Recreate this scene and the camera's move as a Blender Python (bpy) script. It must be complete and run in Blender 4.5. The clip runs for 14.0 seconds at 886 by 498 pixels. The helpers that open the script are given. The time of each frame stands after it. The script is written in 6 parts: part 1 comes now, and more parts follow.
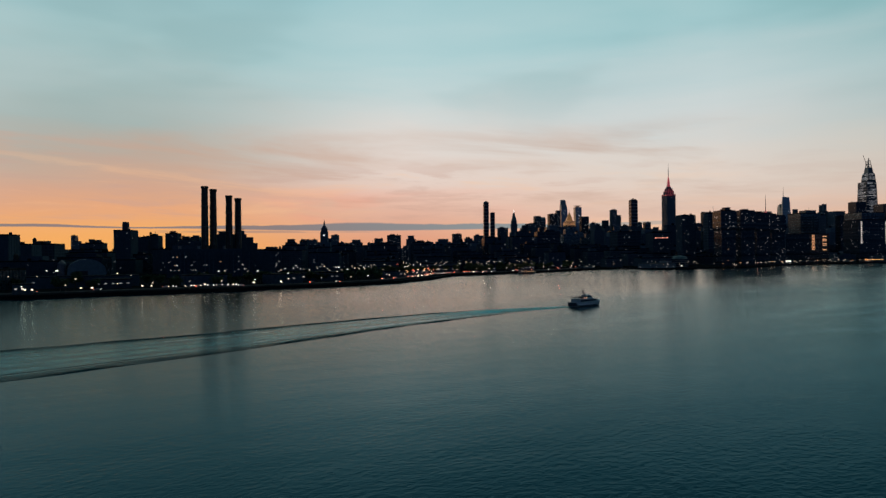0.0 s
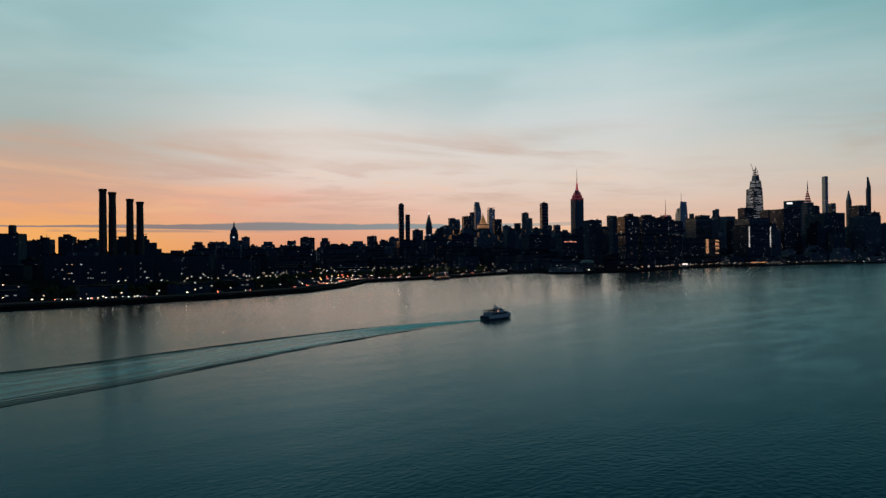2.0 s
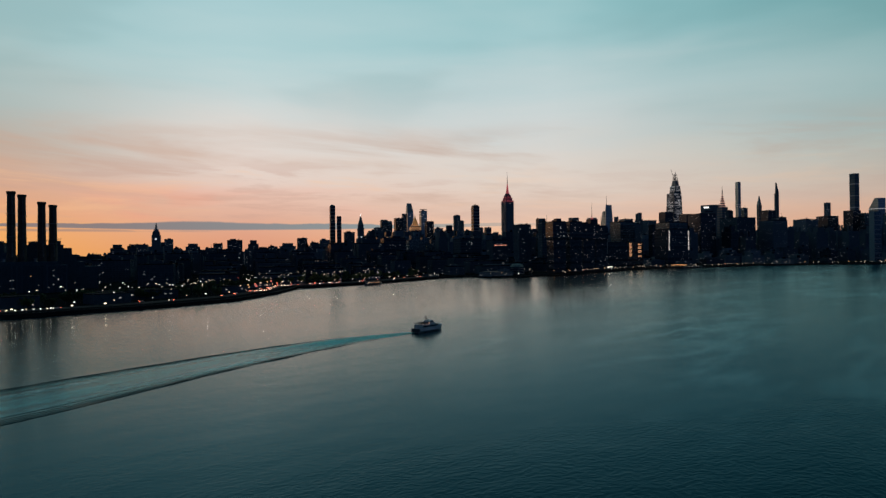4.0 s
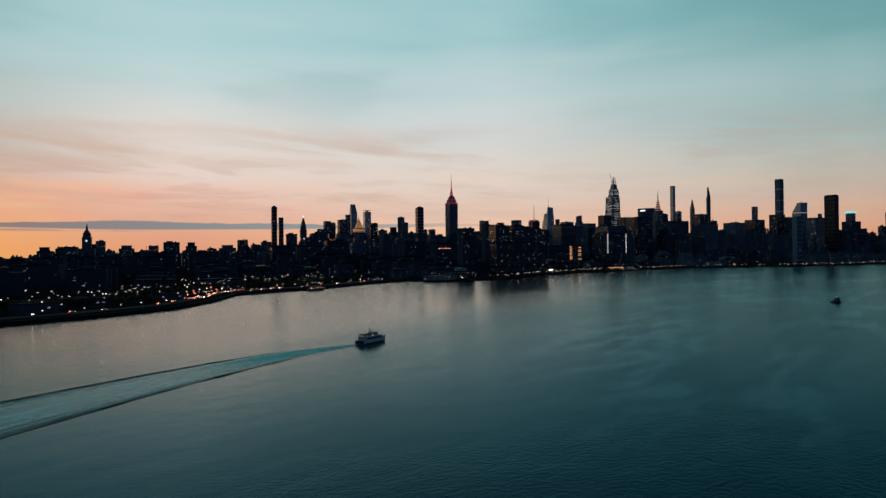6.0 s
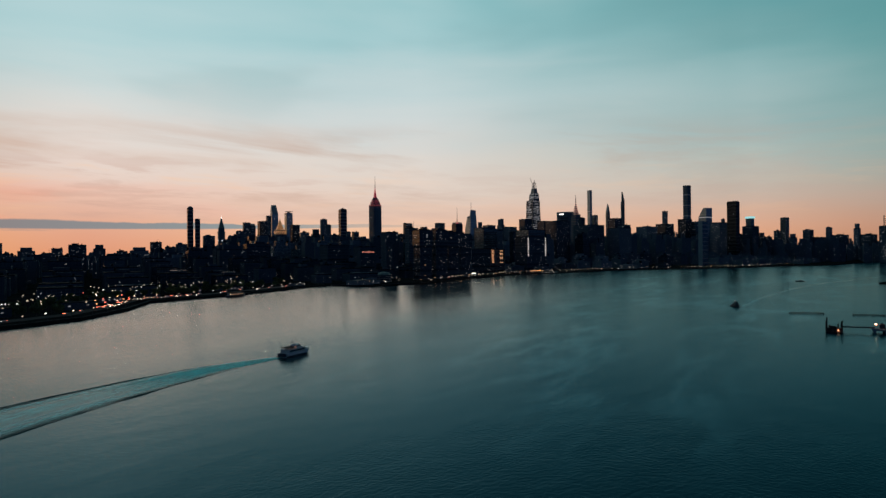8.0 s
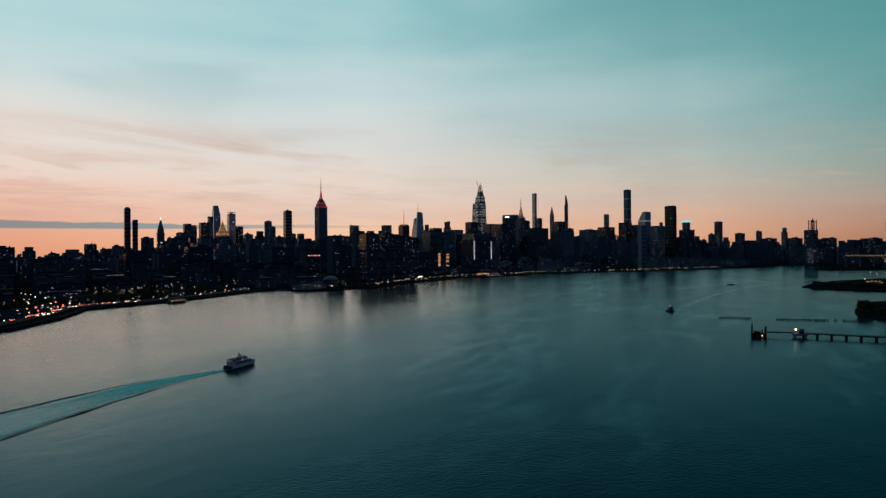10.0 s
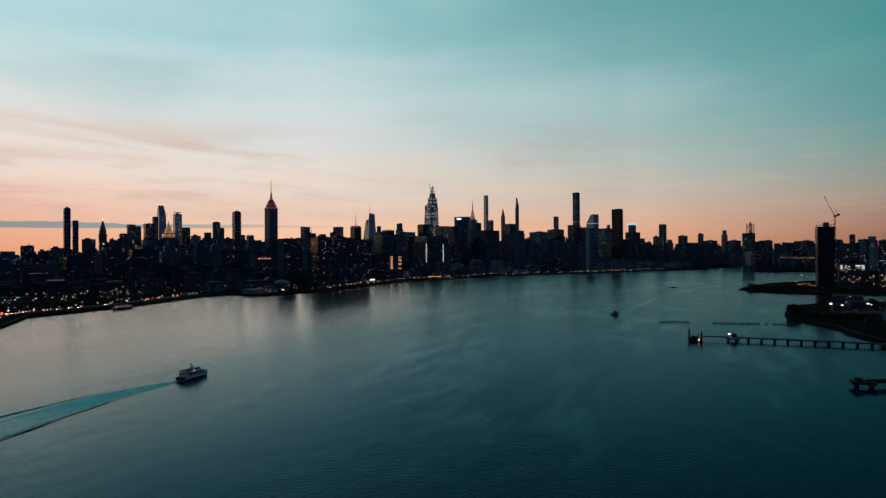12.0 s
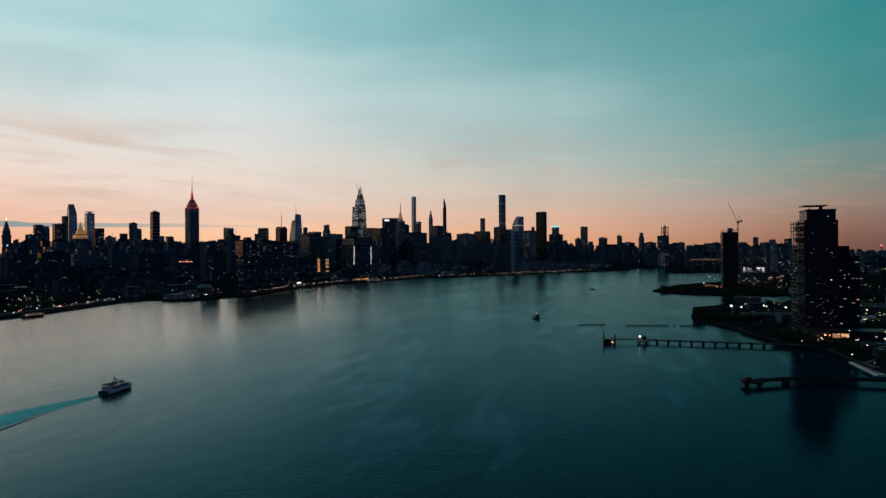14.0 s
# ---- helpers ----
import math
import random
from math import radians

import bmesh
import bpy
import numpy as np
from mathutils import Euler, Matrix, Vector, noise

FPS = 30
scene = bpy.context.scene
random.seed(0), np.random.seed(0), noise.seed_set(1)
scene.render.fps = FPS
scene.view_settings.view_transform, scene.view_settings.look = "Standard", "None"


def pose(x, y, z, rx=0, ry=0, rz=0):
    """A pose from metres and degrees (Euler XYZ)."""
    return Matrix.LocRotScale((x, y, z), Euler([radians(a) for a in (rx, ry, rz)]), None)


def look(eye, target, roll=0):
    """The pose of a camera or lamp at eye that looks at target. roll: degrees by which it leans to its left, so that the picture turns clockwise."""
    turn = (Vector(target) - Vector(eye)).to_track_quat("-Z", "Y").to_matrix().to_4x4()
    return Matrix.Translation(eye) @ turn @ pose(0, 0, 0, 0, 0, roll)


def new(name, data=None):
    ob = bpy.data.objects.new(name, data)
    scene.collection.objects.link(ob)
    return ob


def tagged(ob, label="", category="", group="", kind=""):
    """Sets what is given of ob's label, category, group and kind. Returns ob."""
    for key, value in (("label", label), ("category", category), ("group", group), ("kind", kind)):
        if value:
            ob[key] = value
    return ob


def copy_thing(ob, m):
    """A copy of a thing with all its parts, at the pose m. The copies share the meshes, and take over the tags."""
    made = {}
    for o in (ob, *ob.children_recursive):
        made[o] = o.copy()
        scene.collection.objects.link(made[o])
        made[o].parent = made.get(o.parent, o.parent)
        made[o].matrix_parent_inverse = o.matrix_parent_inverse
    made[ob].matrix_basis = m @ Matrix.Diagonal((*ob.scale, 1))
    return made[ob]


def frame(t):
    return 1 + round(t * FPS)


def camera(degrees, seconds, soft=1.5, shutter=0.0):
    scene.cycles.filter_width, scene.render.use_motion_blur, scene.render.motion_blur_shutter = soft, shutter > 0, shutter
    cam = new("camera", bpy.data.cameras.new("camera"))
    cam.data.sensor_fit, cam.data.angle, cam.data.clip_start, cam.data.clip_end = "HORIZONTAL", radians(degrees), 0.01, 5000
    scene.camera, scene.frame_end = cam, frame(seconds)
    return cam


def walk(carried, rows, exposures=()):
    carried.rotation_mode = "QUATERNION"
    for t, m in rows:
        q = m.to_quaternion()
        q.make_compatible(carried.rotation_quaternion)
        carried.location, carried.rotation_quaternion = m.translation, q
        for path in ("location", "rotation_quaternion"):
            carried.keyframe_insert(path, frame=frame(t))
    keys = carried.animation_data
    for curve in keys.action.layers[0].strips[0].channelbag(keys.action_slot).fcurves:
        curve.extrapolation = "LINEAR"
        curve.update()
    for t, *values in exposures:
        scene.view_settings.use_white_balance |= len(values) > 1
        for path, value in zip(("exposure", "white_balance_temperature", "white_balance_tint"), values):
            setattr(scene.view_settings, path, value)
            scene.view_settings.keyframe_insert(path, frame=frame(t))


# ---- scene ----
cam = camera(69.4, 14.0, soft=1.4)

# seconds, eye, yaw, pitch, roll (degrees)
ROWS = [
    (0, (27.85, 215.23, 27.87), 56.479, 0.433, -0.554),
    (0.5, (28.22, 215.22, 29.82), 54.403, 0.406, -0.562),
    (1, (28.61, 215.17, 31.72), 52.384, 0.398, -0.571),
    (1.5, (29.02, 215.09, 33.57), 50.664, 0.385, -0.575),
    (2, (29.46, 214.96, 35.37), 48.910, 0.372, -0.600),
    (2.5, (29.92, 214.79, 37.12), 47.198, 0.363, -0.620),
    (3, (30.41, 214.56, 38.83), 45.498, 0.353, -0.614),
    (5.5, (33.28, 212.26, 46.85), 39.364, 0.326, -0.599),
    (6, (33.93, 211.52, 48.38), 37.855, 0.324, -0.585),
    (6.5, (34.62, 210.68, 49.88), 36.132, 0.326, -0.575),
    (7, (35.35, 209.71, 51.37), 34.443, 0.330, -0.565),
    (7.5, (36.10, 208.62, 52.84), 32.734, 0.340, -0.560),
    (8, (36.88, 207.39, 54.30), 31.031, 0.348, -0.534),
    (10.5, (41.32, 199.00, 61.58), 25.253, 0.408, -0.431),
    (11, (42.32, 196.81, 63.05), 24.186, 0.410, -0.411),
    (11.5, (43.35, 194.44, 64.53), 23.090, 0.413, -0.409),
    (12, (44.42, 191.88, 66.03), 21.974, 0.410, -0.407),
    (12.5, (45.52, 189.11, 67.55), 20.675, 0.400, -0.400),
    (13, (46.67, 186.14, 69.09), 19.050, 0.387, -0.395),
    (13.5, (47.86, 182.94, 70.65), 17.385, 0.384, -0.400),
    (14, (49.08, 179.53, 72.24), 15.526, 0.383, -0.415),
]


def ahead(eye, yaw, pitch):
    a, b = radians(yaw), radians(pitch)
    return Vector(eye) + 10 * Vector((-math.sin(a) * math.cos(b), math.cos(a) * math.cos(b), math.sin(b)))


walk(cam, [(t, look(eye, ahead(eye, yaw, pitch), roll)) for t, eye, yaw, pitch, roll in ROWS],
     ((0, 0.03), (3, 0.03), (8, 0.07), (14, 0.18)))


# ---- dusk sky ----
def lin(r, g, b):
    """Linear colour from 0-255 display values."""
    return tuple((v / 255 / 12.92) if v / 255 <= 0.04045 else ((v / 255 + 0.055) / 1.055) ** 2.4 for v in (r, g, b)) + (1.0,)


SUNSET_YAW = 85.0


class Nodes:
    """Short hand for node trees."""

    def __init__(self, tree):
        self.tree = tree
        tree.nodes.clear()

    def add(self, kind):
        return self.tree.nodes.new(kind)

    def link(self, a, b):
        self.tree.links.new(a, b)

    def put(self, socket, value):
        if isinstance(value, bpy.types.NodeSocket):
            self.link(value, socket)
        else:
            socket.default_value = value

    def math(self, op, a, b=0.0, clamp=False):
        node = self.add("ShaderNodeMath")
        node.operation, node.use_clamp = op, clamp
        self.put(node.inputs[0], a)
        self.put(node.inputs[1], b)
        return node.outputs[0]

    def span(self, value, a, b, c=0.0, d=1.0, smooth=False):
        node = self.add("ShaderNodeMapRange")
        node.interpolation_type = "SMOOTHSTEP" if smooth else "LINEAR"
        for n, v in enumerate((value, a, b, c, d)):
            self.put(node.inputs[n], v)
        return node.outputs[0]

    def ramp(self, value, stops):
        node = self.add("ShaderNodeValToRGB")
        els = node.color_ramp.elements
        while len(els) < len(stops):
            els.new(0.5)
        for el, (at, colour) in zip(els, stops):
            el.position, el.color = at, colour
        self.put(node.inputs[0], value)
        return node.outputs[0]

    def mix(self, fac, a, b, blend="MIX"):
        node = self.add("ShaderNodeMix")
        node.data_type, node.blend_type = "RGBA", blend
        self.put(node.inputs[0], fac)
        self.put(node.inputs[6], a)
        self.put(node.inputs[7], b)
        return node.outputs[2]

    def noise(self, vector, scale, detail=3.0, rough=0.55):
        node = self.add("ShaderNodeTexNoise")
        if vector is not None:
            self.link(vector, node.inputs["Vector"])
        self.put(node.inputs["Scale"], scale)
        self.put(node.inputs["Detail"], detail)
        self.put(node.inputs["Roughness"], rough)
        return node.outputs[0]

    def stretch(self, vector, scale, rotation=(0, 0, 0)):
        node = self.add("ShaderNodeMapping")
        self.link(vector, node.inputs[0])
        node.inputs["Scale"].default_value = scale
        node.inputs["Rotation"].default_value = rotation
        return node.outputs[0]


def dusk_world():
    world = bpy.data.worlds.new("dusk_sky")
    scene.world = world
    world.use_nodes = True
    n = Nodes(world.node_tree)
    way = n.add("ShaderNodeTexCoord").outputs["Generated"]
    part_xyz = n.add("ShaderNodeSeparateXYZ")
    n.link(way, part_xyz.inputs[0])
    x, y, z = part_xyz.outputs
    elev = n.math("MULTIPLY", n.math("ARCSINE", z), 180 / math.pi)
    flat = n.add("ShaderNodeVectorMath")
    flat.operation = "NORMALIZE"
    level = n.add("ShaderNodeCombineXYZ")
    n.link(x, level.inputs[0])
    n.link(y, level.inputs[1])
    n.link(level.outputs[0], flat.inputs[0])
    dot = n.add("ShaderNodeVectorMath")
    dot.operation = "DOT_PRODUCT"
    n.link(flat.outputs[0], dot.inputs[0])
    a = radians(SUNSET_YAW)
    dot.inputs[1].default_value = (-math.sin(a), math.cos(a), 0)
    away = n.math("MULTIPLY", n.math("ARCCOSINE", dot.outputs["Value"]), 180 / math.pi)  # degrees from the sunset
    # the southern half of the sky, unseen, is darkened to dim walls
    side = n.add("ShaderNodeVectorMath")
    side.operation = "DOT_PRODUCT"
    n.link(flat.outputs[0], side.inputs[0])
    b = radians(SUNSET_YAW + 90)
    side.inputs[1].default_value = (-math.sin(b), math.cos(b), 0)
    away = n.math("MULTIPLY", away, n.span(side.outputs["Value"], 0.10, 0.32, 1.0, 3.2, smooth=True))
    # long thin streaks, almost level, bend the layers of colour
    azimuth = n.math("MULTIPLY", n.math("ARCTAN2", n.math("MULTIPLY", x, -1.0), y), 180 / math.pi)

    def strands(u_size, v_size, lean, scale, detail, rough, shift):
        plane = n.add("ShaderNodeCombineXYZ")
        n.link(n.math("ADD", n.math("DIVIDE", azimuth, u_size), shift), plane.inputs[0])
        n.link(n.math("DIVIDE", n.math("ADD", elev, n.math("MULTIPLY", azimuth, lean)), v_size), plane.inputs[1])
        node = n.add("ShaderNodeTexNoise")
        n.link(plane.outputs[0], node.inputs["Vector"])
        for socket, value in (("Scale", scale), ("Detail", detail), ("Roughness", rough), ("Distortion", 0.35)):
            node.inputs[socket].default_value = value
        return node.outputs[0]

    streak = strands(20.0, 5.0, -0.045, 1.0, 4, 0.55, 3.7)
    fine = strands(11.0, 1.3, -0.03, 1.0, 5, 0.6, 9.2)
    veil = strands(26.0, 3.6, -0.06, 1.0, 5, 0.62, 17.4)
    bent = n.math("ADD", elev, n.math("MULTIPLY", n.math("SUBTRACT", streak, 0.5), n.span(elev, 1, 9, 0.8, 4.4)))
    bent = n.math("ADD", bent, n.math("MULTIPLY", n.math("SUBTRACT", fine, 0.5), n.span(elev, 1, 6, 0.5, 1.5)))
    h = n.math("DIVIDE", bent, 60.0, clamp=True)

    def layers(*rows):
        return n.ramp(h, [(deg / 60, lin(*c)) for deg, c in rows])

    west = layers((0.3, (238, 169, 90)), (2.0, (234, 168, 103)), (3.8, (225, 162, 120)), (5.6, (205, 160, 136)), (8, (178, 166, 154)), (11, (160, 175, 172)), (17, (155, 188, 190)), (24, (142, 184, 190)), (34, (100, 142, 150)), (60, (32, 54, 66)))
    glow = layers((0.3, (219, 150, 117)), (1.8, (218, 159, 134)), (3.2, (219, 172, 153)), (4.8, (227, 187, 170)), (7, (224, 205, 195)), (10, (219, 212, 206)), (13, (202, 211, 210)), (17, (172, 204, 207)), (24, (144, 192, 199)), (34, (98, 146, 156)), (60, (30, 54, 66)))
    north = layers((0.3, (236, 174, 128)), (2, (234, 187, 153)), (3.6, (224, 193, 176)), (5.5, (221, 203, 191)), (8, (216, 207, 199)), (11, (204, 209, 208)), (14, (186, 204, 206)), (18, (158, 196, 200)), (24, (128, 184, 189)), (34, (82, 140, 147)), (60, (24, 50, 62)))
    cool = layers((0.3, (216, 152, 112)), (2, (214, 164, 136)), (4, (199, 173, 157)), (5.5, (190, 180, 168)), (7.5, (170, 182, 177)), (10, (153, 178, 178)), (14, (129, 170, 172)), (19, (102, 158, 162)), (26, (74, 141, 144)), (36, (50, 104, 110)), (60, (18, 43, 54)))
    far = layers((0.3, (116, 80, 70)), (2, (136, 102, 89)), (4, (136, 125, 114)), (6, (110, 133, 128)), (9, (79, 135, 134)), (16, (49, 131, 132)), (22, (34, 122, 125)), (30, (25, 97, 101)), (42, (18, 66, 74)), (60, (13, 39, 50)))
    # unseen eastern sky, set deep blue to tint the walls facing it
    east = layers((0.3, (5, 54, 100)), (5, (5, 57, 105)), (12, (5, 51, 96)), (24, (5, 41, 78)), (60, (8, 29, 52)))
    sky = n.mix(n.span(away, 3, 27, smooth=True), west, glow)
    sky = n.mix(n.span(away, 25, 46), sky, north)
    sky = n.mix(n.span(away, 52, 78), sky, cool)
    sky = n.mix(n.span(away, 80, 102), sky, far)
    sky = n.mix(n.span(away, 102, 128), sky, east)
    # thin veils of cloud, dusky pink-grey low down, faintly mottled higher up
    dusky = n.math("MULTIPLY", n.span(veil, 0.44, 0.66, 0.0, 0.60, smooth=True), n.span(n.math("ABSOLUTE", n.math("SUBTRACT", elev, 7.2)), 1.4, 4.8, 1.0, 0.0, smooth=True))
    sky = n.mix(n.math("MULTIPLY", dusky, n.span(away, 62, 98, 1.0, 0.12)), sky, n.mix(n.span(away, 20, 80), lin(196, 158, 138), lin(176, 160, 150)))
    soft_veil = strands(30.0, 7.5, 0.05, 1.0, 3, 0.5, 31.9)
    mottle = n.math("MULTIPLY", n.span(soft_veil, 0.40, 0.62, 0.0, 0.20, smooth=True), n.span(elev, 8, 14, smooth=True))
    sky = n.mix(n.math("MULTIPLY", mottle, n.span(away, 70, 100, 1.0, 0.3)), sky, lin(204, 216, 216))
    mottle = n.math("MULTIPLY", n.span(soft_veil, 0.46, 0.34, 0.0, 0.16, smooth=True), n.span(elev, 8, 14, smooth=True))
    sky = n.mix(mottle, sky, lin(110, 148, 150))
    # fine streaks over the sunset, some dusky, some golden
    low_sky = n.math("MULTIPLY", n.span(n.math("ABSOLUTE", n.math("SUBTRACT", elev, 5.2)), 1.4, 3.6, 1.0, 0.0, smooth=True), n.span(away, 26, 56, 1.0, 0.35, smooth=True))
    sky = n.mix(n.math("MULTIPLY", n.span(fine, 0.50, 0.64, 0.0, 0.42, smooth=True), low_sky), sky, lin(194, 156, 142))
    sky = n.mix(n.math("MULTIPLY", n.span(fine, 0.48, 0.32, 0.0, 0.24, smooth=True), low_sky), sky, lin(246, 196, 150))
    # coral streaks beside the sunset
    coral = n.math("MULTIPLY", n.span(streak, 0.46, 0.60, smooth=True), n.span(n.math("ABSOLUTE", n.math("SUBTRACT", bent, 4.2)), 0.6, 2.2, 0.34, 0.0, smooth=True))
    coral = n.math("MULTIPLY", coral, n.span(n.math("ABSOLUTE", n.math("SUBTRACT", away, 24.0)), 5, 17, 1.0, 0.0, smooth=True))
    sky = n.mix(coral, sky, lin(238, 150, 124))
    # a low grey-blue bank of cloud over the sunset, thin at both ends
    wobble = strands(9.0, 50.0, 0.0, 1.0, 4, 0.6, 1.3)
    body = n.math("MULTIPLY", n.span(away, 4, 20, 0.09, 0.29, smooth=True), n.span(away, 22, 54, 1.0, 0.32, smooth=True))
    body = n.math("MULTIPLY", body, n.span(wobble, 0.30, 0.70, 0.65, 1.35))
    centre = n.math("ADD", n.math("MULTIPLY", n.math("SUBTRACT", wobble, 0.5), 0.35), 2.42)
    off = n.math("DIVIDE", n.math("ABSOLUTE", n.math("SUBTRACT", elev, centre)), body)
    bank = n.math("MULTIPLY", n.span(off, 0.75, 1.25, 0.92, 0.0, smooth=True), n.span(away, 36, 58, 1.0, 0.0, smooth=True))
    wisp = n.math("MULTIPLY", n.span(n.math("ABSOLUTE", n.math("SUBTRACT", elev, 2.05)), 0.04, 0.16, 0.6, 0.0, smooth=True), n.span(fine, 0.48, 0.58, smooth=True))
    wisp = n.math("MULTIPLY", wisp, n.span(away, 10, 32, 1.0, 0.0))
    sky = n.mix(n.math("MAXIMUM", bank, wisp), sky, n.mix(n.span(away, 14, 40), lin(114, 116, 124), lin(126, 148, 154)))
    below = n.span(elev, -0.6, 0.0)
    sky = n.mix(below, lin(24, 34, 42), sky)
    # the physical twilight sky adds its own faint gradient
    nishita = n.add("ShaderNodeTexSky")
    nishita.sky_type, nishita.sun_disc = "NISHITA", False
    nishita.sun_elevation, nishita.sun_rotation = radians(-1.5), radians(-SUNSET_YAW)
    sky = n.mix(0.03, sky, nishita.outputs[0], "ADD")
    back = n.add("ShaderNodeBackground")
    n.link(sky, back.inputs[0])
    back.inputs[1].default_value = 1.0
    n.link(back.outputs[0], n.add("ShaderNodeOutputWorld").inputs[0])


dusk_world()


# ---- materials ----
def material(name, build):
    m = bpy.data.materials.new(name)
    m.use_nodes = True
    n = Nodes(m.node_tree)
    shader = n.add("ShaderNodeBsdfPrincipled")
    build(n, shader)
    n.link(shader.outputs[0], n.add("ShaderNodeOutputMaterial").inputs[0])
    return m


def surface(name, a, b, rough=0.7, metal=0.0, scale=0.3, grain=6.0, bump=0.15, vary=0.25, spec=0.2):
    """A weathered surface between two colours: broad stains, fine grain, slight relief; pieces differ a little."""

    def build(n, s):
        place = n.add("ShaderNodeTexCoord").outputs["Object"]
        stain = n.noise(place, scale, 4)
        speck = n.noise(place, grain, 2)
        both = n.math("ADD", n.math("MULTIPLY", stain, 0.7), n.math("MULTIPLY", speck, 0.3))
        colour = n.mix(n.span(both, 0.32, 0.68), (*a, 1), (*b, 1))
        rand = n.add("ShaderNodeObjectInfo").outputs["Random"]
        tone = n.span(rand, 0, 1, 1 - vary, 1 + vary)
        hsv = n.add("ShaderNodeHueSaturation")
        n.put(hsv.inputs["Value"], tone)
        n.link(colour, hsv.inputs["Color"])
        n.link(hsv.outputs[0], s.inputs["Base Color"])
        n.put(s.inputs["Roughness"], n.span(both, 0.3, 0.7, rough - 0.08, min(1, rough + 0.08)))
        s.inputs["Metallic"].default_value = metal
        s.inputs["Specular IOR Level"].default_value = spec
        if bump:
            node = n.add("ShaderNodeBump")
            node.inputs["Strength"].default_value = bump
            node.inputs["Distance"].default_value = 0.1
            n.link(both, node.inputs["Height"])
            n.link(node.outputs[0], s.inputs["Normal"])

    return material(name, build)


def glowing(name, colour, strength):
    def build(n, s):
        s.inputs["Base Color"].default_value = (0.5, 0.5, 0.5, 1)
        s.inputs["Emission Color"].default_value = (*colour, 1)
        rand = n.add("ShaderNodeObjectInfo").outputs["Random"]
        n.put(s.inputs["Emission Strength"], n.span(rand, 0, 1, strength * 0.45, strength * 1.4))

    m = material(name, build)
    if strength < 2:
        m.cycles.emission_sampling = "NONE"
    return m


def facade_glass(name, a, b, rough=0.12, spec=0.7, metal=0.0):
    """Curtain wall: dark panes with thin joints, floor by floor, each floor slightly different."""

    def build(n, s):
        place = n.add("ShaderNodeTexCoord").outputs["Object"]
        xyz = n.add("ShaderNodeSeparateXYZ")
        n.link(place, xyz.inputs[0])
        floor_no = n.math("FLOOR", n.math("DIVIDE", xyz.outputs[2], 3.9))
        white = n.add("ShaderNodeTexWhiteNoise")
        white.noise_dimensions = "1D"
        n.link(floor_no, white.inputs["W"])
        cell = n.add("ShaderNodeTexVoronoi")
        n.link(n.stretch(place, (0.3, 0.3, 0.26)), cell.inputs["Vector"])
        cell.inputs["Scale"].default_value = 1.0
        tone = n.math("ADD", n.math("MULTIPLY", white.outputs[0], 0.5), n.math("MULTIPLY", cell.outputs["Distance"], 0.6))
        n.link(n.mix(n.span(tone, 0.1, 0.9), (*a, 1), (*b, 1)), s.inputs["Base Color"])
        n.put(s.inputs["Roughness"], n.span(cell.outputs["Distance"], 0.0, 1.0, rough, rough + 0.15))
        s.inputs["Specular IOR Level"].default_value = spec
        s.inputs["Metallic"].default_value = metal
        node = n.add("ShaderNodeBump")
        node.inputs["Strength"].default_value = 0.12
        node.inputs["Distance"].default_value = 0.2
        n.link(tone, node.inputs["Height"])
        n.link(node.outputs[0], s.inputs["Normal"])

    return material(name, build)


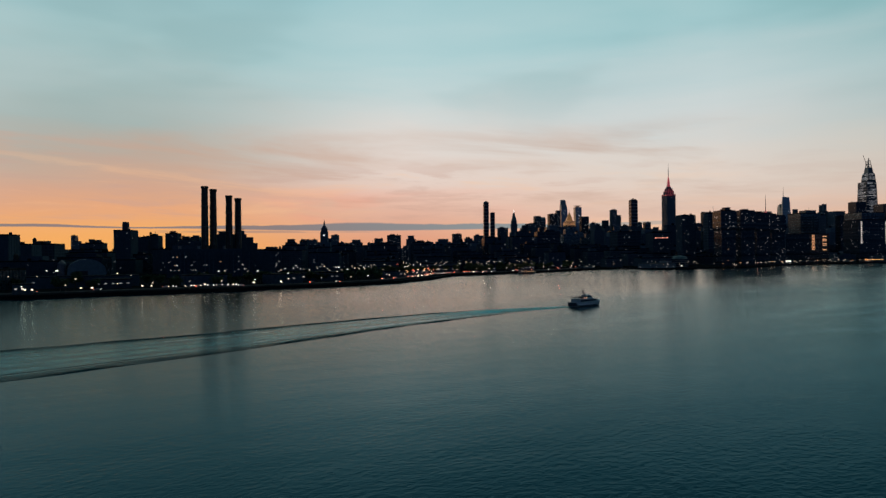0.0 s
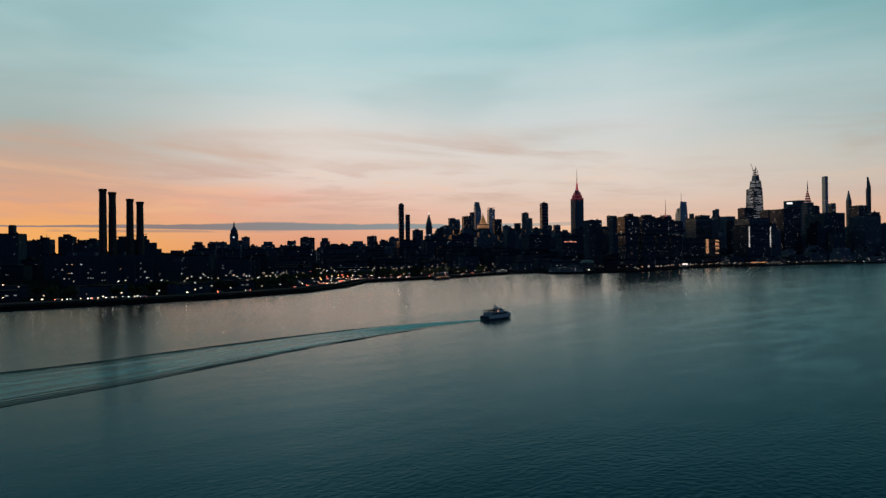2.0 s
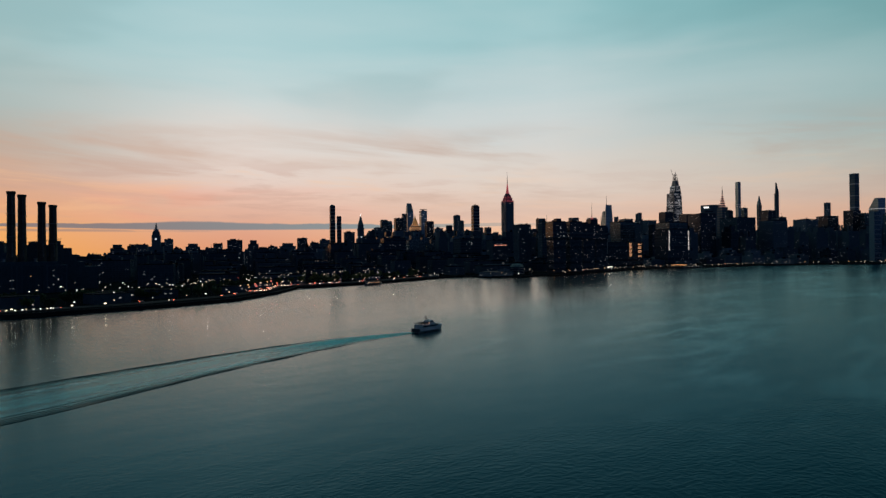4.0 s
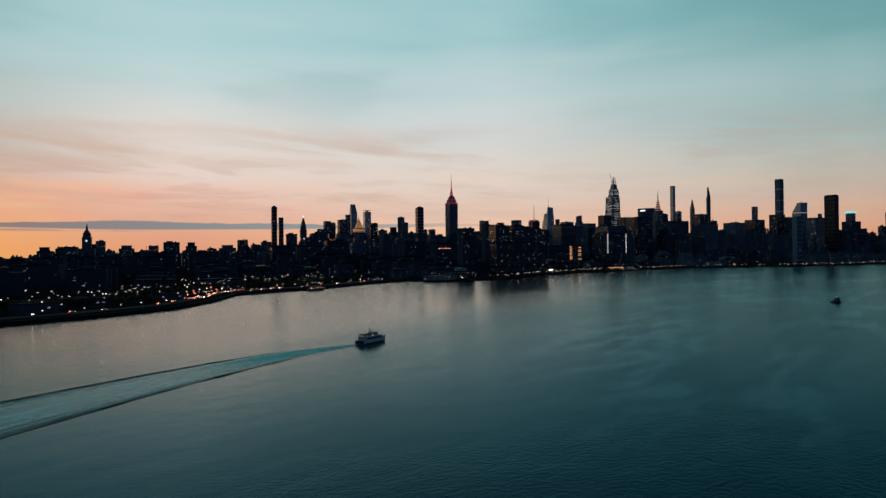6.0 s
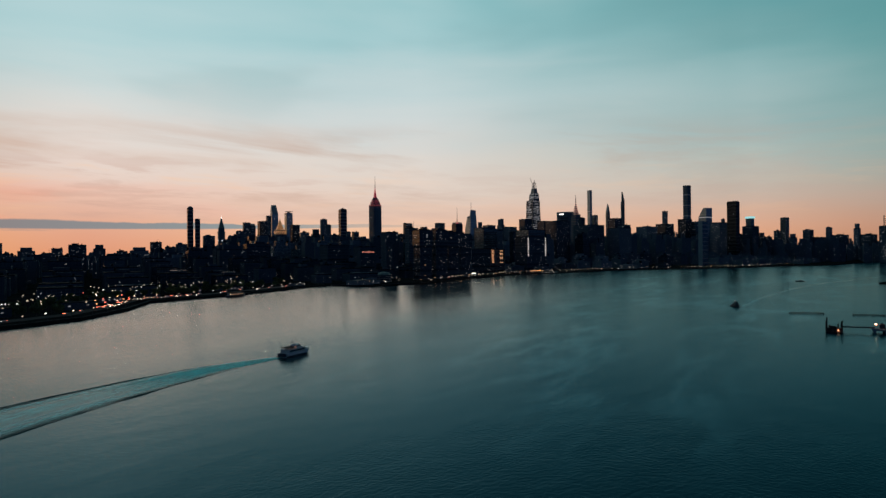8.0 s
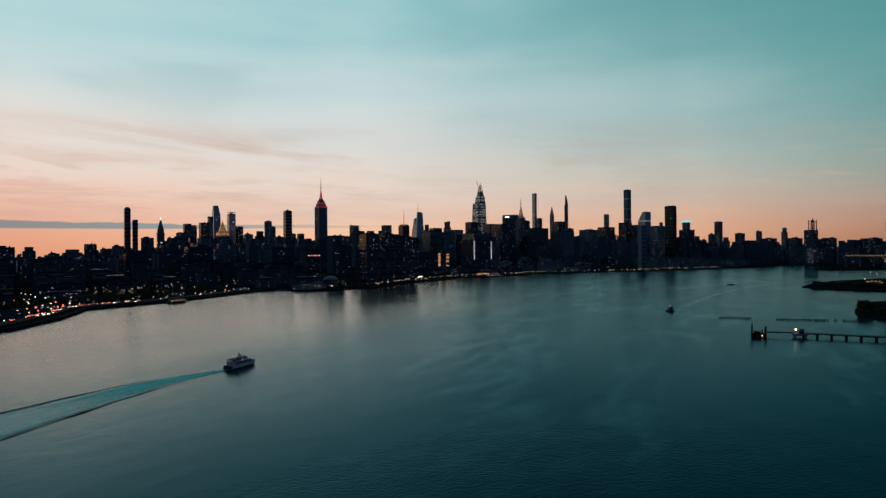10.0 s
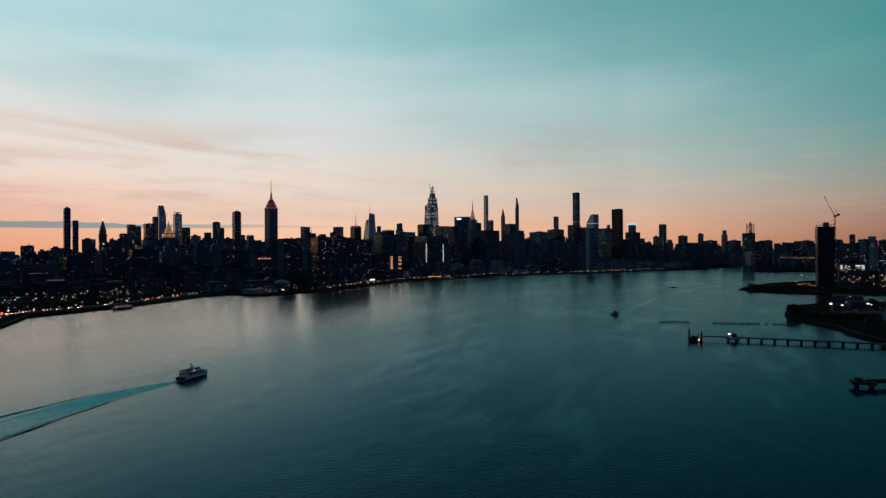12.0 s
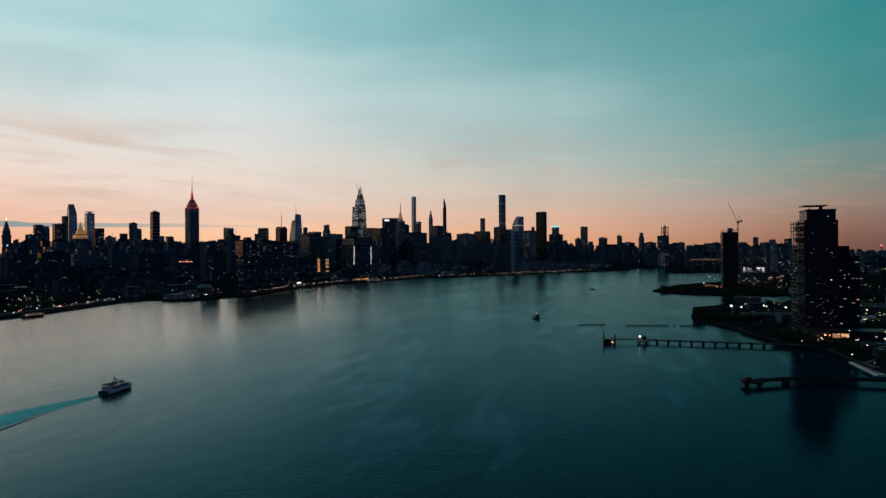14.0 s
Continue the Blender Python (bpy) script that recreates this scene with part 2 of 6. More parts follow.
def river_water():
    """Deep teal water under a rippled, sky-reflecting surface with calmer slicks."""
    m = bpy.data.materials.new("river_water")
    m.use_nodes = True
    n = Nodes(m.node_tree)
    place = n.add("ShaderNodeTexCoord").outputs["Object"]
    chop = n.noise(n.stretch(place, (0.95, 0.62, 1), (0, 0, 0.5)), 1.0, 3, 0.6)
    swell = n.noise(n.stretch(place, (0.10, 0.05, 1), (0, 0, 0.35)), 1.0, 2, 0.5)
    slick = n.noise(n.stretch(place, (0.012, 0.0035, 1), (0, 0, 0.9)), 1.0, 5, 0.65)
    band = n.noise(n.stretch(place, (0.004, 0.0016, 1), (0, 0, -0.25)), 1.0, 3, 0.5)
    calm = n.span(n.math("ADD", n.math("MULTIPLY", slick, 0.65), n.math("MULTIPLY", band, 0.35)), 0.40, 0.62, smooth=True)
    deep = n.add("ShaderNodeBsdfDiffuse")
    deep.inputs["Color"].default_value = (0.001, 0.016, 0.028, 1)
    shine = n.add("ShaderNodeBsdfGlossy")
    # towards the near bank reflections are painted dimmer and tealer, except on long slicks
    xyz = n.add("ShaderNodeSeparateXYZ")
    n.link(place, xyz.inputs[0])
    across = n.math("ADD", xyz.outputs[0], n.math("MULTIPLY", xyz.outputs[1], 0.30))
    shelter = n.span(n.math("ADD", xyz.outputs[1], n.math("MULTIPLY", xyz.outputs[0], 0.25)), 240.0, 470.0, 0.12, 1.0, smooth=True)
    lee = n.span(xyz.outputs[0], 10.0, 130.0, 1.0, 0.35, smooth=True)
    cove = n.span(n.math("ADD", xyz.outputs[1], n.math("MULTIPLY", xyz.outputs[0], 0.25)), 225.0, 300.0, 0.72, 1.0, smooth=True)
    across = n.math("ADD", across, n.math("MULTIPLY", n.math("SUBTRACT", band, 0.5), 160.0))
    # the painted dimming also covers the southern water
    dim_zone = n.math("MAXIMUM", n.span(across, -150.0, 110.0, smooth=True), n.span(xyz.outputs[1], 425.0, 205.0, 0.0, 0.72, smooth=True))
    height = n.math("ADD", n.math("MULTIPLY", chop, n.math("MULTIPLY", lee, n.span(dim_zone, 0, 1, 0.12, 0.165))), n.math("MULTIPLY", swell, n.span(dim_zone, 0, 1, 0.22, 0.24)))
    relief = n.add("ShaderNodeBump")
    n.put(relief.inputs["Strength"], n.span(calm, 0, 1, 0.78, 1.0))
    relief.inputs["Distance"].default_value = 1.0
    n.link(n.math("MULTIPLY", height, cove), relief.inputs["Height"])
    # ripple normals lean south-east to mirror higher sky, less by the far bank
    push = n.add("ShaderNodeVectorMath")
    push.operation = "SCALE"
    push.inputs[0].default_value = (0.011, -0.021, 0.0)
    n.link(shelter, push.inputs["Scale"])
    lean = n.add("ShaderNodeVectorMath")
    lean.operation = "ADD"
    n.link(relief.outputs[0], lean.inputs[0])
    n.link(push.outputs[0], lean.inputs[1])
    ripples = n.add("ShaderNodeVectorMath")
    ripples.operation = "NORMALIZE"
    n.link(lean.outputs[0], ripples.inputs[0])
    thread = n.noise(n.stretch(place, (0.020, 0.0045, 1), (0, 0, 1.15)), 1.0, 4, 0.6)
    slicks = n.span(n.math("ABSOLUTE", n.math("SUBTRACT", thread, 0.5)), 0.0, 0.075, 1.0, 0.0, smooth=True)
    slicks = n.math("MULTIPLY", n.math("MULTIPLY", slicks, n.span(slick, 0.44, 0.58, smooth=True)), n.span(xyz.outputs[1], 310.0, 450.0, smooth=True))
    gloss = n.math("SUBTRACT", 1.0, n.math("MULTIPLY", dim_zone, n.span(slicks, 0, 1, 0.30, 0.14)))
    # gloss is cut further towards the near bank, a painted darkening
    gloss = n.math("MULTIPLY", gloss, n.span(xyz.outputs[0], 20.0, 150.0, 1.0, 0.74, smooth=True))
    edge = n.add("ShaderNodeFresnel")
    n.put(edge.inputs["IOR"], n.math("ADD", n.span(dim_zone, 0, 1, 1.34, 1.175), n.math("MULTIPLY", n.math("MULTIPLY", slicks, dim_zone), 0.042)))
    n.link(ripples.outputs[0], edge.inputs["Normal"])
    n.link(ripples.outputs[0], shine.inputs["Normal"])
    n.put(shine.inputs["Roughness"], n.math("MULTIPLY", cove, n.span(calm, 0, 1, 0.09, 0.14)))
    # teal and dimming are put into the reflection colour
    grazing = n.mix(dim_zone, (0.94, 0.95, 0.90, 1), (0.38, 0.76, 0.85, 1))
    steep = n.mix(dim_zone, (0.42, 0.78, 0.82, 1), (0.17, 0.62, 0.82, 1))
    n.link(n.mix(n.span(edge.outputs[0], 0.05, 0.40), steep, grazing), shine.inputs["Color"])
    both = n.add("ShaderNodeMixShader")
    n.link(n.math("MULTIPLY", edge.outputs[0], gloss), both.inputs[0])
    n.link(deep.outputs[0], both.inputs[1])
    n.link(shine.outputs[0], both.inputs[2])
    n.link(both.outputs[0], n.add("ShaderNodeOutputMaterial").inputs[0])
    return m


def wake_water():
    """Aerated water: solid teal behind the stern, then streaks that fan out and fade."""

    def build(n, s):
        coord = n.add("ShaderNodeTexCoord")
        place = coord.outputs["Object"]
        uv = n.add("ShaderNodeSeparateXYZ")
        n.link(coord.outputs["UV"], uv.inputs[0])
        along = uv.outputs[1]
        side = n.math("ABSOLUTE", n.math("SUBTRACT", n.math("MULTIPLY", uv.outputs[0], 2.0), 1.0))
        inside = n.span(side, 0.60, 1.0, 1.0, 0.0, smooth=True)
        fan = n.noise(n.stretch(coord.outputs["UV"], (11, 5, 1)), 1.0, 6, 0.68)
        lines = n.noise(n.stretch(coord.outputs["UV"], (34, 7, 1)), 1.0, 4, 0.6)
        foam = n.noise(n.stretch(place, (0.9, 0.25, 1)), 1.0, 4, 0.65)
        streaks = n.math("ADD", n.math("ADD", n.math("MULTIPLY", fan, 0.5), n.math("MULTIPLY", lines, 0.3)), n.math("MULTIPLY", foam, 0.2))
        fresh = n.span(along, 0.12, 0.38, 1.0, 0.0, smooth=True)
        # two lanes of fine bubbles trail on from the screws; the water between and beside them is left smooth
        lanes = n.span(n.math("ABSOLUTE", n.math("SUBTRACT", side, n.span(along, 0.1, 0.6, 0.42, 0.50))), 0.0, 0.30, 1.0, 0.0, smooth=True)
        bubbles = n.math("MULTIPLY", n.math("MULTIPLY", n.span(streaks, 0.47, 0.57), lanes), n.span(along, 0.15, 0.75, 1.0, 0.15, smooth=True))
        air = n.math("MAXIMUM", n.math("MULTIPLY", fresh, n.span(streaks, 0.45, 0.56)), n.math("MULTIPLY", bubbles, 0.8))
        n.link(n.mix(air, n.mix(fresh, (0.64, 0.70, 0.74, 1), (0.012, 0.12, 0.135, 1)), n.mix(fresh, (0.24, 0.58, 0.60, 1), (0.012, 0.66, 0.66, 1))), s.inputs["Base Color"])
        n.put(s.inputs["Metallic"], n.span(air, 0.0, 0.7, 0.8, 0.55))
        n.put(s.inputs["Roughness"], n.span(air, 0.0, 0.8, 0.16, 0.45))
        n.put(s.inputs["Specular IOR Level"], n.span(air, 0.0, 0.8, 0.5, 0.15))
        s.inputs["IOR"].default_value = 1.2
        s.inputs["Specular Tint"].default_value = (0.08, 0.55, 0.62, 1)
        film = n.math("MULTIPLY", n.span(streaks, 0.42, 0.60, 0.04, 0.52, smooth=True), n.span(along, 0.3, 0.95, 1.0, 0.35))
        cover = n.math("MAXIMUM", n.math("MULTIPLY", fresh, n.span(streaks, 0.40, 0.54, 0.30, 0.97)), n.math("MAXIMUM", n.math("MULTIPLY", bubbles, 0.55), film), clamp=True)
        n.put(s.inputs["Alpha"], n.math("MULTIPLY", cover, inside, clamp=True))
        node = n.add("ShaderNodeBump")
        node.inputs["Strength"].default_value = 0.4
        node.inputs["Distance"].default_value = 0.4
        n.link(streaks, node.inputs["Height"])
        n.link(node.outputs[0], s.inputs["Normal"])

    return material("wake_water", build)


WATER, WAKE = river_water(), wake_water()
# the dim reflection of steep wave sides is put into this flat colour
WAVE = surface("painted_dark_wave", (0.008, 0.030, 0.036), (0.016, 0.050, 0.058), 0.6, scale=0.2, grain=1.2, spec=0.0)
# blue of distance haze and shaded walls is put into these four colours
BRICK = surface("haze_blue_brick", (0.034, 0.058, 0.078), (0.062, 0.092, 0.116), 0.85, spec=0.06)
HAZE_BRICK = surface("haze_grey_brick", (0.048, 0.069, 0.086), (0.080, 0.106, 0.128), 0.85, spec=0.06)
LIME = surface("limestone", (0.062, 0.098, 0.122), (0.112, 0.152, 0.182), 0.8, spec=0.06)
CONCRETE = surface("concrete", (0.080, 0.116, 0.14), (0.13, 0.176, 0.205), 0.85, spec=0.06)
DARK = surface("dark_metal", (0.03, 0.032, 0.036), (0.06, 0.06, 0.065), 0.5, 0.3)
STEEL = surface("steel_frame", (0.12, 0.12, 0.13), (0.2, 0.2, 0.2), 0.45, 0.6)
SOOT = surface("soot_stained_stack", (0.035, 0.03, 0.028), (0.09, 0.075, 0.065), 0.8)
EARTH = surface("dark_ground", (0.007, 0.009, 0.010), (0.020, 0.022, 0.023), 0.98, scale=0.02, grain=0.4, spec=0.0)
SHED_METAL = surface("weathered_roof_metal", (0.035, 0.04, 0.043), (0.07, 0.075, 0.08), 0.7, spec=0.08)
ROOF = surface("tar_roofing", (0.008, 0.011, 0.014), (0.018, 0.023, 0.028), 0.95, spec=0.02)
ASPHALT = surface("asphalt", (0.04, 0.04, 0.042), (0.065, 0.065, 0.065), 0.95, spec=0.03)
QUAY = surface("dark_stone", (0.016, 0.019, 0.021), (0.034, 0.038, 0.041), 0.85, spec=0.05)
WOOD = surface("wet_timber", (0.028, 0.026, 0.024), (0.065, 0.058, 0.05), 0.85, spec=0.08)
LEAF = surface("foliage", (0.03, 0.05, 0.02), (0.07, 0.1, 0.04), 0.8, scale=1.0)
BARK = surface("bark", (0.06, 0.045, 0.035), (0.12, 0.09, 0.07), 0.9)
HULL = surface("boat_paint", (0.74, 0.77, 0.78), (0.84, 0.85, 0.85), 0.35, scale=0.6)
FERRY = surface("ferry_grey_paint", (0.44, 0.50, 0.49), (0.56, 0.61, 0.60), 0.35, scale=0.6, spec=0.3)
NAVY = surface("dark_hull_paint", (0.02, 0.03, 0.045), (0.04, 0.055, 0.07), 0.4)
CAR = surface("car_paint", (0.1, 0.1, 0.11), (0.3, 0.3, 0.3), 0.3, vary=0.5)
RUBBER = surface("rubber", (0.015, 0.015, 0.015), (0.03, 0.03, 0.03), 0.8)
GOLD = surface("gilded_tiles", (0.5, 0.3, 0.08), (0.7, 0.45, 0.15), 0.4, 0.7)
COPPER = surface("weathered_copper", (0.12, 0.2, 0.18), (0.2, 0.3, 0.27), 0.7)
PALE = surface("pale_cladding", (0.45, 0.46, 0.46), (0.6, 0.6, 0.58), 0.6)
WALL_STONE = surface("greenish_wall_stone", (0.17, 0.23, 0.24), (0.24, 0.31, 0.32), 0.8, spec=0.06)
# the blue in these two glass colours also stands in for haze
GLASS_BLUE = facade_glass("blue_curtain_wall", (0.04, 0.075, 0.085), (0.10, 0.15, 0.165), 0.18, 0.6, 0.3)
GLASS_DARK = facade_glass("black_curtain_wall", (0.009, 0.019, 0.028), (0.025, 0.043, 0.060), 0.15, 0.34)
GLASS_BLACK = facade_glass("near_black_curtain_wall", (0.005, 0.006, 0.007), (0.014, 0.016, 0.018), 0.2, 0.25)
GLASS_PALE = facade_glass("pale_curtain_wall", (0.13, 0.20, 0.21), (0.24, 0.33, 0.34), 0.12, 1.0, 0.4)
GLOW_WARM = glowing("warm_window_light", (1.0, 0.88, 0.78), 0.72)
GLOW_WHITE = glowing("cool_window_light", (0.9, 0.95, 1.0), 0.75)
GLOW_FAINT = glowing("faint_window_light", (0.94, 0.96, 1.0), 0.11)
GLOW_DIM = glowing("dim_window_light", (0.98, 0.95, 0.94), 0.24)
GLOW_ORANGE = glowing("amber_window_light", (1.0, 0.45, 0.18), 0.8)
LAMP_WARM = glowing("warm_lamp_light", (1.0, 0.70, 0.46), 2.4)
LAMP_WHITE = glowing("white_lamp_light", (1.0, 0.92, 0.8), 2.7)
LAMP_AMBER_DECK = glowing("amber_deck_light", (1.0, 0.46, 0.34), 2.2)
LAMP_PIER = glowing("amber_pier_light", (1.0, 0.34, 0.18), 9.0)
LAMP_AMBER = glowing("amber_lamp_light", (1.0, 0.42, 0.14), 2.4)
LAMP_FAINT = glowing("faint_lamp_light", (1.0, 0.8, 0.58), 0.9)
LAMP_RED = glowing("red_lamp_light", (1.0, 0.12, 0.06), 2.4)
CAR_RED = glowing("tail_light_red", (1.0, 0.12, 0.06), 9.0)
CAR_WHITE = glowing("headlight_white", (1.0, 0.86, 0.66), 8.0)
LAMP_FLOOD = glowing("quay_floodlight", (1.0, 0.78, 0.55), 3.4)
# red, gold and cyan floodlight is put into glowing surfaces, not cast by lamps
FLOOD_RED = glowing("red_floodlit_glow", (1.0, 0.09, 0.09), 0.5)
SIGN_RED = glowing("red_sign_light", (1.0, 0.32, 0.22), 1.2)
FLOOD_GOLD = glowing("golden_floodlit_glow", (1.0, 0.45, 0.14), 0.28)
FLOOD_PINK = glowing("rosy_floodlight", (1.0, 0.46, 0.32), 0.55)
FLOOD_CYAN = glowing("cyan_floodlit_glow", (0.45, 0.95, 0.95), 1.2)
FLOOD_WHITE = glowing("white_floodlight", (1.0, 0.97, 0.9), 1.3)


# ---- mesh helpers ----
class Geo:
    """Collects plain solids into one mesh."""

    def __init__(self):
        self.v, self.f = [], []

    def solid(self, bottom, top):
        """A closed solid between two rings with the same number of corners."""
        k, n = len(self.v), len(bottom)
        self.v += [tuple(p) for p in bottom] + [tuple(p) for p in top]
        self.f += [tuple(k + n - 1 - i for i in range(n)), tuple(k + n + i for i in range(n))]
        self.f += [(k + i, k + (i + 1) % n, k + n + (i + 1) % n, k + n + i) for i in range(n)]
        return self

    def box(self, x, y, z, sx, sy, sz):
        """A box by the centre of its base and its size."""
        a, b = sx / 2, sy / 2
        ring = [(x - a, y - b), (x + a, y - b), (x + a, y + b), (x - a, y + b)]
        return self.solid([(*p, z) for p in ring], [(*p, z + sz) for p in ring])

    def taper(self, x, y, z, sx, sy, tx, ty, sz, dx=0.0, dy=0.0):
        low = [(x - sx / 2, y - sy / 2, z), (x + sx / 2, y - sy / 2, z), (x + sx / 2, y + sy / 2, z), (x - sx / 2, y + sy / 2, z)]
        u, w = x + dx, y + dy
        high = [(u - tx / 2, w - ty / 2, z + sz), (u + tx / 2, w - ty / 2, z + sz), (u + tx / 2, w + ty / 2, z + sz), (u - tx / 2, w + ty / 2, z + sz)]
        return self.solid(low, high)

    def tube(self, x, y, z, r0, r1, h, n=12):
        ring = [(math.cos(2 * math.pi * i / n), math.sin(2 * math.pi * i / n)) for i in range(n)]
        return self.solid([(x + r0 * c, y + r0 * s, z) for c, s in ring], [(x + r1 * c, y + r1 * s, z + h) for c, s in ring])

    def dome(self, x, y, z, r, h, n=14, rows=5):
        for i in range(rows):
            a, b = math.pi / 2 * i / rows, math.pi / 2 * (i + 1) / rows
            self.tube(x, y, z + h * math.sin(a), r * math.cos(a), max(0.02, r * math.cos(b)), h * (math.sin(b) - math.sin(a)), n)
        return self

    def beam(self, a, b, t, n=4):
        a, b = Vector(a), Vector(b)
        d = (b - a).normalized()
        u = d.cross(Vector((0, 0, 1)) if abs(d.z) < 0.9 else Vector((1, 0, 0))).normalized()
        w = d.cross(u)
        ring = [(math.cos(2 * math.pi * (i + 0.5) / n) * t * 0.7, math.sin(2 * math.pi * (i + 0.5) / n) * t * 0.7) for i in range(n)]
        return self.solid([a + u * p + w * q for p, q in ring], [b + u * p + w * q for p, q in ring])

    def loft(self, rings):
        # turn the rings so that the faces look outwards
        k, n = len(self.v), len(rings[0])
        ring, after = rings[len(rings) // 2], rings[len(rings) // 2 + 1]
        turn_sum = 0.0
        for i in range(n):
            a, b, c = Vector(ring[i]), Vector(ring[(i + 1) % n]), Vector(after[i])
            hub = sum((Vector(p) for p in ring), Vector()) / n
            turn_sum += (b - a).cross(c - a).dot(a - hub)
        if turn_sum < 0:
            rings = [list(reversed(ring)) for ring in rings]
        for ring in rings:
            self.v += [tuple(p) for p in ring]
        self.f += [tuple(k + n - 1 - i for i in range(n)), tuple(k + n * (len(rings) - 1) + i for i in range(n))]
        for j in range(len(rings) - 1):
            o = k + j * n
            self.f += [(o + i, o + (i + 1) % n, o + n + (i + 1) % n, o + n + i) for i in range(n)]
        return self

    def mesh(self, name, mat):
        me = bpy.data.meshes.new(name)
        me.from_pydata(self.v, [], self.f)
        me.materials.append(mat)
        return me


def thing(name, x, y, z, turn, label, category, group="", kind=""):
    ob = new(name)
    ob.matrix_basis = pose(x, y, z, 0, 0, turn)
    ob.empty_display_size = 1.0
    return tagged(ob, label, category, group, kind)


def part(name, geo, mat, parent, label="", kind=""):
    ob = new(name, geo.mesh(name, mat))
    ob.parent = parent
    return tagged(ob, label, kind=kind)


def piece(name, me, parent, m):
    ob = new(name, me)
    ob.parent = parent
    ob.matrix_basis = m
    return ob


def alone(name, geo, mat, label, category, kind="", group=""):
    return tagged(new(name, geo.mesh(name, mat)), label, category, group, kind)


def plan_slab(name, outline, low, high, mat, label, category, kind="structure"):
    bm = bmesh.new()
    face = bm.faces.new([bm.verts.new((x, y, high)) for x, y in outline])
    bmesh.ops.recalc_face_normals(bm, faces=[face])
    if face.normal.z < 0:
        face.normal_flip()
    sides = bmesh.ops.extrude_face_region(bm, geom=[face])
    for v in [g for g in sides["geom"] if isinstance(g, bmesh.types.BMVert)]:
        v.co.z = high
    for v in face.verts:
        v.co.z = low
    bmesh.ops.triangulate(bm, faces=bm.faces[:])
    bmesh.ops.recalc_face_normals(bm, faces=bm.faces[:])
    me = bpy.data.meshes.new(name)
    bm.to_mesh(me)
    bm.free()
    me.materials.append(mat)
    return tagged(new(name, me), label, category, kind=kind)


rng = random.Random(7)


# ---- water and land ----
def river():
    geo, n = Geo(), 48
    geo.v = [(5400 * math.cos(2 * math.pi * i / n), 1500 + 5400 * math.sin(2 * math.pi * i / n), 0) for i in range(n)]
    geo.f = [tuple(range(n))]
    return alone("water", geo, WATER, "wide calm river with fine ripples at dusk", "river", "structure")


river()
SHORE_WEST = [(-480, -1500), (-490, 100), (-488, 430), (-507, 515), (-560, 590), (-631, 664), (-640, 790), (-660, 880), (-692, 1000), (-688, 1040),
              (-605, 1042), (-590, 1110), (-572, 1140), (-590, 1300), (-606, 1400), (-604, 1600), (-532, 1794), (-496, 1991), (-295, 2191), (-142, 2483), (40, 2720)]
SHORE_POINT = [(104, 1402), (126, 1345), (186, 1306), (245, 1295), (310, 1310)]
SHORE_EAST = [(124, 940), (122, 900), (139, 848), (152, 815), (152, 785), (160, 755), (168, 722), (190, 690), (192, 626), (203, 540), (222, 420), (240, 250)]
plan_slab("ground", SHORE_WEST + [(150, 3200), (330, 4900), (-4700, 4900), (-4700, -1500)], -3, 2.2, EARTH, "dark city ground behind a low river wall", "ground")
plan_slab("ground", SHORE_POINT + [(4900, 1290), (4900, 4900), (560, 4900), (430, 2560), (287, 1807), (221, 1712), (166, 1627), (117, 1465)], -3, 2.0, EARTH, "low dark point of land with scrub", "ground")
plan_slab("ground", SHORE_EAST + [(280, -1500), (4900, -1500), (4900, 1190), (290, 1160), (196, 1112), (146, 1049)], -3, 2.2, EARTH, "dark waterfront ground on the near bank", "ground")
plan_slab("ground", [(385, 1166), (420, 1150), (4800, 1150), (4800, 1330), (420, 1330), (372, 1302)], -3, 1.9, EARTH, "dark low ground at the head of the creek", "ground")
plan_slab("island", [(192, 2447), (290, 2440), (380, 2473), (470, 3300), (520, 4800), (350, 4800), (250, 3000)], -3, 2.4, EARTH, "low dark island in the river", "island")


# ---- city buildings ----
GRID = -29.0
LIT = {}
for mat in (GLOW_WARM, GLOW_WHITE, GLOW_ORANGE, GLOW_DIM):
    for size, (w, h) in {"s": (1.0, 0.95), "m": (2.2, 1.3), "l": (6.0, 1.7), "x": (4.2, 2.4), "t": (1.1, 0.65)}.items():
        LIT[mat.name, size] = Geo().box(0, 0, -h / 2, w, 0.3, h).mesh("lit_window", mat)
HUB = Vector((35, 205))


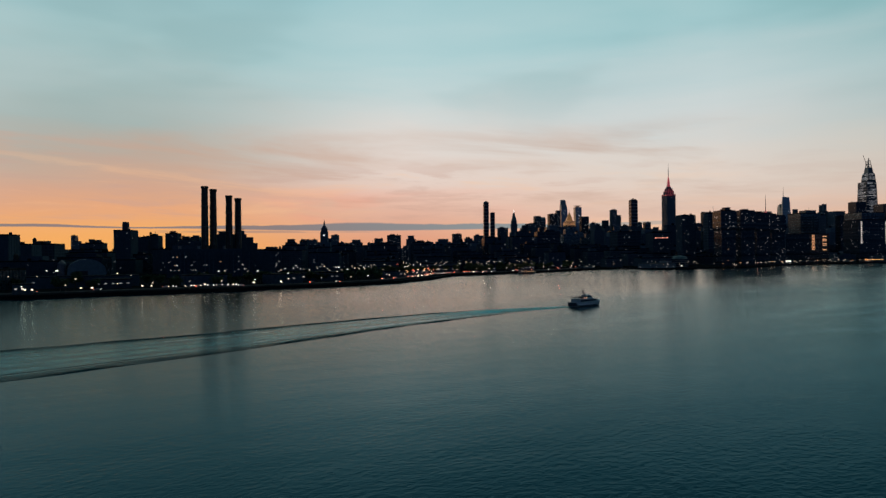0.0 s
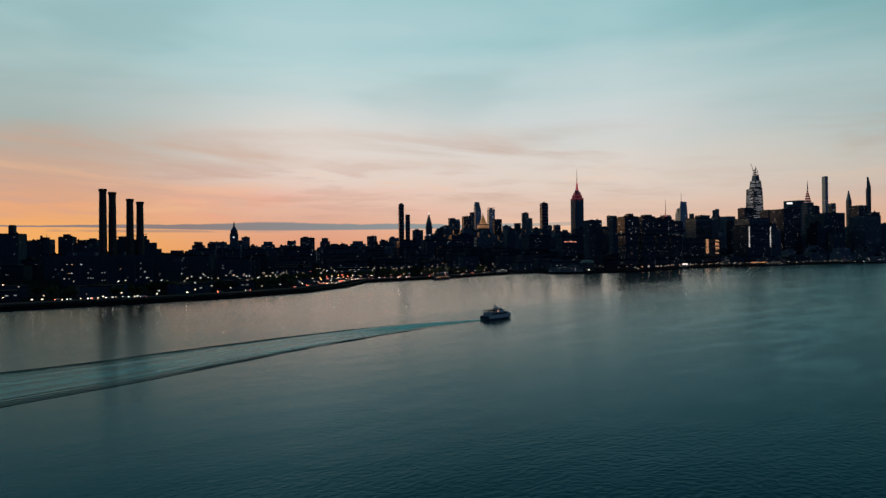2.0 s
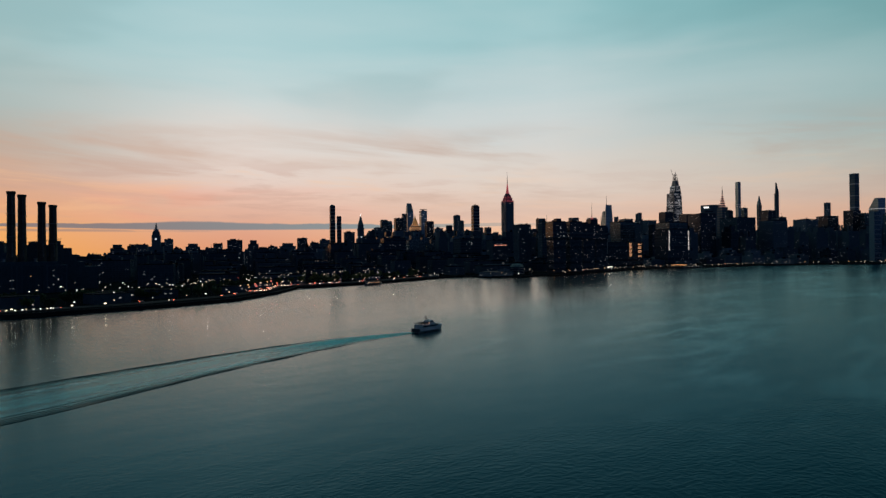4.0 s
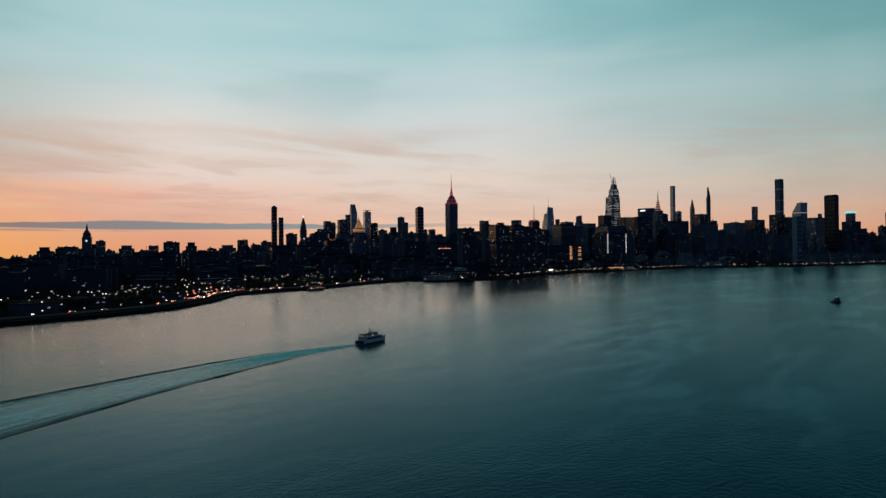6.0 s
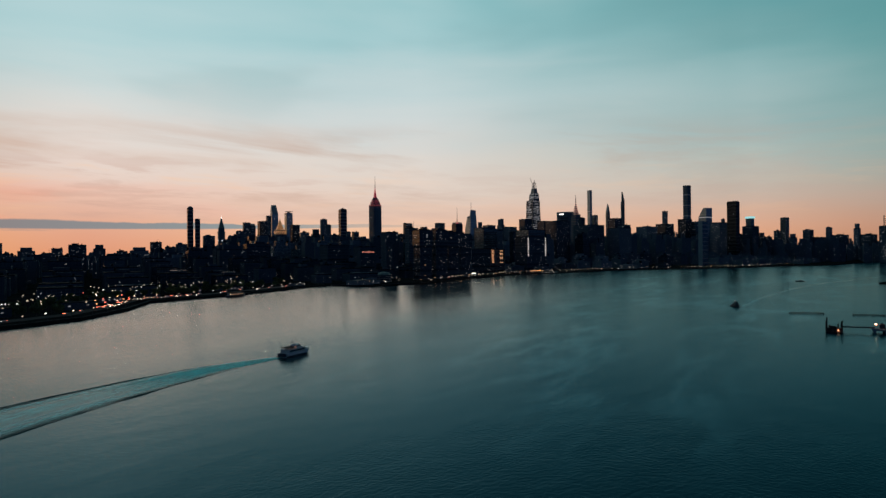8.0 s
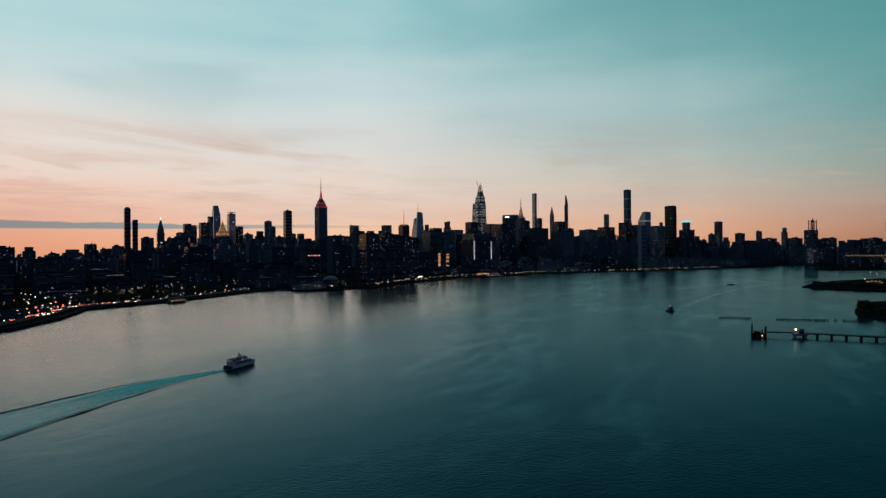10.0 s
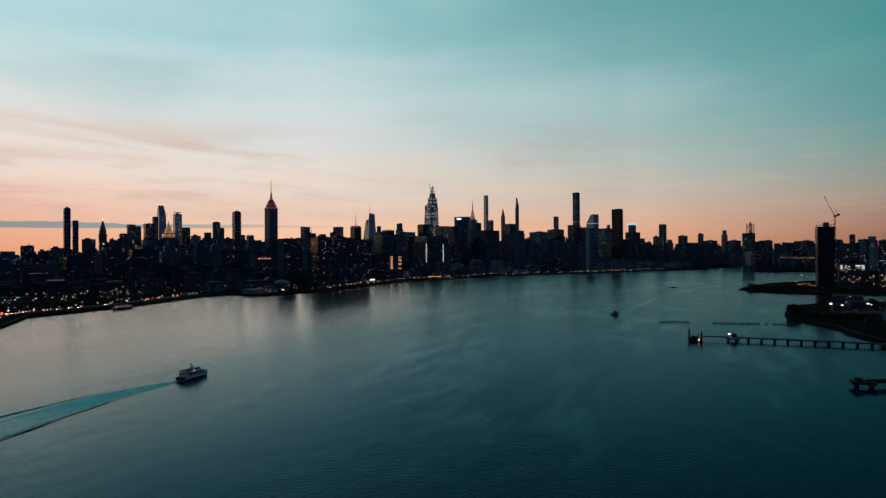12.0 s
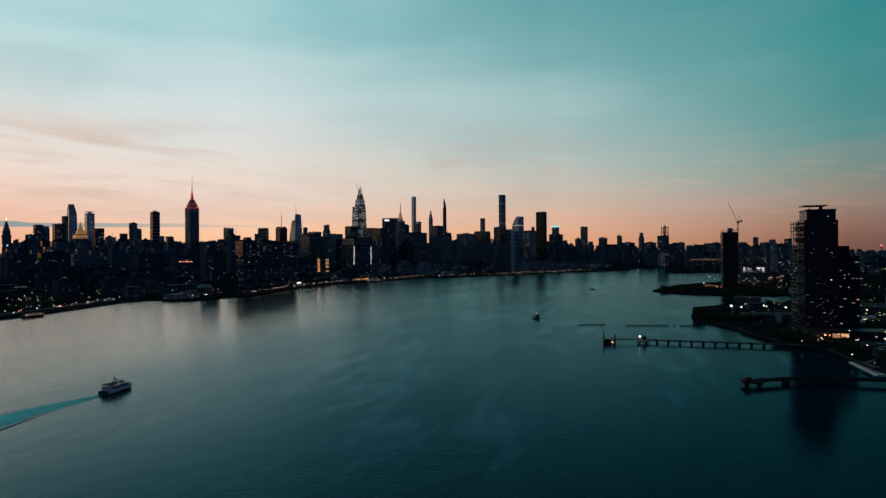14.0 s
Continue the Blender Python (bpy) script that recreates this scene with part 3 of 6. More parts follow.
def lit_windows(parent, x, y, w, d, low, high, count, turn, mats=None, sizes=None):
    """Lighted windows on the two sides that face the river."""
    far = (Vector((x, y)) - HUB).length
    to = (HUB - Vector((x, y))).normalized()
    a = radians(turn)
    px = to.dot(Vector((math.cos(a), math.sin(a))))
    py = to.dot(Vector((-math.sin(a), math.cos(a))))
    sizes = sizes or ("ts" if far < 1000 else "tss" if far < 1800 else "smm" if far < 2800 else "mml")
    tiers = [rng.random() for _ in range(3)]
    for _ in range(count if mats or far < 900 else round(count * (0.75 if far < 1700 else 0.6))):
        mat = rng.choice(mats or (GLOW_WARM, GLOW_DIM, GLOW_WHITE, GLOW_WHITE, GLOW_DIM, GLOW_WHITE, GLOW_DIM, GLOW_WARM, GLOW_ORANGE))
        z = low + (high - low) * rng.random() ** 1.3
        z = math.floor(z / 3.4) * 3.4 + 1.9
        bay = 3.2 * math.floor(((rng.choice(tiers) if rng.random() < 0.55 else rng.random()) - 0.5) * 0.82 * (d if (on_end := rng.random() * (abs(px) * d + abs(py) * w) < abs(px) * d) else w) / 3.2) + 1.6
        if on_end:
            s = 1 if px > 0 else -1
            m = pose(s * (w / 2 + 0.12), bay, z, 0, 0, 90)
        else:
            s = 1 if py > 0 else -1
            m = pose(bay, s * (d / 2 + 0.12), z)
        piece("lit_window", LIT[mat.name, rng.choice(sizes)], parent, m)


def faint_windows(parent, x, y, w, d, low, high, turn, count, r):
    """Dimly lit rooms, floor by floor, too small to tell one by one."""
    to = (HUB - Vector((x, y))).normalized()
    a = radians(turn)
    px = to.dot(Vector((math.cos(a), math.sin(a))))
    py = to.dot(Vector((-math.sin(a), math.cos(a))))
    far = (Vector((x, y)) - HUB).length
    size = 0.9 + far / 2600
    geo = Geo()
    busy = [r.random() for _ in range(60)]
    for _ in range(min(count, 220)):
        k = r.randrange(60)
        if busy[k] < r.random():
            continue
        z = math.floor((low + (high - low) * (k + r.random()) / 60) / 3.4) * 3.4 + 2.1
        run = size * r.choice((0.8, 1.0, 1.0, 2.2))
        if r.random() * (abs(px) * d + abs(py) * w) < abs(px) * d:
            geo.box((1 if px > 0 else -1) * (w / 2 + 0.14), math.floor(r.uniform(-0.46, 0.46) * d / 3) * 3 + 1.4, z, 0.3, run, size * 0.7)
        else:
            geo.box(math.floor(r.uniform(-0.46, 0.46) * w / 3) * 3 + 1.4, (1 if py > 0 else -1) * (d / 2 + 0.14), z, run, 0.3, size * 0.7)
    if geo.v:
        part("dim_glazing", geo, GLOW_FAINT if r.random() < 0.85 else GLOW_DIM, parent, "many small dimly lit windows", "stuff")


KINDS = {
    "brick": ("apartment_building", BRICK, "dark brick apartment building tinted haze blue, with scattered lit windows", "apartment building"),
    "tan": ("apartment_building", HAZE_BRICK, "brick apartment block tinted haze blue, with a rooftop bulkhead", "apartment building"),
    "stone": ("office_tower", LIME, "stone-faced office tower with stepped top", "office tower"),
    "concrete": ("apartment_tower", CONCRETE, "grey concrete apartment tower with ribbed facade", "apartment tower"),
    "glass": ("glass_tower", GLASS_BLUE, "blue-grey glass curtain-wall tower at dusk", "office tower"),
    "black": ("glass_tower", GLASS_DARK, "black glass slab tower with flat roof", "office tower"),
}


def tower(x, y, w, d, h, style="brick", top=None, lit=None, turn=GRID, low=True):
    """A city building: body, facade ribs and bands, parapet, bulkhead, tank, lighted windows."""
    name, mat, label, category = KINDS[style]
    far = (Vector((x, y)) - HUB).length
    ob = thing(name, x, y, 2.0, turn, label, category)
    r = random.Random(int(x * 7 + y * 13))
    top = top or r.choice(("flat", "bulkhead", "tank", "step"))
    main = h if top != "step" else h * 0.86
    body = Geo().box(0, 0, -1, w, d, main - 1)
    if top == "step":
        body.box(0, 0, main - 2, w * 0.68, d * 0.68, h - main)
    part("body", body, mat, ob)
    ribs, floor_step = Geo(), (3.3 if far < 1500 else 7.0 if far < 2600 else 13.0)
    z = 8.0
    while z < main - 6:
        ribs.box(0, 0, z, w + 0.5, d + 0.5, floor_step * 0.34)
        z += floor_step
    pier = 4.5 if far < 1500 else 9.0
    for i in range(int(w / pier) + 1):
        u = -w / 2 + min(w, i * pier + 0.3)
        ribs.box(u, -d / 2, 0, 0.9, 0.9, main - 3).box(u, d / 2, 0, 0.9, 0.9, main - 3)
    for i in range(int(d / pier) + 1):
        u = -d / 2 + min(d, i * pier + 0.3)
        ribs.box(-w / 2, u, 0, 0.9, 0.9, main - 3).box(w / 2, u, 0, 0.9, 0.9, main - 3)
    part("facade_relief", ribs, mat if style != "glass" else DARK, ob, kind="stuff")
    part("roof", Geo().box(0, 0, main - 2, w + 0.6, d + 0.6, 1.3), ROOF, ob)
    if top in ("bulkhead", "tank"):
        part("bulkhead", Geo().box(r.uniform(-0.15, 0.15) * w, r.uniform(-0.15, 0.15) * d, main - 2, w * 0.42, d * 0.4, 4 + r.random() * 3), mat, ob)
    if top == "tank":
        u, v = w * 0.28, -d * 0.22
        part("tank_stand", Geo().taper(u, v, main - 2, 3.4, 3.4, 2.4, 2.4, 3.2), DARK, ob)
        part("water_tank", Geo().tube(u, v, main + 1.1, 2.1, 2.0, 3.6, 10).tube(u, v, main + 4.7, 2.2, 0.1, 1.6, 10), WOOD, ob, "wooden rooftop water tank")
    if r.random() < 0.22 and h > 60:
        part("antenna", Geo().tube(w * 0.2, d * 0.15, h - 3, 0.5, 0.2, 8 + 14 * r.random(), 6), DARK, ob)
    if lit is None:
        lit = int(1 + h * w / 900 * (0.36 if far < 1700 else 0.5) * r.random())
    plant = Geo()
    for _ in range(r.randrange(2, 6)):
        s = r.uniform(1.6, 4.5)
        plant.box(r.uniform(-0.4, 0.4) * w, r.uniform(-0.4, 0.4) * d, h - 2 if top == "flat" else main - 2, s, r.uniform(1.6, 4.5), r.uniform(1.4, 4.2))
    part("roof_plant", plant, ROOF, ob, kind="stuff")
    lit_windows(ob, x, y, w, d, 8, main - 5, min(lit, 60), turn)
    faint_windows(ob, x, y, w, d, 5, main - 5, turn, int((w + d) * main / (330 if far < 1700 else 130)), r)
    return ob


# ---- the old quarter south of the power station ----
tower(-745, 196, 20, 34, 50, "brick", "flat")
tower(-815, 218, 20, 30, 42, "brick", "flat")
tower(-858, 240, 24, 34, 43, "tan", "tank")
tower(-2272, 359, 14, 14, 95, "glass", "flat")
tower(-2171, 362, 14, 14, 75, "stone", "flat")
tower(-1475, 333, 18, 24, 55, "brick", "flat")
tower(-1473, 340, 12, 12, 65, "brick", "step")
tower(-1274, 333, 20, 24, 52, "tan", "tank")
slab = tower(-1122, 360, 30, 26, 70, "brick", "flat", 8)
part("lift_house", Geo().box(1, 0, 68, 8, 8, 13).box(1, 0, 81, 6.5, 6.5, 1.5), BRICK, slab)
tower(-1215, 401, 20, 20, 62, "brick", "flat")
tower(-1216, 418, 22, 20, 64, "tan", "tank")
tower(-1259, 458, 22, 22, 70, "brick", "bulkhead")
tower(-1208, 472, 24, 24, 58, "tan", "tank")
tower(-1454, 539, 32, 28, 68, "brick", "bulkhead")
tower(-1582, 807, 27, 26, 70, "tan", "step")
tower(-1661, 872, 20, 20, 65, "brick", "tank")
tower(-1756, 930, 36, 36, 72, "stone", "flat")
tower(-1904, 1074, 23, 23, 91, "stone", "bulkhead")
tower(-2101, 1151, 42, 42, 87, "brick", "step")
tower(-1710, 1013, 20, 20, 60, "tan", "tank")
tower(-2117, 1253, 52, 44, 83, "stone", "step")
tower(-1666, 1108, 24, 24, 74, "brick", "flat")
tower(-1765, 1135, 25, 25, 63, "tan", "flat")
tower(-1641, 1146, 50, 40, 83, "brick", "bulkhead", 14)
tower(-1707, 1244, 29, 29, 86, "tan", "step")
tower(-1846, 1399, 28, 28, 68, "brick", "tank")
tower(-1920, 1506, 60, 52, 82, "stone", "step")
tower(-1877, 1538, 32, 32, 98, "brick", "flat")
tower(-1849, 1565, 20, 20, 81, "tan", "tank")
tower(-1831, 1602, 32, 32, 91, "stone", "bulkhead")
tower(-1785, 1648, 18, 18, 70, "brick", "flat")
tower(-1818, 1703, 34, 34, 120, "brick", "bulkhead")

# ---- round the clock tower and the art deco spire ----
tower(-1884, 1850, 26, 26, 112, "stone", "flat")
tower(-1908, 1908, 35, 35, 126, "stone", "step")
tower(-1935, 1950, 32, 32, 146, "stone", "flat")
tower(-2217, 2231, 28, 28, 198, "glass", "flat")
slant = tower(-2196, 2248, 21, 21, 182, "glass", "flat")
part("slanted_top", Geo().taper(0, 0, 180, 21, 21, 8, 21, 12, -6, 0), GLASS_PALE, slant)
tower(-1990, 2113, 33, 33, 192, "black", "flat", 4)
tower(-2945, 3061, 26, 26, 294, "glass", "flat", 6)
tower(-1861, 2170, 31, 31, 175, "black", "flat")
tower(-1694, 2050, 27, 27, 137, "stone", "tank")
tower(-1732, 2154, 31, 31, 154, "brick", "step")
tower(-1638, 2096, 21, 21, 187, "concrete", "bulkhead", 12)
tower(-1653, 2143, 13, 13, 168, "concrete", "flat", 6)
tower(-1674, 2202, 26, 26, 130, "brick", "tank")
tower(-1691, 2309, 15, 15, 145, "stone", "flat")
tower(-1609, 2253, 22, 22, 142, "glass", "flat")
tower(-1646, 2353, 25, 25, 127, "stone", "step")
tower(-1495, 2465, 29, 29, 180, "glass", "flat", 6)
tower(-1403, 2280, 20, 20, 129, "brick", "flat")
tower(-1343, 2436, 17, 17, 154, "brick", "flat")

# ---- midtown ----
tower(-1376, 2532, 31, 31, 180, "stone", "flat")
tower(-1364, 2876, 21, 21, 197, "stone", "step")
tower(-1013, 2278, 33, 33, 151, "glass", "flat")
tower(-1185, 2740, 17, 17, 201, "stone", "step")
tower(-901, 2220, 31, 31, 140, "concrete", "flat")
tower(-894, 2333, 33, 33, 171, "black", "flat", 5)
tower(-908, 2551, 42, 42, 173, "black", "flat", 6)
tower(-911, 2649, 30, 30, 168, "glass", "flat")
tower(-902, 2967, 22, 22, 202, "brick", "bulkhead", 8)
tower(-764, 2596, 29, 29, 155, "concrete", "flat")
tower(-968, 3365, 21, 21, 235, "glass", "flat")
tower(-739, 2923, 38, 38, 193, "black", "flat")
tower(-624, 2640, 33, 33, 152, "brick", "flat")
tower(-688, 3263, 66, 66, 166, "stone", "tank")
tower(-830, 4332, 23, 23, 300, "concrete", "flat", 4)
tower(-630, 3374, 58, 58, 181, "black", "flat")
tower(-558, 3483, 46, 46, 206, "black", "flat")
tower(-512, 3478, 25, 25, 192, "glass", "flat")
pointed = tower(-1135, 4150, 18, 18, 296, "glass", "flat", 3)
part("pointed_top", Geo().taper(0, 0, 294, 18, 18, 2.5, 3.5, 54), GLASS_BLUE, pointed)
tower(-397, 3411, 53, 53, 182, "stone", "flat")
tower(-400, 3588, 12, 12, 206, "stone", "flat")
tower(-317, 3502, 20, 20, 128, "brick", "flat")
tower(-225, 3512, 23, 23, 134, "brick", "step")
tower(-198, 3514, 23, 23, 113, "tan", "tank")
tower(-168, 3614, 20, 20, 143, "brick", "tank")
tower(-141, 3720, 27, 27, 209, "glass", "flat")
tower(-103, 3621, 26, 26, 128, "stone", "step")
tower(-45, 3828, 34, 34, 150, "brick", "bulkhead")
tower(2, 3834, 42, 42, 113, "tan", "flat")
tower(43, 4021, 21, 21, 164, "stone", "bulkhead")
tower(89, 3840, 52, 52, 122, "brick", "bulkhead")
tower(83, 3911, 52, 52, 115, "brick", "flat")
tower(166, 4092, 23, 23, 184, "concrete", "step")
tower(196, 3706, 50, 50, 119, "brick", "tank")
tower(232, 3196, 37, 37, 142, "brick", "flat", 8)
tower(305, 3589, 32, 32, 111, "brick", "tank")
tower(346, 3687, 33, 33, 117, "tan", "bulkhead")
tower(415, 3488, 48, 48, 105, "brick", "step")
tower(490, 3589, 63, 63, 111, "brick", "tank")

# ---- far bank to the north-east ----
tower(483, 2757, 24, 24, 103, "black", "flat", 14)
tower(411, 2164, 29, 29, 84, "brick", "flat", 16)
tower(654, 3434, 17, 17, 134, "black", "flat")
tower(478, 2350, 21, 21, 97, "brick", "flat", 12)
tower(560, 2642, 25, 25, 112, "stone", "step", 10)
tower(462, 2047, 21, 21, 90, "black", "flat", 14)
tower(540, 2335, 17, 17, 107, "brick", "flat", 10)

# ---- river front: riverside towers and hospitals ----
tower(-757, 1308, 27, 27, 98, "brick", "flat", 14)
for x, y, h in ((-648, 1268, 99), (-642, 1318, 100), (-642, 1368, 97), (-640, 1415, 94)):
    t = tower(x, y, 26, 26, h, "black", "bulkhead", 22)
    tagged(t, "near-black riverside tower with overhanging upper floors", "apartment tower", "riverside towers")
    part("overhang", Geo().taper(0, 0, h * 0.62, 26, 26, 29.5, 29.5, 6).box(0, 0, h * 0.62 + 6, 29.5, 29.5, h * 0.38 - 9), GLASS_DARK, t)
    lit_windows(t, x, y, 29.5, 29.5, h * 0.66, h - 6, 16, GRID, (GLOW_WHITE, GLOW_DIM, GLOW_WARM))
tower(-993, 2198, 50, 50, 139, "glass", "flat")
tower(-853, 2025, 21, 21, 122, "concrete", "flat")
tower(-1241, 2835, 18, 18, 204, "stone", "step")
tower(-958, 2307, 21, 21, 144, "stone", "flat")
tower(-808, 2046, 20, 20, 117, "black", "flat")
tower(-877, 1987, 51, 51, 126, "glass", "flat")
tower(-718, 1964, 60, 60, 118, "glass", "flat", 8)
tower(-803, 2412, 62, 62, 164, "black", "flat", 6)
tower(-735, 2559, 80, 80, 152, "brick", "flat", 8)
tower(-638, 2622, 62, 62, 140, "concrete", "flat", 8)
tower(-958, 1691, 27, 27, 123, "brick", "tank", 8)
signed = tower(-883, 1385, 39, 39, 69, "brick", "flat", 8)
for v in (-13, -8, -3, 2, 7, 12):
    part("sign_letter_bar", Geo().box(19.9, v, 55, 0.4, 3.6, 1.8), SIGN_RED, signed, "red lit sign bar")
tower(-1008, 1423, 54, 54, 75, "brick", "bulkhead", 10)
hospital = tower(-698, 1652, 50, 84, 62, "black", "flat", 4, 0)
tagged(hospital, "glass hospital block with amber lit stair columns", "hospital")
for k in range(10):
    for v in (-29.5, -23):
        piece("lit_window", LIT[GLOW_ORANGE.name, "l"], hospital, pose(25.3, v, 28 + 3.3 * k, 0, 0, 90))
    for v in (15, 21, 27):
        if k in (0, 3, 4, 6, 7, 9):
            piece("lit_window", LIT[GLOW_ORANGE.name, "l"], hospital, pose(25.3, v, 27 + 3.2 * k, 0, 0, 90))
annex = tower(-681, 1883, 44, 84, 97, "black", "flat", 3, -19)
tagged(annex, "glass hospital wing with two bright stair shafts", "hospital")
for k in range(12):
    for v in (-36, 36):
        piece("lit_window", LIT[GLOW_WARM.name, "x"], annex, pose(22.3, v, 42 + 4.4 * k, 0, 0, 90))


# ---- landmarks ----
def banded(geo, w, d, low, high, step, out=0.6, size=0.35):
    z = low
    while z < high:
        geo.box(0, 0, z, w + out, d + out, step * size)
        z += step
    return geo


def art_deco_skyscraper():
    ob = thing("art_deco_skyscraper", -1860, 2720, 2, GRID, "limestone art deco skyscraper with red-lit crown and spire", "skyscraper")
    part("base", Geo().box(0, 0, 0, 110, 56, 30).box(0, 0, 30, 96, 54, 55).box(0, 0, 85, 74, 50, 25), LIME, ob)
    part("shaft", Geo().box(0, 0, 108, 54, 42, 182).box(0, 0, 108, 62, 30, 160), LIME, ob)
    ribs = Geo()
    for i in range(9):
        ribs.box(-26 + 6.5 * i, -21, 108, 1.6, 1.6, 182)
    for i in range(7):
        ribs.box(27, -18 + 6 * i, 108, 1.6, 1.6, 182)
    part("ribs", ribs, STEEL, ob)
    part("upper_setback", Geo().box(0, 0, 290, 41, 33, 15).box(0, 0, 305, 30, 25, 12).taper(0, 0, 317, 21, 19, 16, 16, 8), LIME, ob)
    # strips and mast glow by themselves in place of red floodlight
    lights = Geo().box(0, 0, 284, 54.4, 42.4, 2.0).box(0, 0, 288.5, 54.4, 42.4, 1.2)
    lights.box(0, 0, 303.2, 41.4, 33.4, 1.2)
    for u in (-12, 0, 12):
        lights.box(u, -16.7, 291, 0.9, 0.3, 12).box(20.7, u * 0.8, 291, 0.3, 0.9, 12)
    for u in (-8, 0, 8):
        lights.box(u, -12.7, 306, 0.8, 0.3, 9).box(15.2, u * 0.8, 306, 0.3, 0.8, 9)
    part("lit_setback", lights, FLOOD_RED, ob, "red glowing strips in place of floodlight on the setback")
    part("mast", Geo().taper(0, 0, 324, 14, 14, 9.5, 9.5, 12).taper(0, 0, 336, 9.5, 9.5, 5.5, 5.5, 24).tube(0, 0, 360, 3.0, 1.6, 14), FLOOD_RED, ob, "mooring mast glowing red in place of floodlight")
    part("mast_fin", Geo().taper(0, 0, 324, 16, 1.6, 6, 1.6, 28), LIME, ob)
    part("mast_fin", Geo().taper(0, 0, 324, 1.6, 16, 1.6, 6, 28), LIME, ob)
    part("antenna", Geo().tube(0, 0, 373, 1.7, 1.2, 30, 8).tube(0, 0, 403, 1.0, 0.4, 29, 6), DARK, ob)
    lit_windows(ob, -1850, 2725, 54, 42, 112, 285, 10, GRID)


art_deco_skyscraper()


def stepped_glass_tower():
    """Nearly finished tall tower with open steel at its top and a crane."""
    ob = thing("skyscraper_under_construction", -1248, 3238, 2, GRID, "tapering glass skyscraper under construction with work lights", "skyscraper")
    part("lower_body", Geo().taper(0, 0, 0, 64, 58, 60, 54, 210), GLASS_DARK, ob)
    part("middle_body", Geo().taper(0, 0, 210, 58, 52, 53, 46, 94).taper(5, 3, 304, 43, 36, 37, 30, 36), GLASS_DARK, ob)
    part("upper_body", Geo().taper(6, 3, 340, 28, 24, 22, 18, 24), STEEL, ob)
    frame_bars = Geo()
    for sx, sy in ((-1, -1), (1, -1), (1, 1), (-1, 1)):
        frame_bars.beam((6 + 10 * sx, 3 + 8 * sy, 362), (6 + 4 * sx, 3 + 4 * sy, 388 + 7 * sx), 1.7)
    for z in (368, 376):
        frame_bars.box(6, 3, z, 17, 14, 1.2)
    frame_bars.beam((7, 4, 362), (7, 4, 404), 2.2).beam((1, 2, 362), (1, 2, 394), 1.6)
    part("open_steel", frame_bars, STEEL, ob, kind="stuff")
    floors = Geo()
    for z in range(20, 300, 9):
        k = 1 - z / 2600
        floors.box(0, 0, z, 64 * k + 0.6, 58 * k + 0.6, 2.4) if z < 205 else floors.box(0, 0, z, 58.6 - (z - 205) * 0.05, 52.6 - (z - 205) * 0.06, 2.4)
    part("floor_edges", floors, STEEL, ob)
    part("crane", Geo().beam((-6, 0, 350), (-6, 0, 388), 1.6).beam((-6, 0, 386), (-16, -4, 418), 1.4).beam((-6, 0, 386), (2, 2, 392), 1.6), DARK, ob, "luffing tower crane")
    for k in range(56):
        z = 90 + 4.5 * k
        if z < 210:
            cx, cy, w, d = 0, 0, 64 - 4 * z / 210, 58 - 4 * z / 210
        elif z < 304:
            cx, cy, w, d = 0, 0, 58 - 5 * (z - 210) / 94, 52 - 6 * (z - 210) / 94
        else:
            cx, cy, w, d = 5, 3, 43 - 6 * (z - 304) / 36, 36 - 6 * (z - 304) / 36
        if z > 150 and rng.random() < 0.6:
            share = rng.uniform(0.25, 0.9)
            part("lit_floor", Geo().box(cx + (1 - share) * w * rng.uniform(-0.45, 0.45), cy - d / 2 - 0.3, z - 1, w * share, 0.5, 1.8).box(cx + w / 2 + 0.3, cy + (1 - share) * d * rng.uniform(-0.45, 0.45), z - 1, 0.5, d * share, 1.8), rng.choice((GLOW_FAINT, GLOW_FAINT, GLOW_DIM)), ob, "dimly lit open floor")
        for _ in range(rng.choice((0, 1, 2)) if z > 165 else 1):
            mat, size = rng.choice((GLOW_WHITE, GLOW_DIM, GLOW_WARM)), rng.choice("mml")
            if rng.random() < 0.55:
                piece("lit_window", LIT[mat.name, size], ob, pose(cx + (rng.random() - 0.5) * (w - 7), cy - d / 2 - 0.6, z))
            else:
                piece("lit_window", LIT[mat.name, size], ob, pose(cx + w / 2 + 0.6, cy + (rng.random() - 0.5) * (d - 7), z, 0, 0, 90))
    ob.matrix_basis = ob.matrix_basis @ Matrix.Diagonal((0.96, 0.96, 1.032, 1))


stepped_glass_tower()


def slim_tower(name, x, y, w, d, h, mat, label, bands=(), crown=None):
    ob = thing(name, x, y, 2, GRID, label, "skyscraper")
    part("body", Geo().box(0, 0, 0, w, d, h), mat, ob)
    part("floor_edges", banded(Geo(), w, d, 10, h - 4, 14, 0.5, 0.25), STEEL, ob)
    for z in bands:
        part("open_floor", Geo().box(0, 0, z, w + 1.2, d + 1.2, 5), PALE, ob, "pale open plant floor")
    if crown:
        crown(ob)
    lit_windows(ob, x, y, w, d, h * 0.3, h * 0.95, 3, GRID)
    return ob


slim_tower("residential_skyscraper", -672, 4182, 31, 31, 436, CONCRETE, "slender square concrete residential skyscraper", (130, 192, 254, 316, 378))
slim_tower("residential_skyscraper", -1385, 4564, 26, 20, 479, GLASS_PALE, "slender glass residential skyscraper with cantilevered side", (210, 330))


def stepped_crown(ob):
    for k in range(7):
        part("crown_step", Geo().box(0, 3 - 1.1 * k, 380 + k * 9, 13 - 0.8 * k, max(3, 16 - 2.0 * k), 9.5), CONCRETE, ob)
    part("hoist", Geo().beam((0, -4, 440), (-4, -4, 449), 1.0), DARK, ob)


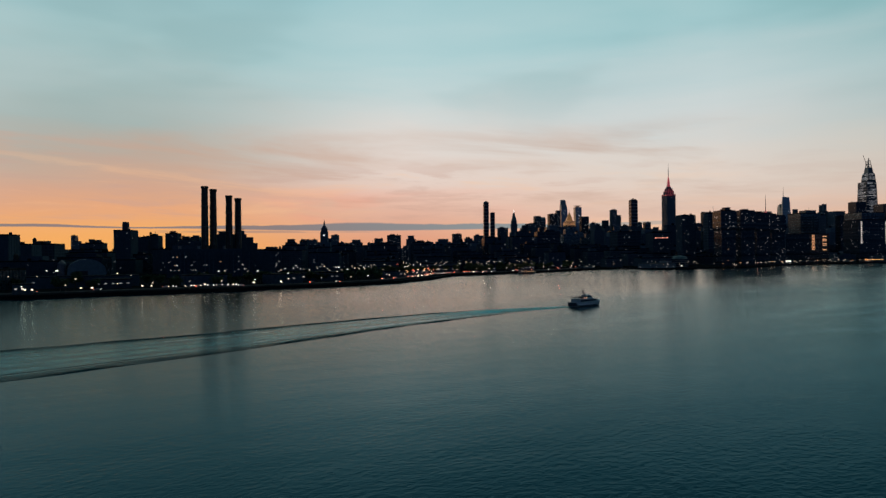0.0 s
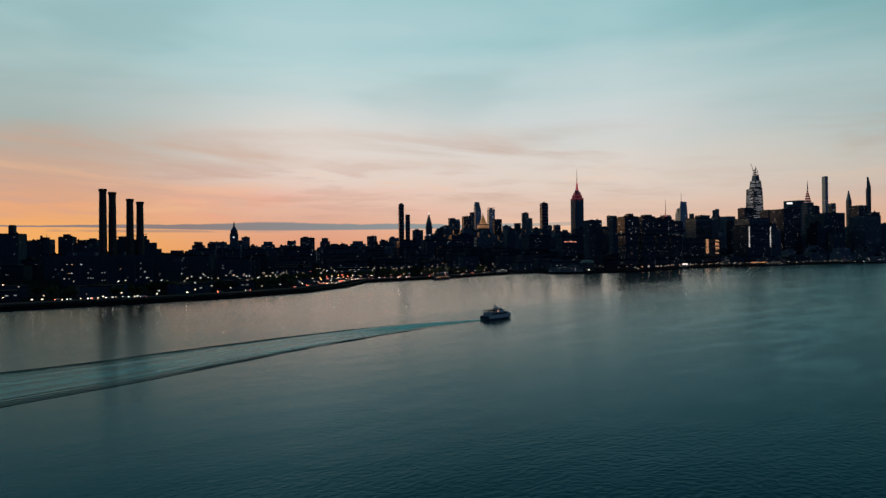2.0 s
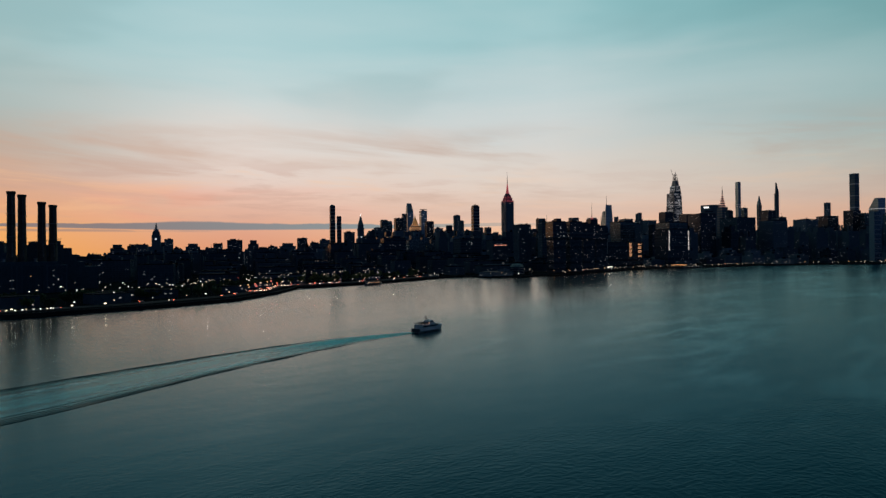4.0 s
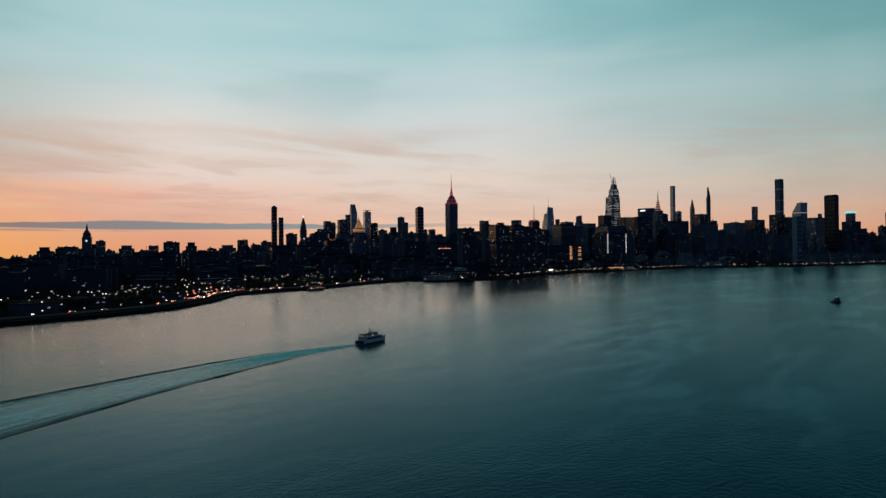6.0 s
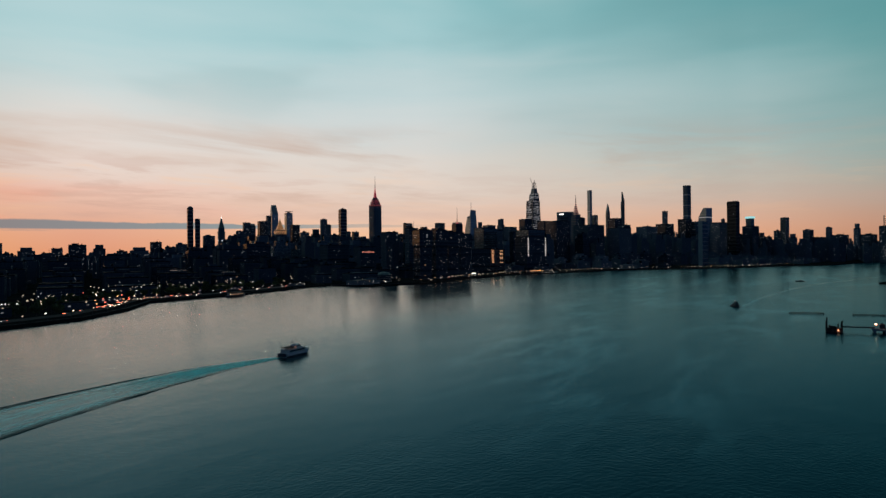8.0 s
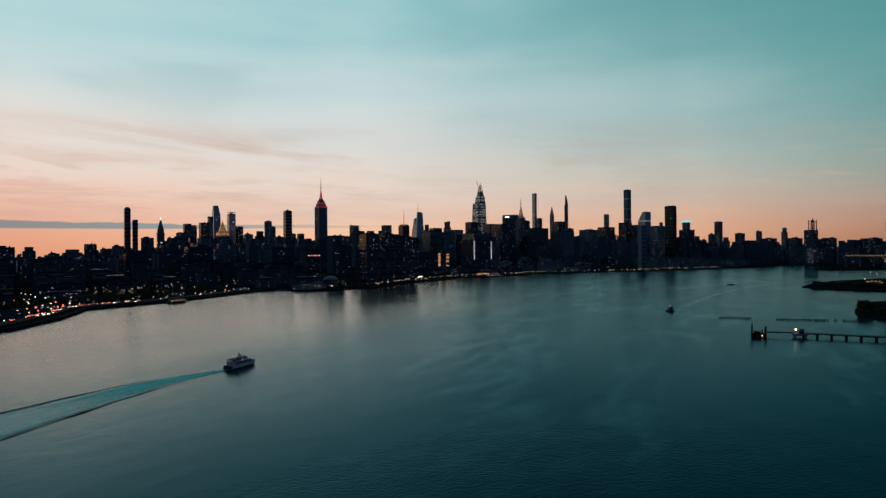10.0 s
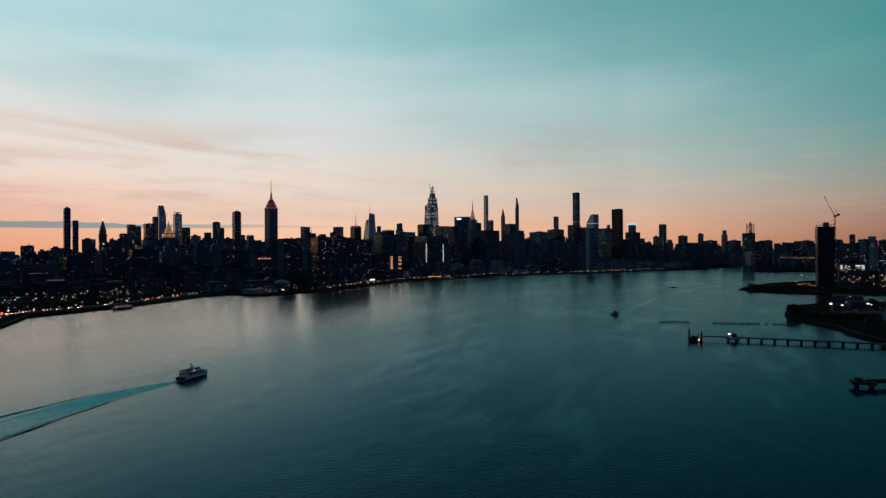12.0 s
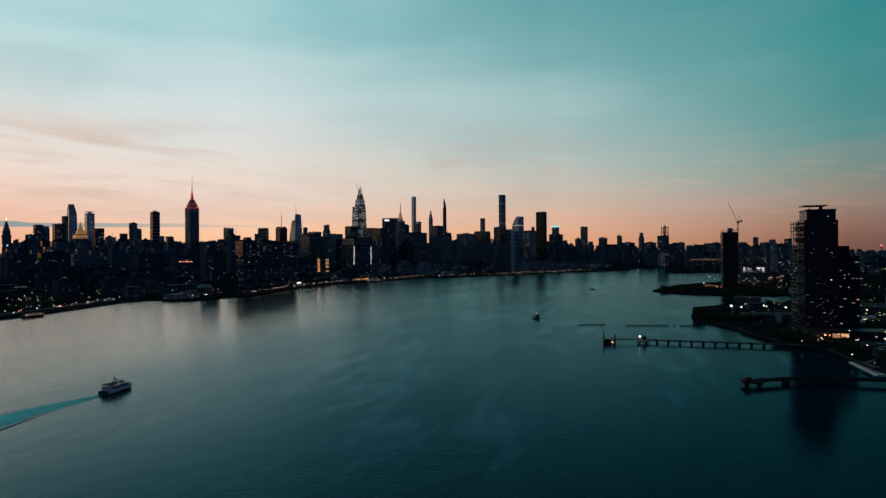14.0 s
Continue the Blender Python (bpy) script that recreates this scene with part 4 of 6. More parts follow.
slim_tower("residential_skyscraper", -1124, 4450, 15, 20, 380, CONCRETE, "pencil-thin residential skyscraper with feathered top", (), stepped_crown)
slim_tower("residential_skyscraper", -1832, 2441, 29, 29, 250, GLASS_DARK, "dark slim residential tower with rounded top", (), lambda ob: part("cap", Geo().taper(0, 0, 250, 27, 27, 16, 16, 5).box(0, 0, 255, 4, 4, 4), DARK, ob))
slim_tower("residential_skyscraper", -2045, 1800, 20, 20, 232, GLASS_DARK, "tall slender dark glass apartment tower with curved crown", (), lambda ob: part("crown", Geo().taper(0, 0, 232, 20, 20, 13, 13, 4).taper(0, 0, 236, 13, 13, 5, 5, 3), STEEL, ob))
slim_tower("residential_skyscraper", -2005, 1802, 18, 16, 190, GLASS_DARK, "slim dark apartment tower of stacked blocks")


def black_slab():
    ob = thing("slab_skyscraper", -308, 3188, 2, GRID, "sheer black glass slab skyscraper with flat roof", "skyscraper")
    part("body", Geo().box(0, 0, 0, 44, 24, 258), GLASS_BLACK, ob)
    part("mullions", banded(Geo(), 44, 24, 5, 256, 15, 0.4, 0.15), DARK, ob)
    part("roof_screen", Geo().box(0, 0, 258, 40, 20, 3), DARK, ob)
    lit_windows(ob, -308, 3188, 44, 24, 30, 240, 5, GRID)


black_slab()


def slant_roof_tower():
    ob = thing("slant_roof_skyscraper", -522, 3852, 2, GRID, "pale aluminium skyscraper with steep slanted roof", "skyscraper")
    part("body", Geo().box(0, 0, 0, 48, 48, 228), GLASS_PALE, ob)
    wedge = Geo()
    low = [(-24, -24, 228), (24, -24, 228), (24, 24, 228), (-24, 24, 228)]
    wedge.solid(low, [(6, -24, 277), (24, -24, 278), (24, 24, 278), (6, 24, 277)])
    part("slanted_roof", wedge, GLASS_PALE, ob)
    part("floor_edges", banded(Geo(), 48, 48, 8, 224, 8, 0.5, 0.4), STEEL, ob)
    part("lit_floor", Geo().box(0, 0, 226, 49, 49, 2.2), GLOW_DIM, ob, "white lit floor below the roof")


slant_roof_tower()
un = slim_tower("slab_office_tower", -322, 2500, 16, 27, 150, GLASS_BLUE, "narrow glass slab office tower with plain stone end wall")
part("end_wall", Geo().box(0, -13.8, 0, 16.4, 0.8, 151), WALL_STONE, un, "plain greenish stone end wall")


def cyan_crown_tower():
    ob = tower(-268, 3475, 50, 50, 163, "brick", "flat", 6)
    tagged(ob, "dark tower with a crown glowing cyan in place of floodlight", "skyscraper")
    part("upper_shaft", Geo().box(-3, 0, 160, 26, 26, 38), GLASS_BLUE, ob)
    part("lit_crown", Geo().box(-3, 0, 198, 31, 31, 9), FLOOD_CYAN, ob, "crown glowing cyan in place of floodlight")


cyan_crown_tower()


def needle_tower():
    ob = thing("art_deco_skyscraper", -966, 3076, 2, GRID, "art deco tower with glowing arched needle crown", "skyscraper")
    part("shaft", Geo().box(0, 0, 0, 60, 56, 80).box(0, 0, 80, 30, 30, 145), LIME, ob)
    part("floor_edges", banded(Geo(), 30, 30, 90, 222, 11), STEEL, ob)
    for k in range(6):
        w = 20 - 3.1 * k
        part("crown_arch", Geo().taper(0, 0, 222 + 10 * k, w, w, w - 3.4, w - 3.4, 10), STEEL, ob)
        part("crown_light", Geo().box(0, 0, 225 + 10 * k, w - 0.2, w - 0.2, 2.6), FLOOD_PINK, ob, "rosy lit crown arches")
    part("needle", Geo().tube(0, 0, 280, 2.2, 0.5, 36, 8), STEEL, ob)


needle_tower()


def crystal_tower():
    ob = thing("crystal_skyscraper", -1762, 3520, 2, GRID, "faceted pale glass skyscraper with a slender spire", "skyscraper")
    low = [(-30, -27, 150), (30, -27, 150), (30, 27, 150), (-30, 27, 150)]
    part("base", Geo().box(0, 0, 0, 64, 58, 150), GLASS_BLUE, ob)
    part("west_facet", Geo().solid(low, [(-12, -20, 262), (4, -22, 266), (4, 22, 268), (-12, 20, 262)]), GLASS_PALE, ob)
    part("east_facet", Geo().solid([(0, -26, 150), (32, -26, 150), (32, 26, 150), (0, 26, 150)], [(11, -16, 268), (25, -19, 303), (23, 19, 300), (11, 16, 266)]), GLASS_PALE, ob)
    lit_windows(ob, -1762, 3520, 60, 54, 120, 230, 14, GRID, (GLOW_WHITE, GLOW_WARM, GLOW_DIM))
    part("spire", Geo().tube(2, 0, 262, 2.0, 0.5, 92, 8), STEEL, ob)


crystal_tower()


def mast_tower():
    ob = thing("mast_skyscraper", -1790, 3405, 2, GRID, "dark office tower with red-lit top and tall mast", "skyscraper")
    part("body", Geo().box(0, 0, 0, 46, 46, 218), GLASS_DARK, ob)
    part("screen", Geo().box(-14, 0, 218, 10, 40, 8).box(14, 0, 218, 10, 40, 8), STEEL, ob)
    part("red_light", Geo().box(18, -12, 218, 10, 10, 8), FLOOD_RED, ob, "red top light")
    part("mast", Geo().tube(0, 0, 218, 2.2, 0.5, 94, 8), STEEL, ob)


mast_tower()


def sign_slab():
    ob = thing("slab_skyscraper", -1131, 3382, 2, GRID + 32, "broad concrete slab skyscraper with a white lit sign", "skyscraper")
    part("body", Geo().solid([(-42, -8, 0), (-20, -20, 0), (20, -20, 0), (42, -8, 0), (42, 8, 0), (20, 20, 0), (-20, 20, 0), (-42, 8, 0)],
                             [(-42, -8, 258), (-20, -20, 258), (20, -20, 258), (42, -8, 258), (42, 8, 258), (20, 20, 258), (-20, 20, 258), (-42, 8, 258)]), CONCRETE, ob)
    part("floor_edges", banded(Geo(), 40, 40, 20, 236, 12, 0.4, 0.4), DARK, ob)
    part("lit_sign", Geo().box(-12, -20.6, 243, 24, 0.8, 7), FLOOD_WHITE, ob, "white lit sign panel")


sign_slab()


def clock_tower():
    ob = thing("clock_tower", -2006, 1914, 2, GRID, "marble clock tower with lit clock and pyramid roof", "tower")
    part("shaft", Geo().box(0, 0, 0, 25, 23, 138).box(0, 0, 138, 27, 25, 6).box(0, 0, 144, 22, 20, 14), LIME, ob)
    part("pyramid_roof", Geo().taper(0, 0, 158, 21, 19, 4, 4, 36), COPPER, ob)
    part("lantern", Geo().tube(0, 0, 194, 1.3, 1.1, 5, 8).tube(0, 0, 199, 1.1, 0.2, 7, 8), FLOOD_WHITE, ob, "glowing lantern")
    part("clock", Geo().box(0, -11.9, 106, 5, 0.6, 5).box(12.9, 0, 106, 0.6, 5, 5), GLOW_WHITE, ob, "lit clock face")


clock_tower()


def gilded_tower():
    ob = thing("pyramid_roof_tower", -1832, 2056, 2, GRID, "stone tower with floodlit gilded pyramid roof", "tower")
    part("body", Geo().box(0, 0, 0, 66, 60, 100).box(0, 0, 100, 48, 44, 32), LIME, ob)
    part("gilded_roof", Geo().taper(0, 0, 150, 26, 26, 2.4, 2.4, 38).tube(0, 0, 188, 1.6, 0.3, 9, 8), GOLD, ob, "gilded pyramid roof")
    # glowing bands and rings drawn in place of floodlight on the gilded roof
    glow = Geo().box(0, 0, 149.5, 36, 34, 1.2).box(0, 0, 131, 44, 42, 1.6)
    for i in range(8):
        u = -17.5 + 5 * i
        glow.box(u, -19.3, 135, 2.4, 0.5, 11).box(20.3, u * 0.94, 135, 0.5, 2.4, 11)
    for i in range(9):
        w = 27 - 25 * (4 * i + 1) / 38
        glow.box(0, 0, 151 + 4 * i, w, w, 1.5)
    part("roof_glow", glow, FLOOD_GOLD, ob, "glowing strips in place of golden floodlight")
    part("colonnade", Geo().box(0, 0, 132, 40, 38, 18), LIME, ob)


gilded_tower()


def wedge_tower():
    ob = thing("wedge_skyscraper", -3012, 3173, 2, GRID, "blue glass skyscraper with angled wedge top", "skyscraper")
    part("body", Geo().taper(0, 0, 0, 60, 50, 44, 40, 310), GLASS_PALE, ob)
    part("angled_top", Geo().solid([(-22, -20, 310), (22, -20, 310), (22, 20, 310), (-22, 20, 310)], [(-17, -18, 352), (14, -18, 326), (16, 18, 328), (-17, 18, 354)]), GLASS_PALE, ob)
    part("peak", Geo().solid([(-17, -18, 351), (14, -18, 325), (16, 18, 327), (-17, 18, 353)], [(-13, -15, 371), (-6, -15, 366), (-5, 15, 366), (-13, 15, 371)]), GLASS_PALE, ob)
    lit_windows(ob, -3000, 3188, 46, 42, 120, 300, 12, GRID)


wedge_tower()


def lattice_tower():
    ob = thing("office_tower", -2939, 3227, 2, GRID, "pale glass office tower with lit open top", "skyscraper")
    part("body", Geo().box(0, 0, 0, 46, 40, 318), GLASS_PALE, ob)
    part("top_screen", Geo().box(0, 0, 318, 46, 3, 10).box(0, 0, 326, 46, 40, 2), STEEL, ob)
    lit_windows(ob, -2939, 3227, 46, 40, 190, 312, 26, GRID, (GLOW_WHITE, GLOW_WARM))


lattice_tower()


def lantern_tower():
    ob = thing("clock_tower", -2035, 1092, 2, GRID, "stone clock tower with columned lantern top", "tower")
    part("shaft", Geo().box(0, 0, 0, 52, 46, 70).box(0, 0, 70, 25, 25, 36), LIME, ob)
    part("temple_top", Geo().box(0, 0, 106, 18, 18, 12).taper(0, 0, 118, 17, 17, 8, 8, 9), LIME, ob)
    cols = Geo()
    for i in range(4):
        for j in (-1, 1):
            cols.tube(-7 + 4.7 * i, 9.6 * j, 106, 0.8, 0.8, 11, 8).tube(9.6 * j, -7 + 4.7 * i, 106, 0.8, 0.8, 11, 8)
    part("columns", cols, LIME, ob)
    part("lantern", Geo().tube(0, 0, 127, 3.4, 2.8, 8, 8).tube(0, 0, 135, 2.8, 0.4, 12, 8), COPPER, ob, "bronze lantern")
    part("clock", Geo().box(0, -12.8, 91, 5, 0.5, 5).box(12.8, 0, 91, 0.5, 5, 5), GLOW_WHITE, ob, "lit clock face")


lantern_tower()


def scaffold_tower():
    ob = thing("tower_under_construction", 262, 3560, 2, GRID, "open concrete tower frame lit by amber work lamps", "skyscraper")
    posts = Geo()
    for sx in (-1, 0, 1):
        for sy in (-1, 1):
            posts.box(12 * sx, 12 * sy, 0, 2.5, 2.5, 196)
    part("columns", posts, DARK, ob)
    part("core", Geo().box(0, 0, 0, 4, 4, 204), DARK, ob)
    part("slabs", banded(Geo(), 26, 26, 6, 196, 8, 0.5, 0.2), DARK, ob)
    for k in range(14):
        piece("lit_window", LIT[GLOW_ORANGE.name, "x"], ob, pose(rng.uniform(-9, 9), -12.8, 90 + k * 7.6))


scaffold_tower()


# ---- power station with four stacks ----
def power_station():
    ob = thing("power_station", -866, 457, 2, -13, "dark brick power station with stepped roofs and lit windows", "power station")
    part("boiler_house", Geo().box(0, 0, 0, 50, 40, 55).box(2, -8, 55, 30, 14, 3.5).box(0, 12, 55, 26, 12, 5), BRICK, ob)
    part("stepped_wing", Geo().box(0, 24, 0, 46, 10, 51).box(0, 31, 0, 44, 7, 43).box(0, 38, 0, 42, 10, 34).box(0, 50, 0, 40, 16, 28), BRICK, ob)
    part("turbine_hall", Geo().box(70, -28, 0, 40, 96, 31).box(66, -28, 31, 22, 84, 4), BRICK, ob)
    part("south_wing", Geo().box(10, -48, 0, 50, 48, 40).box(6, -44, 40, 16, 14, 6), BRICK, ob)
    pier = Geo().box(0, 0, 0, 1.2, 1.2, 31).mesh("brick_pier", BRICK)
    for i in range(21):
        piece("brick_pier", pier, ob, pose(90.2, -75 + 4.7 * i, 0))
    for u, v in ((66, -10), (66, -40), (64, -62)):
        part("roof_vent", Geo().tube(u, v, 34, 2, 1.6, 4).tube(u, v, 38, 2.4, 2.4, 0.6), STEEL, ob)
    part("roof_gantry", Geo().beam((20, -18, 58), (20, 18, 62), 0.8), STEEL, ob)
    for i in range(26):
        row = rng.choice((6, 9, 9, 15, 19, 25))
        piece("lit_window", LIT[rng.choice((GLOW_WHITE, GLOW_DIM, GLOW_DIM, GLOW_WARM, GLOW_ORANGE)).name, rng.choice("tts")], ob, pose(90.4, -72.6 + 4.7 * rng.randrange(20) + rng.choice((-1, 1)), row, 0, 0, 90))


power_station()


def smokestack(x, y, h):
    ob = thing("smokestack", x, y, 2, 0, "tall soot-dark brick power station smokestack with flared rim", "smokestack", "four smokestacks")
    part("shaft", Geo().tube(0, 0, 0, 5.0, 3.9, h - 2, 20), SOOT, ob)
    part("rim", Geo().tube(0, 0, h - 4, 3.9, 4.7, 2.2, 20).tube(0, 0, h - 1.8, 4.7, 4.6, 1.8, 20), SOOT, ob, "flared rim")
    for k in range(1, 6):
        part("hoop", Geo().tube(0, 0, h * k / 6, 5.15 - 1.1 * k / 6, 5.12 - 1.1 * k / 6, 0.7, 20), DARK, ob)
    rail = Geo()
    for z in (h * 0.55, h * 0.78):
        rail.tube(0, 0, z, 5.3, 5.3, 0.4, 20)
    part("catwalk", rail, STEEL, ob)
    part("ladder", Geo().beam((4.9, -0.4, 40), (4.2, -0.4, h - 4), 0.25).beam((4.9, 0.4, 40), (4.2, 0.4, h - 4), 0.25), STEEL, ob)


smokestack(-821, 413, 115)
smokestack(-823, 424, 112)
smokestack(-827, 445, 105)
smokestack(-828, 457, 102)


# ---- city blocks between the landmarks ----
def shore_x(y):
    pts = SHORE_WEST
    for (x0, y0), (x1, y1) in zip(pts, pts[1:]):
        if y0 <= y <= y1:
            return x0 + (x1 - x0) * (y - y0) / (y1 - y0)
    return 40 + (y - 2720) * 0.13 if y > 2720 else -480


def fill_city():
    """City blocks: those near the river one by one, the far ones joined."""
    r = random.Random(21)
    u, v = Vector((0.485, 0.875)), Vector((0.875, -0.485))
    rest, lights = Geo(), Geo()
    turn = Matrix.Rotation(radians(GRID), 2)
    for i in range(-12, 62):
        for j in range(-36, 6):
            p = Vector((-700, 600)) + u * (i * 80) + v * (j * 92 + r.uniform(-14, 14))
            if p.x > shore_x(p.y) - 105 or p.y < -250 or p.y > 4500 or p.x < -2900:
                continue
            off = p - HUB
            far, yaw = off.length, math.degrees(math.atan2(-off.x, off.y))
            if far > 4300 or yaw > 95:
                continue
            if abs(p.y - 2430) < 140 and p.x > -480:
                continue
            if -970 < p.x < -540 and 285 < p.y < 560:
                continue
            cap = 0.45 if yaw > 70 else 0.5 if yaw > 55 else 0.8 if yaw > 50 else 1.55 if yaw > 8 else 0.7
            high = min((30 if yaw > 70 else 42 if yaw > 55 else 50 if yaw > 50 else 58) + far * math.tan(radians(cap)), 150)
            h = high * r.uniform(0.74, 1.0) if far > 1300 else min(high, r.uniform(26, 50))
            inland = shore_x(p.y) - p.x
            if inland < 520:
                h = min(h, 7 + inland * 0.085)
            w, d = r.uniform(24, 44), r.uniform(26, 60)
            style = r.choice(("brick", "tan", "stone", "concrete", "glass", "black") if yaw < 50 else ("brick", "brick", "tan", "concrete"))
            if far < 1650:
                style = r.choice(("brick", "brick", "black", "tan"))
            keep = r.random()
            if far < 1650:
                tower(p.x, p.y, w, d, h, style)
            elif keep < 0.75 and far < 2500 and yaw > 6:
                name, mat, label, category = KINDS[style]
                block = thing(name, p.x, p.y, 0, GRID, label, category)
                part("body", Geo().box(0, 0, 0, w, d, h * 0.86), mat, block)
                part("setback", Geo().box(r.uniform(-0.1, 0.1) * w, r.uniform(-0.1, 0.1) * d, h * 0.85, w * r.uniform(0.45, 0.75), d * r.uniform(0.4, 0.65), h * 0.15), mat, block)
                part("bulkhead", Geo().box(r.uniform(-0.2, 0.2) * w, r.uniform(-0.2, 0.2) * d, h * 0.85, r.uniform(3, 7), r.uniform(3, 7), h * 0.15 + r.uniform(2, 6)), ROOF, block)
            elif keep < 0.75:
                for k in range(r.randrange(1, 3)):
                    a, b, hh = w * (1 - 0.35 * k), d * (1 - 0.4 * k), h * (0.86 + 0.14 * k)
                    ring = [p + turn @ Vector(c) for c in ((-a / 2, -b / 2), (a / 2, -b / 2), (a / 2, b / 2), (-a / 2, b / 2))]
                    rest.solid([(*c, 0) for c in ring], [(*c, hh) for c in ring])
                for k in range(3):
                    c = p + turn @ Vector((r.uniform(-0.25, 0.25) * w, r.uniform(-0.25, 0.25) * d))
                    rest.box(c.x, c.y, h * 0.84, r.uniform(2, 7), r.uniform(2, 7), h * 0.16 + r.uniform(1, 6))
            if far >= 1650 and keep < 0.75:
                for k in range(r.randrange(2, 9)):
                    c = p + turn @ Vector((r.uniform(-0.4, 0.4) * w, -d / 2 - 0.4)) if r.random() < 0.5 else p + turn @ Vector((w / 2 + 0.4, r.uniform(-0.4, 0.4) * d))
                    lights.box(c.x, c.y, r.uniform(0.2, 0.84) * h, 2.2, 2.2, 1.3)
    for _ in range(640):
        x, y = r.uniform(-500, 1900), r.uniform(3300, 4700)
        h = r.uniform(52, 104) * r.choice((0.8, 1.0, 1.0, 1.12)) if x < 900 else r.uniform(38, 80)
        w, d = r.uniform(14, 44), r.uniform(16, 40)
        step = r.uniform(0.66, 0.95)
        rest.box(x, y, 0, w, d, h * step)
        rest.box(x + r.uniform(-0.2, 0.2) * w, y, h * step - 1, w * r.uniform(0.3, 0.75), d * 0.6, h * (1 - step) + 1)
        rest.box(x + r.uniform(-0.3, 0.3) * w, y, h * step - 1, 4, 4, r.uniform(4, 9))
        for _ in range(r.randrange(1, 5)):
            lights.box(x + r.uniform(-0.4, 0.4) * w, y - d / 2 - 0.4, r.uniform(0.1, 0.8) * h, 2.4, 0.6, 1.5)
    alone("far_city_blocks", rest, LIME, "distant mass of stone city blocks tinted haze blue", "city blocks", "stuff")
    alone("far_lit_windows", lights, GLOW_FAINT, "scattered warm lit windows in distant blocks", "windows", "stuff")


fill_city()


def fill_banks():
    r = random.Random(4)
    for _ in range(95):
        if r.random() < 0.5:
            x, y = r.uniform(430, 1900), r.uniform(1400, 4300)
        else:
            x, y = r.uniform(330, 1900), r.uniform(620, 1150)
        far = (Vector((x, y)) - HUB).length
        if x < 400 + (y - 1400) * 0.12 and y > 1300:
            continue
        tower(x, y, r.uniform(18, 40), r.uniform(18, 40), r.uniform(10, 26) if far < 1500 else r.uniform(18, 62), r.choice(("brick", "black", "tan", "black")), None, r.randrange(1, 5), r.choice((0, 12, -20)))


fill_banks()


# ---- near bank: tower, quay, piers ----
def balcony_tower():
    tx, ty, turn = 204, 776, -2
    ob = thing("apartment_tower", tx, ty, 2, turn, "dark high-rise apartment tower with balconies and lit windows", "apartment tower")
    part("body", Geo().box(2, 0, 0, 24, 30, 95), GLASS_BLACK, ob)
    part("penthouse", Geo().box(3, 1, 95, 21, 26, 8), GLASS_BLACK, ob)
    part("penthouse_eave", Geo().box(3, 1, 103, 22, 27, 1.0), DARK, ob)
    part("roof_canopy", Geo().box(0, 0, 107, 18, 18, 0.6).box(-4, -6, 104, 0.6, 0.6, 3.0).box(4, -6, 104, 2.6, 0.6, 3.0), DARK, ob, "thin flat roof canopy")
    slab_mesh = Geo().box(0, 0, 0, 28.8, 30.8, 0.4).mesh("floor_slab", DARK)
    for k in range(31):
        piece("floor_slab", slab_mesh, ob, pose(0, 0, 3.05 * k + 1.2))
    pier = Geo().box(0, 0, 0, 0.5, 0.5, 95).mesh("facade_pier", DARK)
    for k in range(8):
        piece("facade_pier", pier, ob, pose(-14.0 + 4.0 * k, -15.2, 0))
    # open balconies along the river side, with sky between the decks
    column = Geo().box(0, 0, 0, 0.5, 0.5, 95).mesh("balcony_column", DARK)
    for v in (-14.6, -5, 5, 14.6):
        piece("balcony_column", column, ob, pose(-13.8, v, 0))
    rail = Geo().box(0, 0, 1.0, 0.12, 30, 0.12).box(0, 0, 0.5, 0.08, 30, 0.08).mesh("balcony_rail", DARK)
    screen = Geo().box(0, 0, 0, 3.6, 0.12, 2.6).mesh("privacy_screen", GLASS_BLACK)
    for k in range(30):
        piece("balcony_rail", rail, ob, pose(-14.2, 0, 3.05 * k + 1.6))
        if k % 3 == 1 or k < 8:
            piece("privacy_screen", screen, ob, pose(-12.1, (-9, 1, 8)[k % 3], 3.05 * k + 1.62))
        dashes, r = Geo(), random.Random(31)
    for k in range(30):
        for _ in range(3 if k < 14 else 1):
            if r.random() < (0.75 if k < 12 else 0.35):
                dashes.box(r.uniform(-9.0, 12.6), -15.55, 3.05 * k + r.choice((2.0, 3.6)), r.choice((0.5, 0.9, 1.4, 2.4)), 0.2, r.choice((0.3, 0.4, 0.5)))
            if r.random() < 0.3:
                dashes.box(-10.15, r.uniform(-13, 13), 3.05 * k + 2.2, 0.2, r.choice((0.7, 1.6)), 0.5)
    part("dim_glazing", dashes, GLOW_FAINT, ob, "thin dimly lit window strips", "stuff")
    for u, z, mat in ((-3, 71.5, GLOW_DIM), (6, 71.5, GLOW_DIM), (9.5, 68.4, GLOW_WARM), (10, 65.4, GLOW_ORANGE), (-5, 68.4, GLOW_DIM), (8, 98, GLOW_DIM), (9, 46.5, GLOW_WARM), (-10, 32, GLOW_ORANGE), (4, 20, GLOW_ORANGE)):
        piece("lit_window", LIT[mat.name, "t"], ob, pose(u, -15.2 if z < 90 else -12.2, z))
    low = thing("apartment_tower", 232, 800, 2, turn, "dark lower wing of a riverside apartment tower", "apartment tower")
    part("body", Geo().box(-6, 0, 0, 16, 26, 74).box(6, 2, 0, 9, 22, 66), GLASS_BLACK, low)
    part("floor_relief", banded(Geo(), 20, 24, 3, 64, 3.1, 0.4, 0.15), DARK, low, kind="stuff")
    lit_windows(low, 232, 800, 24, 26, 4, 60, 5, turn, (GLOW_DIM, GLOW_DIM, GLOW_ORANGE), "t")
